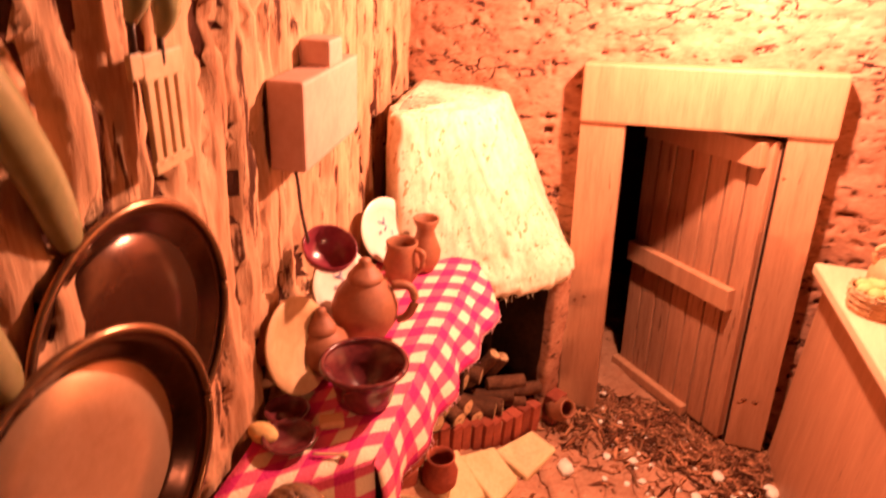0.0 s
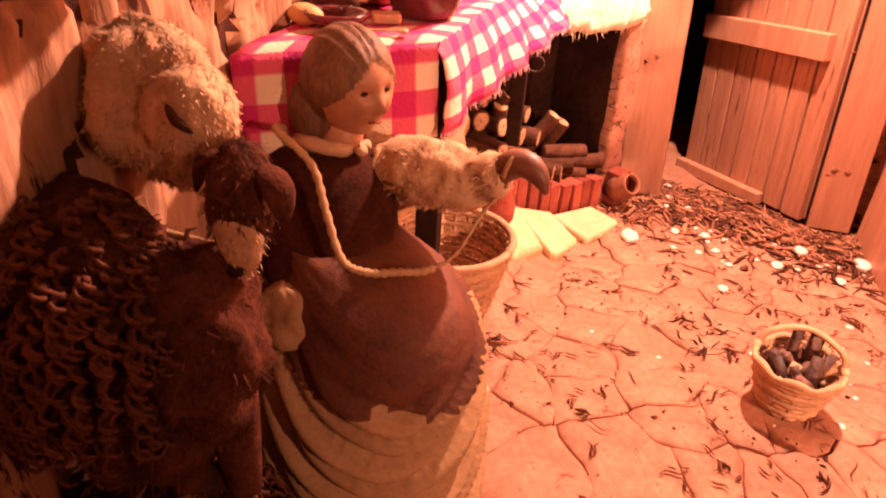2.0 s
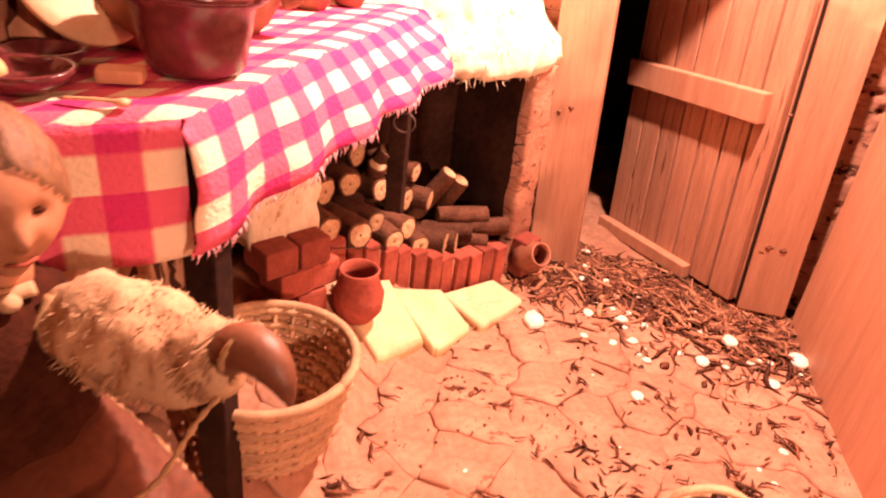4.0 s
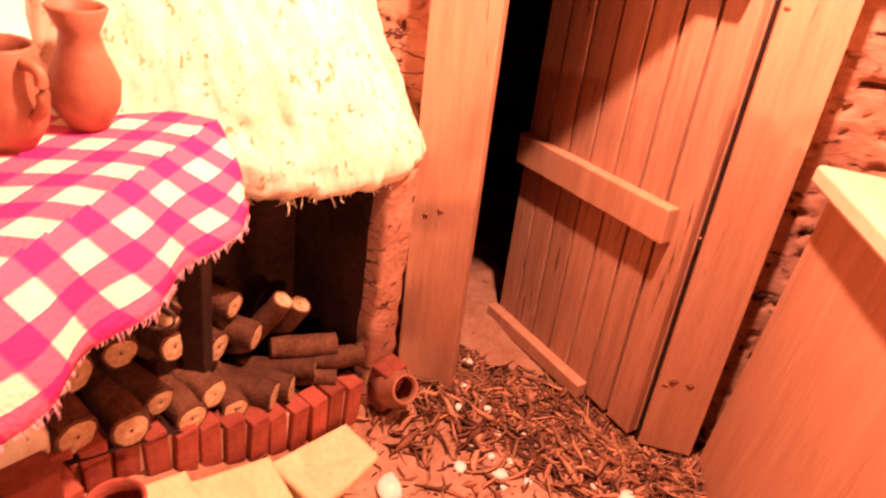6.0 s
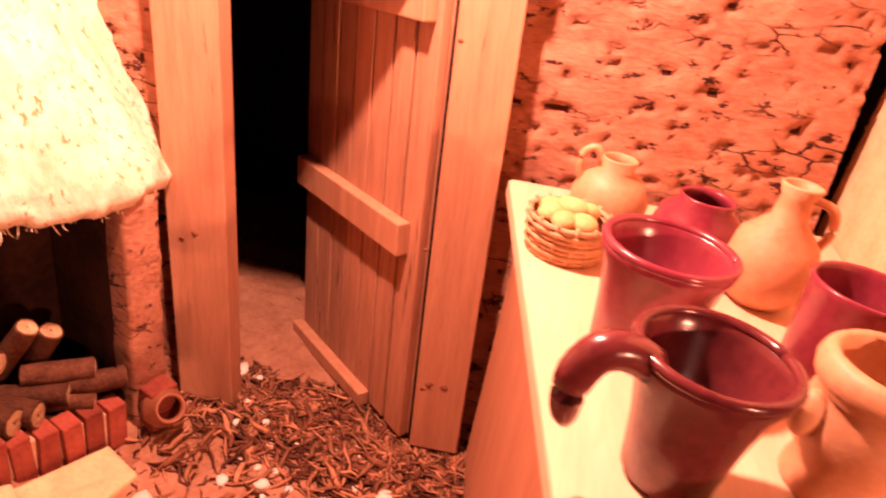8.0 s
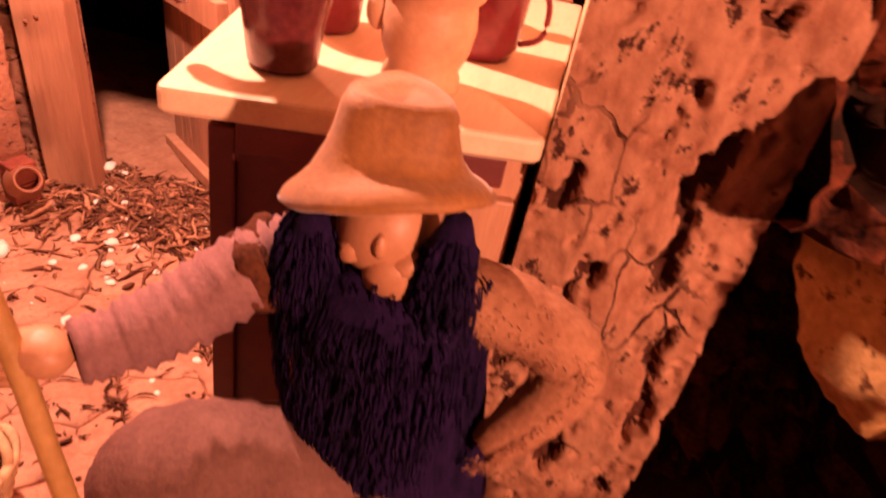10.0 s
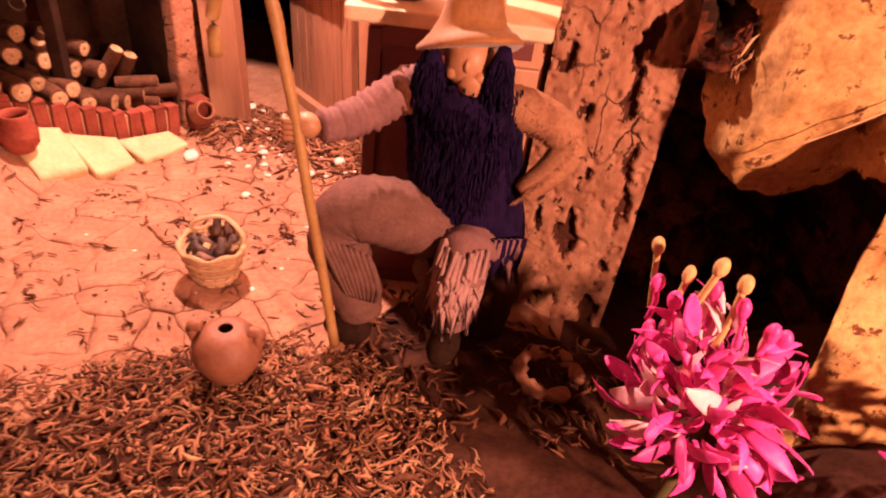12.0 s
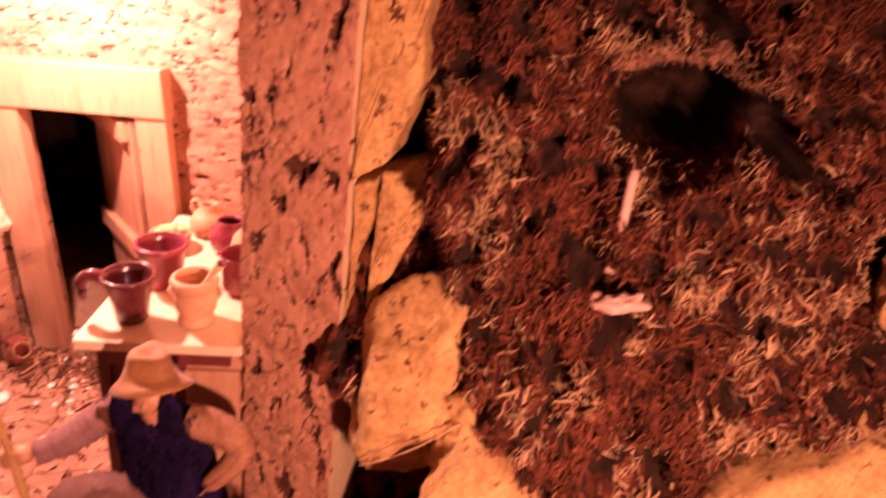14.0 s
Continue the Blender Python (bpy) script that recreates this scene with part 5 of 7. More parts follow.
def build_man():
    g = Geo()
    c = Vector((0.2090, -0.1730, 0))
    # felt hat with a drooping brim and a pinched crown
    rows = []
    for r, z in ((0.0150, 0.1412), (0.0188, 0.1400), (0.0196, 0.1406), (0.0190, 0.1420), (0.0166, 0.1446), (0.0140, 0.1478), (0.0116, 0.1520), (0.0101, 0.1568), (0.0094, 0.1606), (0.0082, 0.1630), (0.0048, 0.1618), (0.0008, 0.1602)):
        row = []
        for k in range(36):
            a = 2 * math.pi * k / 36
            droop = (0.0022 * math.cos(2 * a + 0.4) + 0.0010 * math.sin(3 * a)) * smooth01((r - 0.011) / 0.008)
            edge = smooth01((r - 0.009) / 0.010)
            pinch = 1 + 0.13 * math.cos(3 * a + 0.9) * (1 - edge)
            p = Vector((r * pinch * math.cos(a), 0.90 * r * pinch * math.sin(a), z + 0.5 * droop + 0.0042 * edge * math.cos(a) + 0.0015 * edge - 0.0068 * edge * math.sin(a) + 0.02 * r * math.cos(a)))
            row.append(c + p + Vector((0, 0, 0.0006 * noise.noise(p * 160))))
        rows.append(row)
    g.grid(rows, 0, True, True, True)
    g.ball(c + Vector((0.0015, -0.0020, 0.1385)), (0.0094, 0.0100, 0.0105), 1, rough=0.0005, freq=150)
    g.ball(c + Vector((0.0040, -0.0040, 0.1215)), (0.0160, 0.0125, 0.0100), 2, 24, 14, rough=0.0015, freq=160)
    g.ball(c + Vector((0.0030, -0.0112, 0.1395)), (0.0013, 0.0018, 0.0026), 1, 12, 8)
    for sx in (-0.0045, 0.0050):
        g.ball(c + Vector((sx + 0.0025, -0.0085, 0.1358)), (0.0036, 0.0028, 0.0030), 1, 12, 8, rough=0.0008, freq=300)
    g.ball(c + Vector((0.0045, -0.0088, 0.1325)), (0.0052, 0.0036, 0.0052), 1, 16, 10, rough=0.0008, freq=300)
    g.tube([c + Vector((0.004, 0.002, 0.108)), c + Vector((0.003, 0.001, 0.124))], 0.0068, 14, 1)
    rings = []
    for z, x, rx, ry in ((0.060, 0.2190, 0.0235, 0.0150), (0.068, 0.2190, 0.0245, 0.0165), (0.078, 0.2180, 0.0235, 0.0160), (0.088, 0.2165, 0.0222, 0.0152), (0.098, 0.2150, 0.0215, 0.0148), (0.107, 0.2130, 0.0215, 0.0145), (0.116, 0.2105, 0.0220, 0.0138), (0.123, 0.2085, 0.0205, 0.0118), (0.1275, 0.2080, 0.0140, 0.0090)):
        rings.append([Vector((x + rx * math.copysign(abs(math.cos(a)) ** 0.8, math.cos(a)), -0.1700 + ry * math.sin(a), z)) + Vector((math.cos(a), math.sin(a), 0)) * 0.0013 * noise.fractal(Vector((x + math.cos(a) * 0.02, math.sin(a) * 0.02, z * 0.3)) * 260, 0.8, 2, 4) for a in [2 * math.pi * k / 48 for k in range(48)]])
    g.grid(rings, 2, True, True, True)
    # shaggy strands of the waistcoat
    for k in range(1300):
        a, z = RNG.uniform(3.2, 6.2), RNG.uniform(0.072, 0.132)
        u = (z - 0.060) / 0.064
        x0 = 0.2190 - 0.0090 * u
        p = Vector((x0 + 0.0228 * math.copysign(abs(math.cos(a)) ** 0.8, math.cos(a)), -0.1700 + 0.0152 * math.sin(a), z))
        o = Vector((math.cos(a) * 0.6, math.sin(a), 0.0)) * 0.0012
        L = RNG.uniform(0.006, 0.014)
        g.tube([p, p + o + Vector((0, 0, -L * 0.5)), p + o * 0.7 + Vector((RNG.uniform(-0.001, 0.001), 0, -L))], [0.00028, 0.00026, 0.0001], 3, 2)
    # points of the waistcoat at the collar
    g.ball((0.1980, -0.1810, 0.1310), (0.0058, 0.0045, 0.0115), 2, 18, 12, rough=0.0018, freq=200)
    g.ball((0.2235, -0.1815, 0.1350), (0.0050, 0.0042, 0.0125), 2, 18, 12, rough=0.0018, freq=200)
    for q, rad, n in ((c + Vector((0.0040, -0.0040, 0.1215)), (0.0160, 0.0125, 0.0100), 500), (Vector((0.1980, -0.1810, 0.1310)), (0.0058, 0.0045, 0.0115), 220), (Vector((0.2235, -0.1815, 0.1350)), (0.0050, 0.0042, 0.0125), 220)):
        for k in range(n):
            a, w = RNG.uniform(3.14, 6.28), RNG.uniform(-0.5, 0.95)
            d = Vector((math.cos(a) * math.sqrt(1 - w * w), math.sin(a) * math.sqrt(1 - w * w), w))
            p = q + Vector((d.x * rad[0], d.y * rad[1], d.z * rad[2]))
            L = RNG.uniform(0.004, 0.009)
            g.tube([p, p + d * 0.0012 + Vector((0, 0, -L * 0.5)), p + d * 0.0008 + Vector((RNG.uniform(-0.001, 0.001), 0, -L))], [0.00028, 0.00026, 0.0001], 3, 2)
    # his arm out to the crook
    g.tube(spline([(0.1930, -0.172, 0.1245), (0.1855, -0.1785, 0.1215), (0.1770, -0.1885, 0.1155), (0.1705, -0.1965, 0.1130), (0.1650, -0.2030, 0.1125)], 40), [0.0080] * 10 + [0.0078] * 10 + [0.0072] * 10 + [0.0062] * 10, 18, 3, wrinkle=0.085)
    g.ball((0.1605, -0.2055, 0.1130), (0.0060, 0.0048, 0.0048), 1, 14, 8, rough=0.0006, freq=300)
    for k in range(4):
        g.tube(spline([(0.1590, -0.2090, 0.1155 - 0.0022 * k), (0.1545, -0.2105, 0.1150 - 0.0022 * k), (0.1530, -0.2070, 0.1150 - 0.0022 * k)], 6), 0.0013, 6, 1)
    # the other arm, hand on hip
    g.tube(spline([(0.2250, -0.170, 0.1235), (0.2380, -0.168, 0.1215), (0.2505, -0.167, 0.1150), (0.2525, -0.168, 0.1090)], 26), [0.0084] * 9 + [0.0080] * 8 + [0.0072] * 9, 18, 7, wrinkle=0.03)
    g.tube(spline([(0.2525, -0.168, 0.1100), (0.2470, -0.173, 0.1010), (0.2390, -0.179, 0.0930)], 14), [0.0070, 0.0070, 0.007, 0.0068, 0.0066, 0.0064, 0.0062, 0.006, 0.0058, 0.0056, 0.0054, 0.005, 0.0046, 0.004], 14, 7, wrinkle=0.04)
    # shaggy shoulder piece over the upper arm, and fuzz on the fleece sleeve
    for q, rad in (((0.1880, -0.1770, 0.1225), (0.0085, 0.0088, 0.0092)), ((0.1945, -0.1720, 0.1255), (0.0080, 0.0090, 0.0085))):
        g.ball(q, rad, 8, 24, 16, rough=0.0030, freq=170)
    rngf = random.Random(61)
    places = []
    for k in range(1700):
        u, a = rngf.random(), rngf.uniform(0, 6.283)
        q = spline([(0.2250, -0.170, 0.1235), (0.2380, -0.168, 0.1215), (0.2505, -0.167, 0.1150), (0.2525, -0.168, 0.1100), (0.2470, -0.173, 0.1010), (0.2390, -0.179, 0.0930)], 41)[int(u * 40)]
        d = Vector((math.cos(a) * 0.6, -abs(math.sin(a)), math.cos(a))).normalized()
        places.append((q + d * (0.0084 - 0.003 * u), d))
    fuzz(g, places, 0.0020, 7, rngf)
    # fleece hem below the waistcoat
    for k in range(60):
        a = k / 59
        x, y = 0.200 + 0.044 * a, -0.180 - 0.009 * math.sin(a * math.pi)
        L = RNG.uniform(0.012, 0.022)
        g.tube([(x, y, 0.074), (x + RNG.uniform(-0.001, 0.001), y - 0.003, 0.074 - L * 0.5), (x + RNG.uniform(-0.002, 0.002), y - 0.002, 0.074 - L)], [0.0017, 0.0016, 0.0004], 6, 2 if k % 3 else 3)
    # bent leg towards the yard, in loose trousers with gathered folds
    rows = []
    path = spline([(0.212, -0.176, 0.066), (0.197, -0.183, 0.071), (0.183, -0.190, 0.0750), (0.1725, -0.1935, 0.0725), (0.1690, -0.1940, 0.0610), (0.1735, -0.1945, 0.0460), (0.1795, -0.1955, 0.0330), (0.1825, -0.1965, 0.0240)], 48)
    rad = [0.0135 + 0.0012 * math.sin(k / 47 * 9) if k < 28 else 0.0132 - 0.0038 * (k - 28) / 19 for k in range(48)]
    g.tube(path, rad, 24, 4, wrinkle=0.035)
    for k in range(9):
        u = k / 8
        g.tube(spline([(0.1660 + 0.020 * u, -0.2065 + 0.004 * u, 0.0680 - 0.006 * u), (0.1745 + 0.018 * u, -0.2075 + 0.003 * u, 0.0540 - 0.006 * u), (0.1800 + 0.010 * u, -0.2055 + 0.004 * u, 0.0400 - 0.003 * u)], 12), [0.0006, 0.0012, 0.0015, 0.0016, 0.0016, 0.0016, 0.0016, 0.0015, 0.0014, 0.0012, 0.001, 0.0005], 7, 4)
    g.ball((0.1790, -0.2020, 0.0200), (0.0110, 0.0085, 0.0065), 6, 14, 8, rough=0.0006)
    # other leg, wrapped, boot towards the front
    g.tube(spline([(0.2230, -0.176, 0.064), (0.2240, -0.188, 0.0655), (0.2240, -0.1955, 0.0590), (0.2230, -0.1965, 0.0470), (0.2225, -0.1955, 0.0340)], 34), [0.0120] * 10 + [0.0100] * 8 + [0.0082] * 8 + [0.0074] * 8, 18, 3, wrinkle=0.05)
    for k in range(150):
        u = RNG.random()
        x, L = 0.213 + 0.020 * u, RNG.uniform(0.010, 0.030)
        z, y = RNG.uniform(0.056, 0.074), -0.196 - 0.010 * math.sin(math.pi * u) + RNG.uniform(-0.001, 0.001)
        g.tube([(x, y + 0.005, z), (x + RNG.uniform(-0.001, 0.001), y - 0.0015, z - L * 0.45), (x + RNG.uniform(-0.003, 0.003), y + RNG.uniform(-0.001, 0.002), z - L)], [0.0011, 0.0010, 0.0003], 5, 9)
    g.ball((0.2225, -0.2010, 0.0255), (0.0070, 0.0120, 0.0070), 6, 14, 8, rough=0.0006)
    return thing("man_figurine", "painted clay figurine of a seated shepherd in felt hat", "figurine", geo=g, mats=MAN)


build_man()
cane = thing("shepherd_crook", "tall bent wooden shepherd's crook standing in bark litter", "crook")
part("shaft", Geo().tube(spline([(0.1790, -0.2160, 0.0210), (0.1715, -0.2130, 0.0550), (0.1645, -0.2110, 0.0860), (0.1590, -0.2090, 0.1120), (0.1535, -0.2080, 0.1360), (0.1500, -0.2070, 0.1510), (0.1455, -0.2070, 0.1620), (0.1385, -0.2080, 0.1640), (0.1320, -0.2090, 0.1580), (0.1285, -0.2100, 0.1470), (0.1285, -0.2100, 0.1330)], 44), [0.0021] * 20 + [0.0024] * 24, 10, wrinkle=0.03), CANE, cane)
stone_z = ground_z(0.225, -0.178)
thing("stone", "dark rough stone on which the shepherd sits", "stone", geo=Geo().ball((0.221, -0.163, stone_z + 0.018), (0.024, 0.015, 0.040), 0, 26, 16, rough=0.006, freq=45), mats=[SOIL_SHADE_BROWN])

# ---- the kneeling woman figurine ----
WOMAN = [HAIR, SKIN, SHAWL, SKIRT, BLOUSE, FUR, ROPE, CANE_DARK, BRICK]


def sculpted_head(g, at, fwd, size, skin, hair, dark):
    """A head: jaw, sockets, nose, lips and parted hair modelled in one skin."""
    f = Vector(fwd).normalized()
    r = f.cross(Vector((0, 0, 1))).normalized()
    u = r.cross(f)
    at = Vector(at)
    bump = lambda s, z, s0, z0, w, h: math.exp(-((s - s0) / w) ** 2 - ((z - z0) / h) ** 2)
    segs, rings = 72, 54
    rows, faces_m = [], []
    for i in range(rings + 1):
        th = math.pi * (0.01 + 0.98 * i / rings)
        row = []
        for k in range(segs):
            ph = 2 * math.pi * k / segs
            d = Vector((math.sin(th) * math.cos(ph), math.sin(th) * math.sin(ph), -math.cos(th)))
            a, s, z = 0.86 * d.x, 0.74 * d.y, d.z
            if z < 0:
                s *= 1 - 0.34 * z * z
                a *= 1 - 0.12 * z * z
            if d.x > 0.15:
                front = smooth01((d.x - 0.15) / 0.4)
                a += front * (0.20 * bump(d.y, z, 0, -0.16, 0.10, 0.16) - 0.10 * bump(d.y, z, 0.30, 0.08, 0.15, 0.10) - 0.10 * bump(d.y, z, -0.30, 0.08, 0.15, 0.10)
                              + 0.07 * bump(d.y, z, 0, -0.45, 0.15, 0.055) - 0.04 * bump(d.y, z, 0, -0.54, 0.2, 0.04) + 0.10 * bump(d.y, z, 0, -0.76, 0.22, 0.16)
                              + 0.05 * bump(d.y, z, 0.36, -0.22, 0.2, 0.2) + 0.05 * bump(d.y, z, -0.36, -0.22, 0.2, 0.2))
            if is_hair(d):
                w = 1.045 + 0.012 * math.sin(9 * math.atan2(d.y, d.z + 0.3) * 3)
                if abs(d.y) < 0.05 and d.x > -0.2:
                    w -= 0.05
                a, s, z = a * w, s * w, z * w
            row.append(at + (f * a + r * s + u * z) * size)
        rows.append(row)
    for i in range(rings):
        th = math.pi * (0.01 + 0.98 * (i + 0.5) / rings)
        for k in range(segs):
            ph = 2 * math.pi * (k + 0.5) / segs
            faces_m.append(hair if is_hair(Vector((math.sin(th) * math.cos(ph), math.sin(th) * math.sin(ph), -math.cos(th)))) else skin)
    start = len(g.m)
    g.grid(rows, skin, True, True, True)
    g.m[start:start + len(faces_m)] = faces_m
    for sgn in (-1, 1):
        e = at + (f * 0.735 + r * 0.235 * sgn + u * 0.075) * size
        g.ball(e, (0.0007, 0.0013, 0.0006), dark, 10, 6, turn=Matrix((f, r, u)).transposed())
    g.tube([at + (f * (0.885 - 0.05 * abs(k)) + r * 0.075 * k + u * (-0.455 - 0.004 * k * k)) * size for k in (-2, -1, 0, 1, 2)], 0.00035, 5, 8)


def is_hair(d):
    return d.z > 0.60 - 0.9 * abs(d.y) ** 1.5 + 0.12 * (d.x - 0.7) or d.x < 0.22 and d.z > -0.55 or d.x < -0.15


def build_woman():
    g = Geo()
    rng = random.Random(77)
    h = Vector((-0.0165, -0.2895, 0.1367))
    f = Vector((0.97, -0.24, -0.10))
    sculpted_head(g, h, f, 0.0150, 1, 0, 2)
    # hair gathered low behind
    g.ball(h + Vector((-0.0075, -0.0020, -0.0085)), (0.0078, 0.0092, 0.0095), 0, 26, 16, rough=0.0010, freq=150)
    g.tube([h + Vector((-0.001, 0, -0.008)), h + Vector((-0.003, -0.002, -0.024))], [0.0056, 0.0068], 18, 1)
    # neckerchief: rolled collar, button and knot
    g.tube(spline([h + Vector((-0.0110, -0.0080, -0.0165)), h + Vector((-0.0040, -0.0100, -0.0160)), h + Vector((0.0030, -0.0065, -0.0170)), h + Vector((0.0060, 0.0010, -0.0170))], 18), [0.0014] * 3 + [0.0022] * 10 + [0.0014] * 5, 10, 5, wrinkle=0.06)
    g.ball(h + Vector((0.0072, -0.0040, -0.0170)), (0.0018, 0.0018, 0.0016), 5, 12, 8)
    g.ball(h + Vector((0.0085, -0.0105, -0.0290)), (0.0034, 0.0020, 0.0020), 5, 12, 8, rough=0.0005, freq=300)
    g.tube(spline([h + Vector((-0.0040, -0.0120, -0.0230)), h + Vector((0.0030, -0.0120, -0.0270)), h + Vector((0.0085, -0.0105, -0.0290))], 10), 0.0009, 7, 5)
    g.tube(spline([h + Vector((0.0085, 0.0020, -0.0180)), h + Vector((0.0100, -0.0040, -0.0240)), h + Vector((0.0085, -0.0105, -0.0290))], 10), 0.0010, 7, 4)
    # shoulders and bodice, softly folded
    rings = []
    for z, x, y, rx, ry in ((0.119, -0.0205, -0.2910, 0.007, 0.007), (0.1165, -0.0215, -0.2920, 0.0140, 0.0120), (0.1120, -0.0225, -0.2935, 0.0195, 0.0160), (0.106, -0.0220, -0.2945, 0.0222, 0.0178), (0.099, -0.0200, -0.2975, 0.0215, 0.0185), (0.091, -0.0165, -0.3010, 0.0200, 0.0190), (0.083, -0.0120, -0.3030, 0.0205, 0.0205)):
        rings.append([Vector((x + rx * math.cos(a), y + ry * math.sin(a), z)) + Vector((math.cos(a), math.sin(a), 0)) * (0.0012 * noise.noise(Vector((math.cos(a) * 3, math.sin(a) * 3, z * 60))) + 0.0005 * math.sin(11 * a + z * 700)) for a in [2 * math.pi * k / 72 for k in range(72)]])
    g.grid(rings, 2, True, True, True)
    # brown apron smooth over the knees, the golden skirt below it in deep swags
    levels = ((0.0965, -0.0120, -0.3000, 0.0165, 0.0160), (0.0930, -0.0065, -0.3010, 0.0205, 0.0178), (0.0893, -0.0020, -0.3020, 0.0240, 0.0195), (0.0850, 0.0000, -0.3030, 0.0268, 0.0212), (0.0800, 0.0012, -0.3030, 0.0288, 0.0226), (0.0740, 0.0020, -0.3035, 0.0302, 0.0240), (0.066, 0.0020, -0.3040, 0.0312, 0.0256), (0.056, 0.0022, -0.3050, 0.0320, 0.0272), (0.044, 0.0025, -0.3060, 0.0328, 0.0286), (0.012, 0.0030, -0.3090, 0.0345, 0.0320), (-0.002, 0.0030, -0.3090, 0.0350, 0.0325))
    fine = []
    for a, b in zip(levels, levels[1:]):
        n = max(2, round((a[0] - b[0]) / 0.0016))
        fine += [tuple(p + (q - p) * k / n for p, q in zip(a, b)) for k in range(n)]
    rings, start = [], len(g.m)
    for z, x, y, rx, ry in fine:
        ring = []
        for k in range(180):
            a = 2 * math.pi * k / 180
            rise = 1 - math.cos(a + 0.85)
            swag = (z - 0.034 * rise - 0.004 * rise * rise) / 0.0074 + 0.5 * noise.noise(Vector((math.cos(a) * 1.6, math.sin(a) * 1.6, z * 26)))
            fold = abs(math.sin(math.pi * swag)) ** 0.6 + 0.25 * math.sin(2 * math.pi * swag * 0.43 + 2 * a)
            w2 = 0.0036 * smooth01((0.0700 + 0.016 * rise - z) / 0.008) + 0.0003
            ring.append(Vector((x + rx * math.cos(a), y + ry * math.sin(a), z)) + Vector((math.cos(a), math.sin(a), 0)) * w2 * (1.5 * fold - 1.0))
        rings.append(ring)
    g.grid(rings, 3, True, True, True)
    for i in range(len(rings) - 1):
        for k in range(180):
            if rings[i][k].z < 0.0640 + 0.016 * (1 - math.cos(2 * math.pi * k / 180 + 0.85)) + 0.002 * math.sin(2 * math.pi * k / 180 * 5):
                g.m[start + 180 * i + k] = 4
    # near arm: dark sleeve, fleece cuff and hand in the lap
    g.tube(spline([(-0.0390, -0.2990, 0.1080), (-0.0380, -0.3090, 0.0950), (-0.0290, -0.3190, 0.0850), (-0.0190, -0.3220, 0.0815)], 24), [0.0092] * 8 + [0.0084] * 8 + [0.0070] * 8, 16, 2, wrinkle=0.03)
    g.ball((-0.0130, -0.3225, 0.0780), (0.0090, 0.0055, 0.0110), 4, 28, 20, rough=0.0030, freq=110)
    g.ball((-0.0062, -0.3255, 0.0690), (0.0050, 0.0030, 0.0034), 1, 14, 8, rough=0.0005)
    # far arm in a wide fleece sleeve, stretched out
    arm = spline([(-0.0080, -0.2830, 0.1110), (0.0010, -0.2840, 0.1135), (0.0095, -0.2840, 0.1145), (0.0180, -0.2840, 0.1150), (0.0245, -0.2840, 0.1180), (0.0285, -0.2840, 0.1195)], 36)
    rad = [0.0062 + 0.0034 * math.sin(math.pi * min(1.0, (j + 4) / 30)) for j in range(30)] + [0.0062, 0.0060, 0.0057, 0.0053, 0.0048, 0.0042]
    start = len(g.v)
    g.tube(arm, rad, 40, 5)
    for j in range(start, len(g.v)):
        p = Vector(g.v[j])
        i = min(35, (j - start) // 40)
        g.v[j] = tuple(p + (p - arm[i]).normalized() * 0.0014 * fbm(p, 170))
    places = []
    for k in range(2600):
        a, i = rng.uniform(0, 6.283), rng.randrange(1, 35)
        d = Vector((0.05 * math.sin(a), math.sin(a), math.cos(a))).normalized()
        places.append((arm[i] + d * rad[i] * 1.0, d))
    fuzz(g, places, 0.0016, 5, rng)
    # brown hooked spout with a pale band that she holds out
    g.tube(spline([(0.0265, -0.2842, 0.1200), (0.0305, -0.2845, 0.1235), (0.0345, -0.2848, 0.1240), (0.0380, -0.2852, 0.1215), (0.0400, -0.2856, 0.1180)], 16), [0.0036, 0.0037, 0.0038, 0.0039, 0.0039, 0.0038, 0.0037, 0.0036, 0.0034, 0.0031, 0.0028, 0.0024, 0.002, 0.0015, 0.001, 0.0005], 14, 7)
    g.tube([Vector((0.0300, -0.2845, 0.1232)) + Vector((0.0012 * math.cos(a), 0.0038 * math.sin(a), 0.0037 * math.cos(a))) for a in [2 * math.pi * k / 20 for k in range(21)]], 0.0007, 6, 4)
    # rope hung from the neck across the lap to the hand
    pts = spline([(-0.0300, -0.3000, 0.1230), (-0.0205, -0.3120, 0.1285), (-0.0110, -0.3110, 0.1210), (-0.0050, -0.3135, 0.1105), (0.0015, -0.3160, 0.1000), (0.0069, -0.3132, 0.0968), (0.0124, -0.3077, 0.0960), (0.0175, -0.3027, 0.0958), (0.0220, -0.2960, 0.0990), (0.0250, -0.2890, 0.1090), (0.0300, -0.2860, 0.1180)], 110)
    g.tube(pts, [(0.00105 if k < 80 else 0.0005) + 0.00022 * math.sin(k * 2.1) for k in range(110)], 8, 6)
    return thing("woman_figurine", "painted figurine of a kneeling woman in fleece and rope", "figurine", geo=g, mats=WOMAN, at=(-0.0130, 0.0075, 0), size=(1.0, 1.0, 0.945))


build_woman()


def lumpy(g, at, radii, m, rng, hairs, length, rough=0.0022, freq=150, turn=None):
    """A woolly body: soft lumps under short fuzz."""
    q = turn if turn is not None else Matrix.Identity(3)
    start = len(g.v)
    g.ball(at, radii, m, 56, 36, turn=turn, rough=rough, freq=freq)
    n = len(g.v) - start
    places = []
    for k in range(hairs):
        p = Vector(g.v[start + rng.randrange(n)])
        d = (p - Vector(at)).normalized()
        places.append((p + d.cross(Vector((rng.uniform(-1, 1), rng.uniform(-1, 1), 1))) * 0.0006, d))
    fuzz(g, places, length, m, rng)


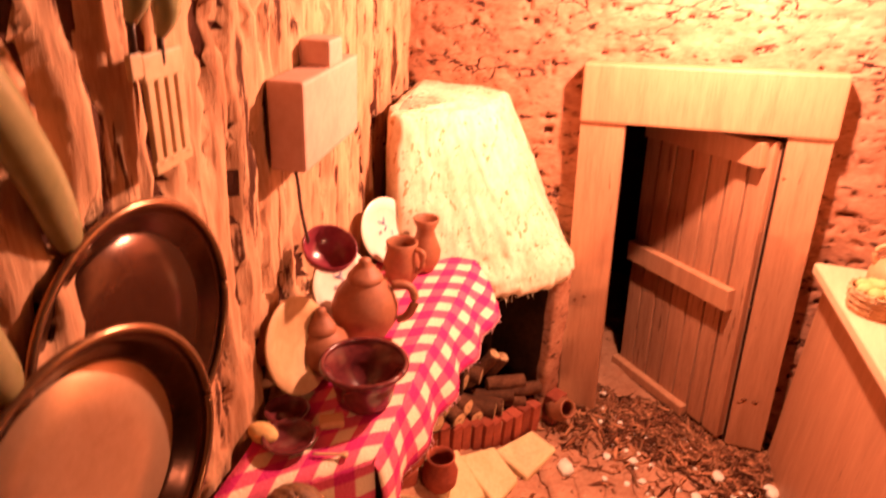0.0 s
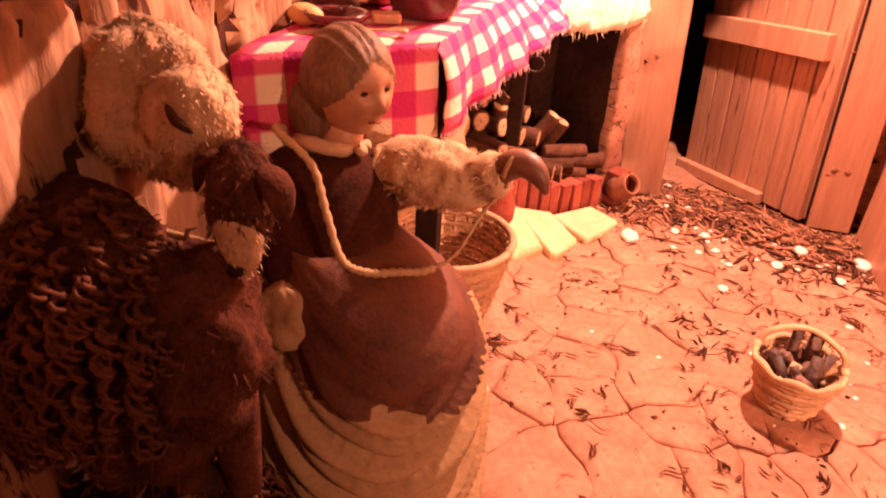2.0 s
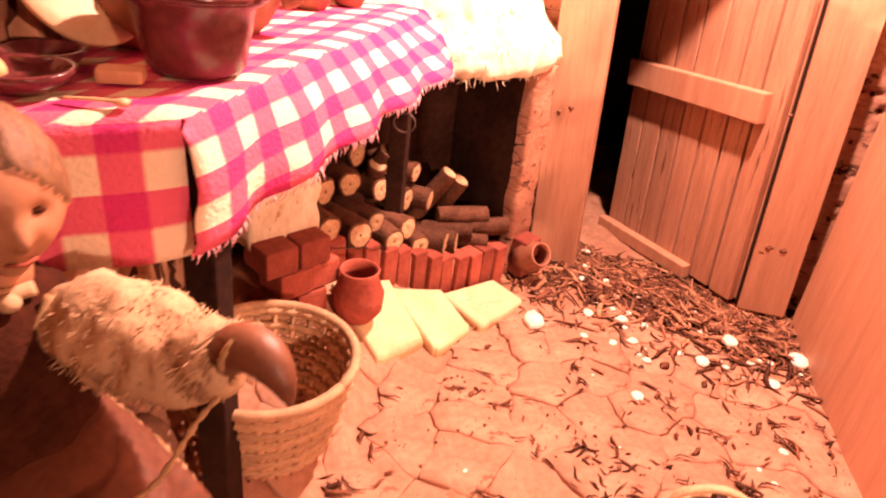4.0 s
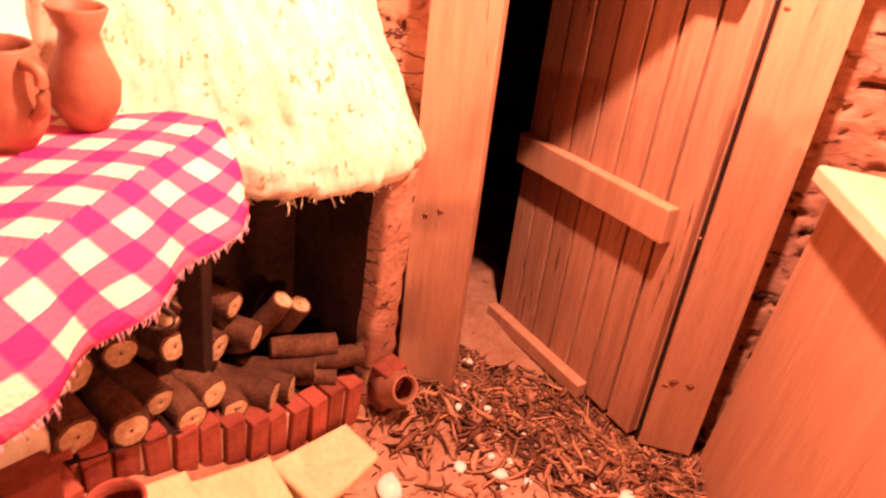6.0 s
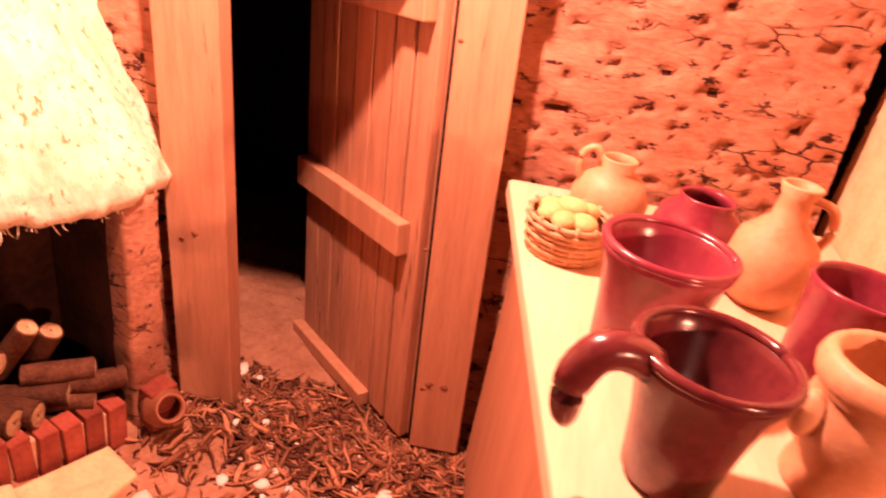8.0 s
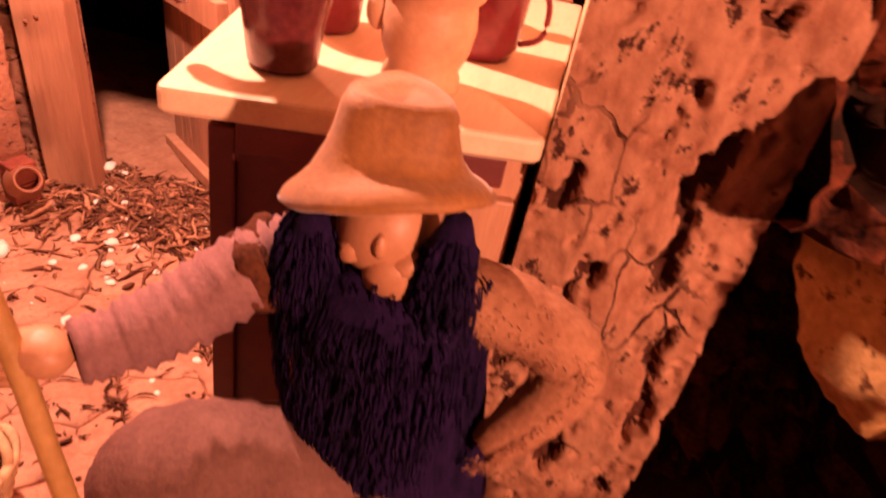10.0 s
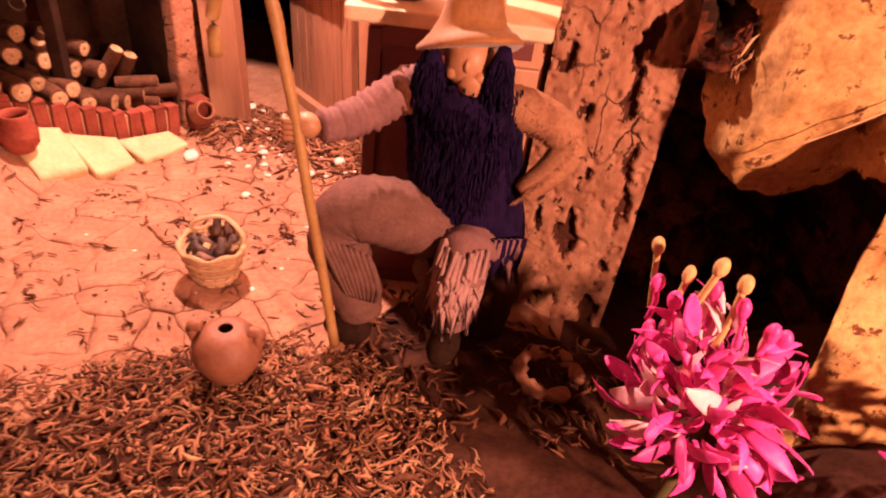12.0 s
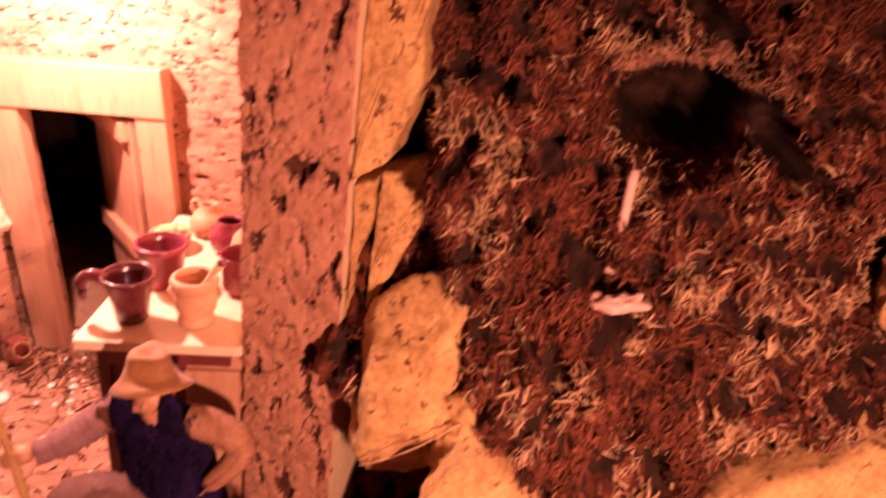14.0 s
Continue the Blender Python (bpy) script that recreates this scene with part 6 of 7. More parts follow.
def ringlet(g, p, out, length, rng, m, r=0.0007):
    turns = rng.uniform(1.5, 2.6)
    a0 = rng.uniform(0, 6.28)
    pts = []
    for k in range(13):
        u = k / 12
        a = a0 + turns * 6.28 * u
        pts.append(p + out * (0.002 + 0.004 * math.sin(u * 2.2)) + Vector((math.cos(a) * 0.0011, math.sin(a) * 0.0011, -length * u)))
    g.tube(pts, [r * (1 - 0.5 * k / 12) for k in range(13)], 6, m)


def build_sheep():
    g, rng = Geo(), random.Random(3)
    lumpy(g, (-0.0215, -0.3415, 0.1410), (0.0160, 0.0125, 0.0155), 0, rng, 7000, 0.0012, 0.0040, 70)
    lumpy(g, (-0.0070, -0.3455, 0.1430), (0.0080, 0.0075, 0.0095), 0, rng, 3000, 0.0010, 0.0020, 90)
    g.tube(spline([(-0.0045, -0.3524, 0.1475), (-0.0025, -0.3526, 0.1452), (-0.0005, -0.3510, 0.1430)], 8), [0.0002, 0.0006, 0.0008, 0.0009, 0.0009, 0.0008, 0.0006, 0.0002], 7, 1)
    return thing("sheep_figurine", "fluffy cream fleece of a sheep figurine", "figurine", geo=g, mats=[FUR, FUR_DARK], at=(-0.0130, 0.0060, -0.0060))


def build_goat():
    g, rng = Geo(), random.Random(5)
    lumpy(g, (-0.0200, -0.3640, 0.1080), (0.0200, 0.0180, 0.0240), 0, rng, 1200, 0.0030, 0.003, 90)
    lumpy(g, (0.0000, -0.3560, 0.1020), (0.0130, 0.0130, 0.0220), 0, rng, 900, 0.0030, 0.003, 90)
    lumpy(g, (-0.0150, -0.3600, 0.0850), (0.0200, 0.0160, 0.0200), 0, rng, 900, 0.0030, 0.003, 90)
    for x, y in ((0.0040, -0.3540), (-0.0030, -0.3620), (-0.0280, -0.3540), (-0.0300, -0.3680)):
        g.tube(spline([(x, y, 0.0900), (x + 0.001, y, 0.0650), (x - 0.001, y, 0.0420), (x, y, 0.0200)], 12), [0.0060, 0.0056, 0.0050, 0.0044, 0.0038, 0.0034, 0.0032, 0.0030, 0.0029, 0.0030, 0.0033, 0.0034], 12, 0)
    for k in range(300):
        a, z = rng.uniform(-2.6, 0.6), rng.uniform(-0.6, 0.95)
        c = math.sqrt(1 - z * z)
        d = Vector((c * math.cos(a), c * math.sin(a), z))
        ringlet(g, Vector((-0.0200 + 0.0200 * d.x, -0.3640 + 0.0180 * d.y, 0.1080 + 0.0240 * d.z)), d, rng.uniform(0.006, 0.012), rng, 3)
    # head bent down, with a pale blaze and dark muzzle
    lumpy(g, (0.0074, -0.3480, 0.1330), (0.0062, 0.0062, 0.0100), 0, rng, 800, 0.0022, 0.0010)
    lumpy(g, (0.0085, -0.3505, 0.1270), (0.0042, 0.0042, 0.0085), 1, rng, 500, 0.0012, 0.0006)
    g.ball((0.0085, -0.3525, 0.1206), (0.0022, 0.0020, 0.0018), 2, 12, 8)
    for sx in (-1, 1):
        g.tube(spline([(0.0075 + 0.004 * sx, -0.3470, 0.1390), (0.0075 + 0.0085 * sx, -0.3480, 0.1370), (0.0075 + 0.0105 * sx, -0.3490, 0.1310)], 9), [0.0012, 0.002, 0.0026, 0.003, 0.003, 0.0028, 0.0022, 0.0014, 0.0006], 10, 0, flat=0.5)
    return thing("goat_figurine", "dark curly goat figurine beside the kneeling woman", "figurine", geo=g, mats=[FUR_DARK, FUR, SOOT_SHADE_BLACK, FUR_CURL], at=(-0.0130, 0.0050, -0.0060))


build_sheep()
build_goat()
thing("plinth_mound", "dark earth mound under the animal figurines", "mound", geo=Geo().ball((-0.026, -0.360, 0.010), (0.034, 0.032, 0.055), 0, 26, 16, rough=0.006, freq=40), mats=[SOIL_SHADE_BROWN])

twig = thing("dry_twig", "thin pale dry twig lying over the dark goat", "twig")
A, B, C = Vector((-0.0378, -0.3486, 0.1138)), Vector((-0.0236, -0.3466, 0.1150)), Vector((-0.0105, -0.3446, 0.1160))
part("stem", Geo().tube(spline([A + (A - B) * 0.9, A, B, C], 20), [0.0010] * 14 + [0.0008, 0.0007, 0.0006, 0.0005, 0.0004, 0.0003], 7, wrinkle=0.08), ROPE, twig)
for u, d in ((0.3, (0.002, -0.003, -0.006)), (0.7, (0.004, -0.002, 0.005))):
    p = A.lerp(C, u)
    part("side_twig", Geo().tube([p, p + Vector(d) * 0.6, p + Vector(d) + Vector((0.002, 0, 0))], [0.0006, 0.0005, 0.0002], 6), ROPE, twig)

# ---- rocks beside the end wall ----
def rock(label, at, radii, turn, seed, rough=0.014, freq=26.0, segs=72, rings=50, cuts=9):
    """A boulder: a ball cut by several planes, then roughened."""
    rng = random.Random(seed)
    planes = []
    for k in range(cuts):
        n = Vector((rng.uniform(-1, 1), rng.uniform(-1, 0.6), rng.uniform(-0.7, 1))).normalized()
        planes.append((n, rng.uniform(0.55, 0.82)))
    rows = []
    q = Euler([radians(a) for a in turn]).to_matrix()
    for i in range(rings + 1):
        th = math.pi * (0.01 + 0.98 * i / rings)
        row = []
        for k in range(segs):
            ph = 2 * math.pi * k / segs
            u = Vector((math.sin(th) * math.cos(ph), math.sin(th) * math.sin(ph), -math.cos(th)))
            r = 1.0
            for n, d in planes:
                c = u.dot(n)
                if c > 1e-3:
                    r = min(r, d / c)
            p = Vector((u.x * radii[0], u.y * radii[1], u.z * radii[2])) * r
            p += u * (rough * 0.5 * noise.fractal((p + Vector((seed, 0, 0))) * freq, 0.9, 2.1, 5) + 0.0013 * noise.fractal(p * 130, 0.8, 2.1, 4) - 0.004 * max(0.0, noise.noise(p * 85) - 0.35))
            row.append(Vector(at) + q @ p)
        rows.append(row)
    return thing("rock", label, "rock", "rocks beside the end wall", geo=Geo().grid(rows, 0, True, True, True), mats=[ROCK])


def flake(label, outline, y, thick, lean, seed):
    """A split plate of rock: an outline in x and z with a broken edge and an uneven face."""
    pts = []
    n = len(outline)
    for i, (x, z) in enumerate(outline):
        x2, z2 = outline[(i + 1) % n]
        for k in range(7):
            u = k / 7
            e = Vector((x + (x2 - x) * u, 0, z + (z2 - z) * u))
            e += Vector((noise.noise(e * 210 + Vector((seed, 0, 0))), 0, noise.noise(e * 210 + Vector((0, seed, 0))))) * 0.0016
            pts.append(e)
    mid = sum(pts, Vector()) / len(pts)
    rows = []
    for u, out in ((1.0, thick), (1.0, 0.0015), (0.965, 0.0), (0.85, -0.0004), (0.7, -0.0008), (0.5, -0.0010), (0.3, -0.0012), (0.1, -0.0012)):
        ring = []
        for e in pts:
            w = mid + (e - mid) * u
            ring.append(Vector((w.x, y + out + lean * (w.z - mid.z) + (0.0018 * fbm((w.x, seed, w.z), 70) + 0.0006 * fbm((w.x, seed, w.z), 260)) * (out < 0.002), w.z)))
        rows.append(ring)
    return thing("rock", label, "rock", "rocks beside the end wall", geo=Geo().grid(rows, 0, False, True, True), mats=[ROCK])


rock("ochre boulder jutting out over a dark hollow", (0.3325, -0.1400, 0.1580), (0.039, 0.038, 0.056), (0, 12, 10), 3, 0.005, 40)
flake("pale upright rock flake high beside the end wall", ((0.2890, 0.345), (0.3140, 0.345), (0.3145, 0.296), (0.3050, 0.262), (0.2890, 0.249), (0.2880, 0.300)), -0.126, 0.030, 0.10, 3)
flake("thin ochre rock sliver along the end wall", ((0.2886, 0.246), (0.2978, 0.250), (0.2976, 0.228), (0.2905, 0.200), (0.2886, 0.172)), -0.125, 0.030, 0.05, 8)
flake("upright pointed ochre rock flake", ((0.2995, 0.252), (0.3290, 0.259), (0.3185, 0.225), (0.3050, 0.192), (0.2985, 0.178), (0.2992, 0.226)), -0.123, 0.030, 0.12, 12)
def sloping_slab():
    """A broad mass of rock at the foot of the bank: steep at its broken end, dipping in the middle and rising again to one side."""
    crest = ((0.3475, -0.205, 0.138), (0.3656, -0.1900, 0.160), (0.390, -0.191, 0.146), (0.414, -0.194, 0.132), (0.447, -0.188, 0.137), (0.482, -0.166, 0.148), (0.520, -0.150, 0.166), (0.552, -0.140, 0.184), (0.660, -0.115, 0.225))
    edge = spline([Vector(c) for c in crest], 92)
    rows = []
    for i in range(71):
        v = i / 70
        row = []
        for k in range(106):
            side = max(0, 14 - k) / 14
            c = edge[min(max(0, k - 14), len(edge) - 1)]
            foot = -0.228 - min(0.034, 0.30 * (c.x - 0.3475))
            if v < 0.78:
                w = v / 0.78
                p = Vector((c.x, foot + (c.y - foot) * w ** 1.4, c.z * (1.04 * w - 0.04)))
            else:
                w = (v - 0.78) / 0.22
                p = Vector((c.x, c.y + 0.060 * w, c.z + 0.004 * math.sin(math.pi * w) - 0.012 * w * w))
            notch = math.exp(-((p.z - 0.104) / 0.015) ** 2 - ((c.x - 0.3475) / 0.022) ** 2)
            p += Vector((0.062 * side + 0.008 * notch, 0.090 * side + 0.024 * notch, 0))
            d = 0.0055 * fbm(p, 26) + 0.0022 * fbm(p, 95) + 0.0008 * fbm(p, 330)
            row.append(p + Vector((-0.35, -0.75, 0.45)) * d)
        rows.append(row)
    return thing("rock", "broad lit ochre slab sloping up at the foot of the bank", "rock", "rocks beside the end wall", geo=Geo().grid(rows), mats=[ROCK])


sloping_slab()
rock("rounded ochre rock wedged between boulder and slab", (0.3570, -0.1590, 0.1500), (0.025, 0.031, 0.027), (0, 32, 0), 33, 0.010, 46, cuts=16)
rock("upright ochre rock standing in the bank", (0.5500, -0.1020, 0.2500), (0.024, 0.020, 0.036), (0, 8, 20), 21, 0.008, 46, cuts=10)
thing("root_fibre", "thin pale root fibre lying across the boulder", "root", geo=Geo().tube(spline([(0.3150, -0.1740, 0.1260), (0.3300, -0.1790, 0.1400), (0.3450, -0.1790, 0.1530), (0.3620, -0.1700, 0.1650)], 18), 0.0003, 6), mats=[SHRED_PALE])

# ---- flowers ----
def petal_mesh(name, length, width, curl, m):
    """A thin ruffled petal, curled outwards at its tip."""
    rows = []
    cross = (-1, -0.6, -0.2, 0.2, 0.6, 1)
    for i in range(9):
        u = i / 8
        w = width * math.sin(math.pi * (0.10 + 0.86 * u) ** 0.8) * (0.55 + 0.45 * u)
        z = length * (u - 0.25 * curl * u * u)
        out = curl * length * 0.65 * u * u
        y = lambda s: out + 0.25 * w * abs(s) + 0.30 * w * s * math.sin(11 * u + 1.5 * curl) * u
        rows.append([Vector((w * s, y(s), z)) for s in cross] + [Vector((w * s, y(s) - 0.0005, z)) for s in reversed(cross)])
    return Geo().grid(rows, 0, True, True, True).mesh(name, [m])


PETALS = [petal_mesh("petal", 0.0138, 0.0029, c, PETAL) for c in (0.5, 0.9, 1.3)]
PALE = petal_mesh("petal", 0.0125, 0.0036, 1.1, PETAL_PALE)
sg = Geo().tube(spline([(0, 0, 0), (0.0010, 0, 0.010), (0.0004, 0.001, 0.0225)], 10), [0.0011] * 9 + [0.0013], 7)
sg.ball((0.0004, 0.001, 0.0240), (0.0023, 0.0020, 0.0034), 0, 10, 7)
STAM = sg.mesh("stamen", [STAMEN])
sg2 = Geo().tube(spline([(0, 0, 0), (0.0010, 0, 0.007), (0.0004, 0.001, 0.0125)], 8), [0.0010] * 7 + [0.0012], 6)
sg2.ball((0.0004, 0.001, 0.0140), (0.0024, 0.0020, 0.0036), 0, 10, 7)
BUD = sg2.mesh("bud", [PETAL])


def flower(label, at, size, n, seed, stamens):
    rng = random.Random(seed)
    zg = ground_z(at[0], at[1])
    t = thing("flower_cluster", label, "flower", "pink flowers", at=(at[0], at[1], zg))
    top = at[2] - zg
    part("stem", Geo().tube(spline([(0, 0, -0.003), (0.003, 0.002, top * 0.5), (0, 0, top)], 10), 0.0022, 8), LEAF_STEM, t)
    for k in range(n):
        a = k * 2.399
        u = (k + 0.5) / n
        tilt = 0.15 + 1.75 * math.sqrt(u)
        d = Vector((math.sin(tilt) * math.cos(a), math.sin(tilt) * math.sin(a), math.cos(tilt)))
        start = Vector((0, 0, top)) + d * size * rng.uniform(0.20, 0.72) + Vector((0, 0, -size * 0.5 * u))
        ob = part("petal", PALE if rng.random() < 0.16 else PETALS[k % 3], None, t)
        ob.matrix_basis = Matrix.Translation(start) @ d.to_track_quat("Z", "Y").to_matrix().to_4x4() @ Matrix.Rotation(rng.uniform(0, 6.28), 4, "Z") @ Matrix.Scale(rng.uniform(0.55, 1.2) * size / 0.026, 4)
    for k, (x, y, z, me) in enumerate(stamens):
        ob = part("stamen" if me is STAM else "bud", me, None, t)
        ob.matrix_basis = Matrix.Translation((x, y, top + z)) @ Matrix.Rotation(rng.uniform(-0.14, 0.14), 4, "Y") @ Matrix.Rotation(rng.uniform(0, 6), 4, "Z")
    return t


flower("bright pink flower cluster with tall club-tipped stamens", (0.3140, -0.2440, 0.0780), 0.030, 190, 4,
       [(-0.0205, 0.0280, 0.0057, STAM), (-0.0110, 0.0100, 0.0145, STAM), (-0.0020, 0.0095, 0.0103, STAM), (-0.0150, 0.0200, 0.0030, STAM), (-0.0215, 0.0200, 0.0060, BUD), (-0.0060, 0.0120, 0.0140, BUD), (0.0030, 0.0060, 0.0150, BUD), (-0.0150, 0.0120, 0.0080, BUD), (-0.0240, 0.0080, -0.0020, BUD), (0.0080, 0.0020, 0.0120, BUD), (0.0120, 0.0060, 0.0080, BUD)])
flower("bright pink flower cluster with pale inner petals", (0.3780, -0.2600, 0.0980), 0.022, 80, 11, [(0.004, 0.002, 0.004, BUD), (-0.006, 0.004, 0.004, BUD)])

ring = thing("cork_ring", "brown broken ring of cork half sunk in dark litter", "ring", geo=Geo().tube([Vector((0.2680 + 0.0128 * math.cos(a), -0.1870 + 0.0095 * math.sin(a), ground_z(0.268, -0.187) + 0.006 + 0.0035 * math.sin(a))) for a in [2 * math.pi * k / 30 for k in range(28)]], [0.0032 + 0.0009 * math.sin(k * 1.3) + 0.0006 * math.sin(k * 2.9) for k in range(28)], 9), mats=[CORK])
stk = thing("peg", "pinkish stick standing in the bark bank", "stick", geo=Geo().tube(spline([(0.4118, -0.108, 0.2710), (0.4114, -0.1155, 0.2500), (0.4105, -0.1230, 0.2260)], 10), 0.0024, 9, wrinkle=0.04), mats=[BOARD])
chip = thing("wood_chip", "pale splintered wood chip on the bark bank", "wood chip", geo=Geo().ball((0.4150, -0.1345, 0.2180), (0.0140, 0.0045, 0.0042), 0, 30, 18, turn=Matrix.Rotation(-0.2, 3, "Y"), rough=0.005, freq=150), mats=[BOARD])


# ---- bark litter: shreds by the thousand, and pebbles ----
def shreds(name, label, places, m, length=(0.005, 0.013), width=(0.0005, 0.0011), lift=0.6, seed=1, curl=0.5):
    rng = random.Random(seed)
    g = Geo()
    for p, n in places:
        n = Vector(n).normalized()
        a = rng.uniform(0, 6.283)
        t = n.cross(Vector((math.cos(a), math.sin(a), 0.3))).normalized()
        b = n.cross(t)
        w = rng.uniform(*width) * (1.0 if rng.random() < 0.8 else 1.7)
        L = length[0] + (length[1] - length[0]) * rng.random() ** 1.8
        up, tip = rng.uniform(0.0, 1.0) * lift, rng.uniform(-0.2, 1.0)
        bend, wave = rng.gauss(0, curl), rng.uniform(-0.10, 0.10)
        pts = []
        for k in range(5):
            s = k / 4 - 0.5
            pts.append(Vector(p) + t * (L * s) + b * (L * (bend * (s * s - 0.08) + wave * math.sin(s * 9))) + n * (0.0005 + up * L * (0.10 + 0.30 * tip * (s + 0.5) ** 2)))
        verts, faces = [], []
        for k, q in enumerate(pts):
            ww = w * (0.3, 0.85, 1.0, 0.8, 0.25)[k]
            verts += [q - b * ww, q + n * ww * 0.8, q + b * ww]
        for k in range(4):
            o = 3 * k
            faces += [(o, o + 1, o + 4, o + 3), (o + 1, o + 2, o + 5, o + 4), (o + 2, o, o + 3, o + 5)]
        g.add(verts, faces, 0, True)
    ob = thing(name, label, "bark litter", kind="stuff", geo=g, mats=[m])
    return ob


def on_ground(n, test, seed):
    rng = random.Random(seed)
    out = []
    while len(out) < n:
        x, y = test(rng)
        out.append(((x, y, ground_z(x, y)), (rng.uniform(-0.2, 0.2), rng.uniform(-0.2, 0.2), 1)))
    return out


def by_door(r):
    x = r.triangular(-0.03, 0.20, 0.09)
    y = 0.012 - abs(r.gauss(0, 0.030)) - 0.01 * r.random() + 0.02 * r.random()
    return (x, y) if not (x > 0.125 and y > -0.02) else (0.118, y - 0.01)


def front_bed(r):
    while True:
        x, y = r.uniform(0.03, 0.36), r.uniform(-0.40, -0.195)
        if y < -0.209 - 0.74 * max(0.0, 0.155 - x) + r.gauss(0, 0.005) and x < 0.203 + 1.02 * (-0.211 - y) + r.gauss(0, 0.006):
            return x, y


def along_foot(r):
    return r.uniform(0.16, 0.33), r.uniform(-0.235, -0.15)


shreds("bark_litter", "dark curled bark shreds heaped by the door", on_ground(1500, by_door, 2), SHRED, (0.005, 0.022), (0.0005, 0.0014), seed=3)
shreds("bark_litter", "pale straw shreds strewn among bark by the door", on_ground(1300, by_door, 5), MOSS, (0.005, 0.024), (0.0005, 0.0013), seed=4)
shreds("moss_litter", "thick bed of brown shredded moss and bark", on_ground(7000, front_bed, 8), MOSS, (0.001, 0.009), (0.0002, 0.0008), 0.9, seed=6)
shreds("moss_litter", "pale straw bits in the mossy bed", on_ground(2200, front_bed, 18), SHRED_PALE, (0.001, 0.009), (0.0002, 0.0007), 0.9, seed=16)
shreds("moss_litter", "dark bark shreds within the mossy bed", on_ground(2600, front_bed, 9), SHRED, (0.002, 0.014), (0.0003, 0.0010), 0.9, seed=7)
shreds("bark_litter", "dark bark shreds at the foot of the end wall", on_ground(260, along_foot, 12), SHRED, seed=8)
rng = random.Random(31)
pl = []
for k in range(1500):
    a, u = rng.uniform(0, 6.283), rng.uniform(0.25, 0.98)
    d = Vector((math.cos(a) * math.sqrt(1 - u * u), math.sin(a) * math.sqrt(1 - u * u), u))
    pl.append(((-0.026 + 0.035 * d.x, -0.360 + 0.033 * d.y, 0.010 + 0.056 * d.z), tuple(d)))
shreds("moss_litter", "reddish bark shreds over the earth mound", pl, SHRED, (0.001, 0.008), (0.0003, 0.0008), 0.8, seed=41)
pl = []
for k in range(2600):
    x, y = rng.uniform(-0.04, 0.22), rng.uniform(-0.25, -0.02)
    if abs(fbm((x, y, 1.7), 26)) > 0.11 or rng.random() < 0.2:
        continue
    pl.append(((x, y, ground_z(x, y) + 0.001), (0, 0, 1)))
shreds("bark_litter", "stray bark shreds strewn over the clay yard", pl, SHRED, (0.003, 0.011), (0.0003, 0.0007), 0.3, seed=9)
pl, pale = [], []
while len(pl) < 19000:
    x, z = rng.uniform(0.300, 0.60), rng.uniform(0.10, 0.42)
    if z < 0.135 and x < 0.40 or math.hypot((x - 0.432) / 0.030, (z - 0.292) / 0.021) < 1.15:
        continue
    if clump(x, z) > 0.11 + 0.1 * rng.random() or crevice(x, z) > 0.3:
        continue
    place = ((x, bank_y(x, z) - 0.001, z), (-0.2 + rng.uniform(-0.6, 0.6), -0.85, 0.35 + rng.uniform(-0.5, 0.5)))
    light = 1.5 * fbm((x, z, 11.0), 30) + 1.2 * (x - 0.42) - 2.2 * (z - 0.20)
    (pale if rng.random() < 0.17 + 1.1 * light else pl).append(place)
shreds("bank_litter", "mixed dark bark shreds covering the bank", pl, BANK_MOSS, (0.0020, 0.012), (0.00015, 0.00065), 0.7, seed=10, curl=0.6)
shreds("bank_litter", "pale roots and straw covering the bank", pale, SHRED_PALE, (0.0025, 0.013), (0.00015, 0.00055), 0.8, seed=11, curl=0.6)
# pale turf arched over the dark hole
pl = []
for k in range(800):
    a = rng.uniform(0.3, 2.5)
    rr = 1.22 + rng.gauss(0, 0.16) + 0.15 * math.sin(3 * a)
    x, z = 0.432 + 0.032 * rr * math.cos(a), 0.292 + 0.022 * rr * math.sin(a)
    pl.append(((x, bank_y(x, z) - 0.003 - 0.004 * rng.random(), z), (rng.uniform(-0.5, 0.5), -0.8, 0.5)))
shreds("bank_litter", "arch of pale matted roots over the hole", pl, MOSS, (0.003, 0.012), (0.00015, 0.0005), 0.7, seed=21, curl=1.0)
# crumbs of clay and grit trodden over the yard
pl = []
for k in range(1500):
    x, y = rng.uniform(-0.03, 0.20), rng.uniform(-0.27, -0.03)
    if fbm((x, y, 4.4), 30) < 0.10 + 0.12 * rng.random():
        continue
    pl.append(((x, y, ground_z(x, y) + 0.0006), (0, 0, 1)))
shreds("grit", "dark grit and clay crumbs over the yard", pl, SHRED, (0.0006, 0.0030), (0.0002, 0.0006), 0.1, seed=23)

# white pebbles, most by the door
PEBBLES = [Geo().ball((0, 0, 0), (0.0030, 0.0024, 0.0015), 0, 9, 6, rough=0.0006, freq=500 + 90 * k).mesh("pebble", [PEBBLE]) for k in range(4)]


def pebble(x, y, s, z=None):
    ob = new("pebble", PEBBLES[RNG.randrange(4)])
    ob.matrix_basis = Matrix.Translation((x, y, (ground_z(x, y) if z is None else z) + 0.0010 * s)) @ Matrix.Rotation(RNG.uniform(0, 6), 4, "Z") @ Matrix.Scale(s, 4)
    tagged(ob, "small chalky white pebble on the clay ground", "pebble", "white pebbles")


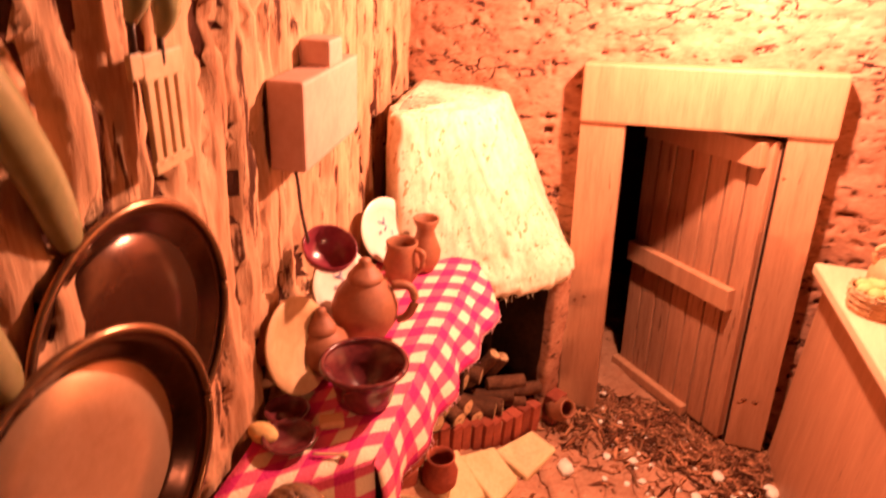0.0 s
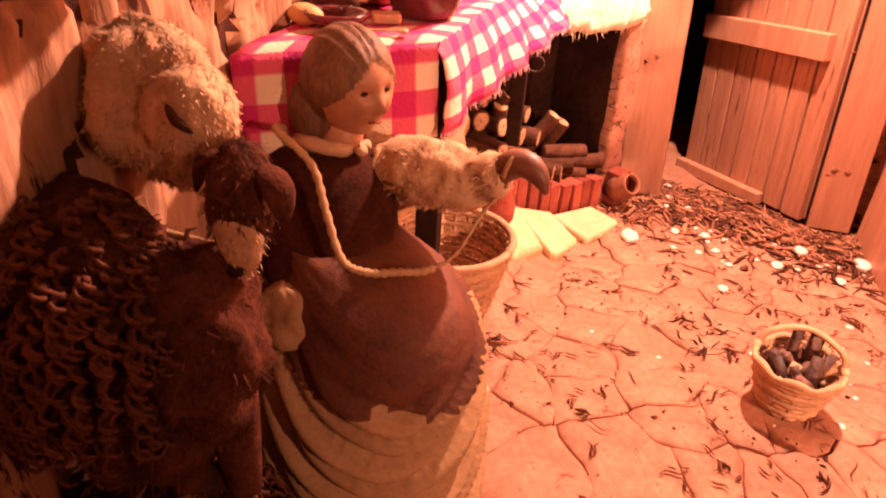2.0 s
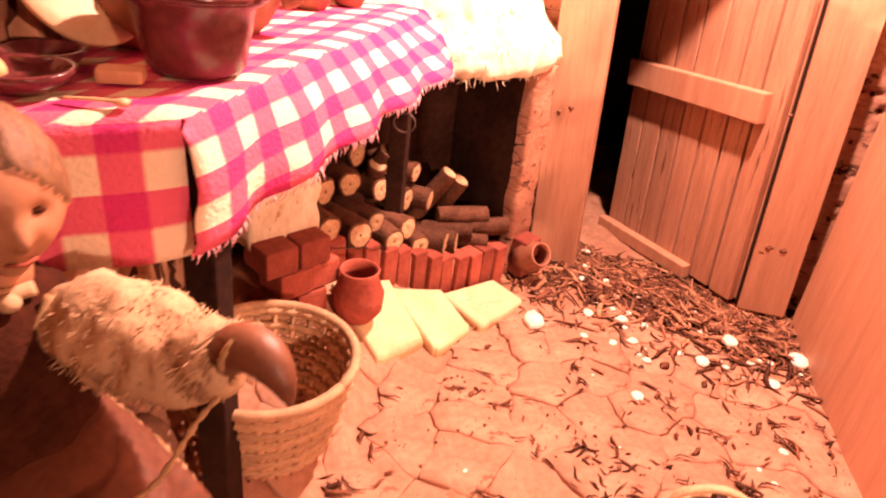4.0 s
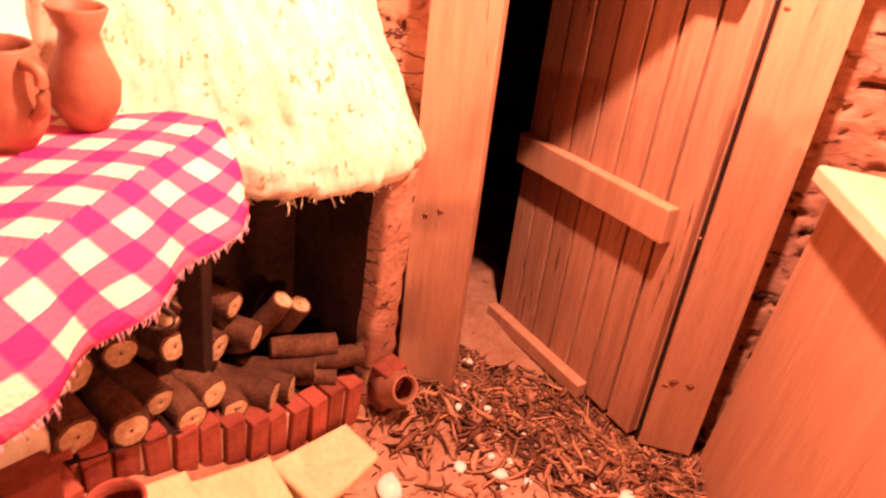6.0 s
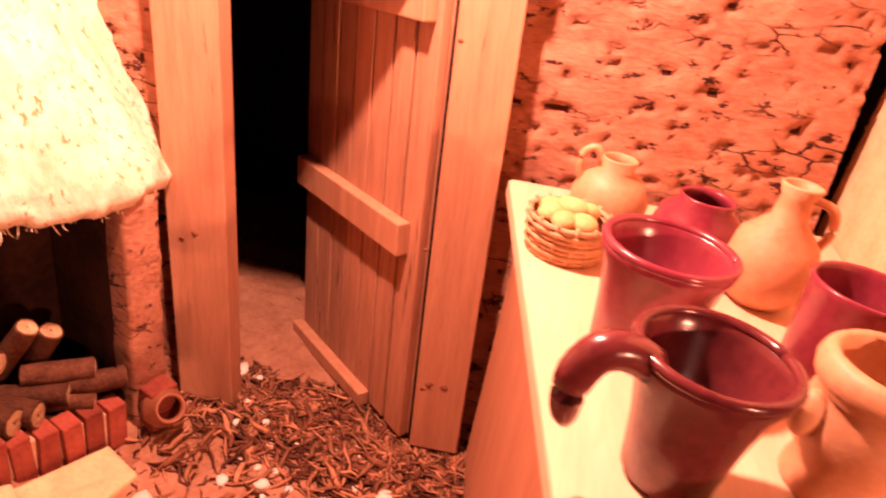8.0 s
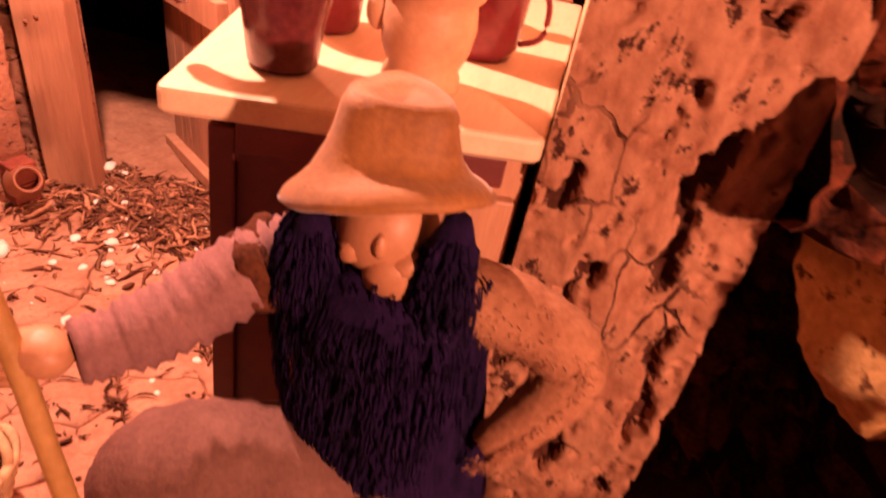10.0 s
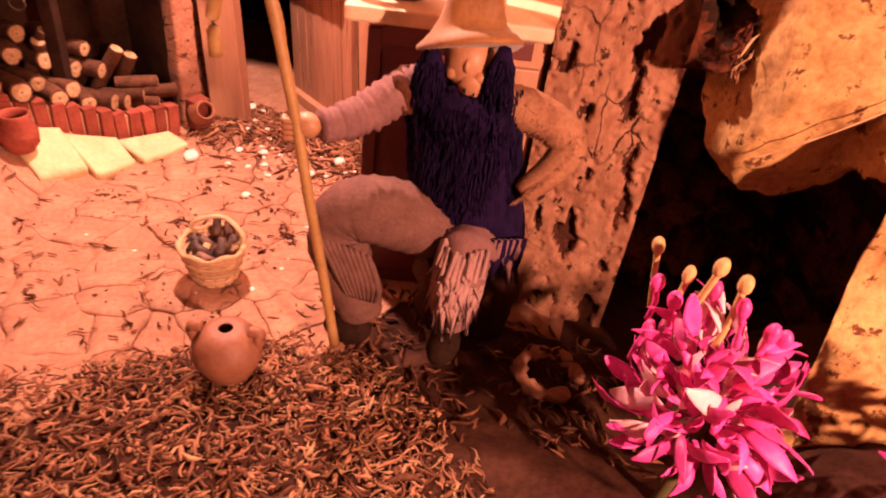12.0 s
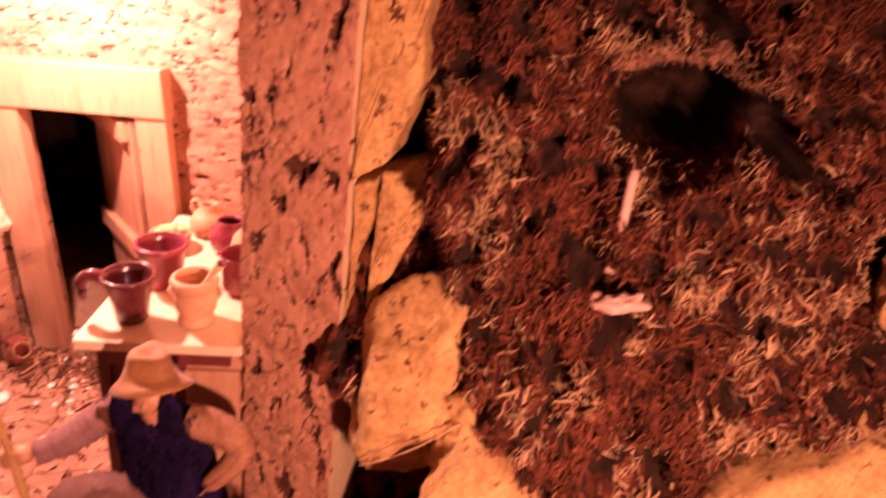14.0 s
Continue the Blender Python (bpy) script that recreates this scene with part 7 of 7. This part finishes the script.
for x, y, s in ((0.0100, -0.0745, 2.3), (0.0005, 0.0160, 1.7), (0.0100, 0.0152, 1.0), (0.0970, -0.0315, 1.7), (0.087, -0.0570, 1.3), (0.1276, -0.0290, 1.9), (0.0660, -0.1010, 1.1), (0.0730, -0.0040, 0.9), (0.108, -0.045, 1.1), (0.055, -0.060, 1.0), (0.046, -0.045, 1.2), (0.030, -0.050, 1.1), (0.118, -0.055, 1.2), (-0.0012, -0.2465, 2.4)):
    pebble(x, y, s)
for k in range(60):
    x = RNG.triangular(-0.01, 0.15, 0.05)
    pebble(x, 0.0 - abs(RNG.gauss(0, 0.035)), RNG.uniform(0.35, 0.85))
for k in range(26):
    pebble(RNG.uniform(0.0, 0.2), RNG.uniform(-0.2, -0.06), RNG.uniform(0.25, 0.6))


# ---- clay flags of the yard, each a piece of the ground ----
def clip(poly, p, n):
    out = []
    for i, a in enumerate(poly):
        b = poly[(i + 1) % len(poly)]
        da, db = (a - p).dot(n), (b - p).dot(n)
        if da <= 0:
            out.append(a)
        if da * db < 0:
            out.append(a + (b - a) * (da / (da - db)))
    return out


def build_flags():
    rng = random.Random(17)
    seeds = []
    tries = 0
    while tries < 6000:
        tries += 1
        p = Vector((rng.uniform(-0.075, 0.235), rng.uniform(-0.265, -0.015)))
        if all((p - q).length > 0.0150 + 0.020 * rng.random() ** 2 for q in seeds):
            seeds.append(p)
    for p in seeds:
        if p.y < -0.212 - 0.74 * max(0.0, 0.155 - p.x) or p.x > 0.180 and p.y < -0.152 or p.y > -0.045 + 0.02 * rng.random() and p.x > 0.0 or p.x < -0.010 and p.y > -0.150 - 0.3 * (p.x + 0.010):
            continue
        poly = [p + Vector(a) for a in ((-0.03, -0.03), (0.03, -0.03), (0.03, 0.03), (-0.03, 0.03))]
        for q in seeds:
            if q is not p and (q - p).length < 0.06:
                poly = clip(poly, (p + q) / 2, q - p)
        if len(poly) < 3:
            continue
        pts = []
        for i, a in enumerate(poly):
            b = poly[(i + 1) % len(poly)]
            for u in (0.0, 0.2, 0.4, 0.6, 0.8):
                e = a * (1 - u) + b * u
                w3 = Vector((e.x, e.y, 0))
                pts.append(e + 0.0034 * Vector((noise.noise(w3 * 95), noise.noise(w3 * 95 + Vector((7, 3, 1))))) + 0.0011 * Vector((noise.noise(w3 * 420), noise.noise(w3 * 420 + Vector((2, 9, 4))))))
        rows = []
        hgt = 0.0001 + 0.0011 * rng.random()
        for ins, drop in ((0.0, None), (0.0, 0.0024), (0.012, 0.0008), (0.05, 0.0), (0.5, -0.0001)):
            ring = []
            for a in pts:
                gap = max(0.0, noise.noise(Vector((a.x, a.y, 5)) * 60) + 0.16)
                z = hgt - drop * min(1.0, gap * 5) if drop is not None else -0.0030
                w = a + (p - a) * (ins + 0.045 * gap * (ins < 0.5))
                ring.append(Vector((w.x - p.x, w.y - p.y, ground_z(w.x, w.y) - ground_z(p.x, p.y) + z + 0.0006 * noise.noise(Vector((w.x, w.y, 2)) * 90))))
            rows.append(ring)
        ob = part("flagstone", Geo().grid(rows, 0, True, True, True), FLAG, ground)
        ob.location = (p.x, p.y, ground_z(p.x, p.y))


build_flags()
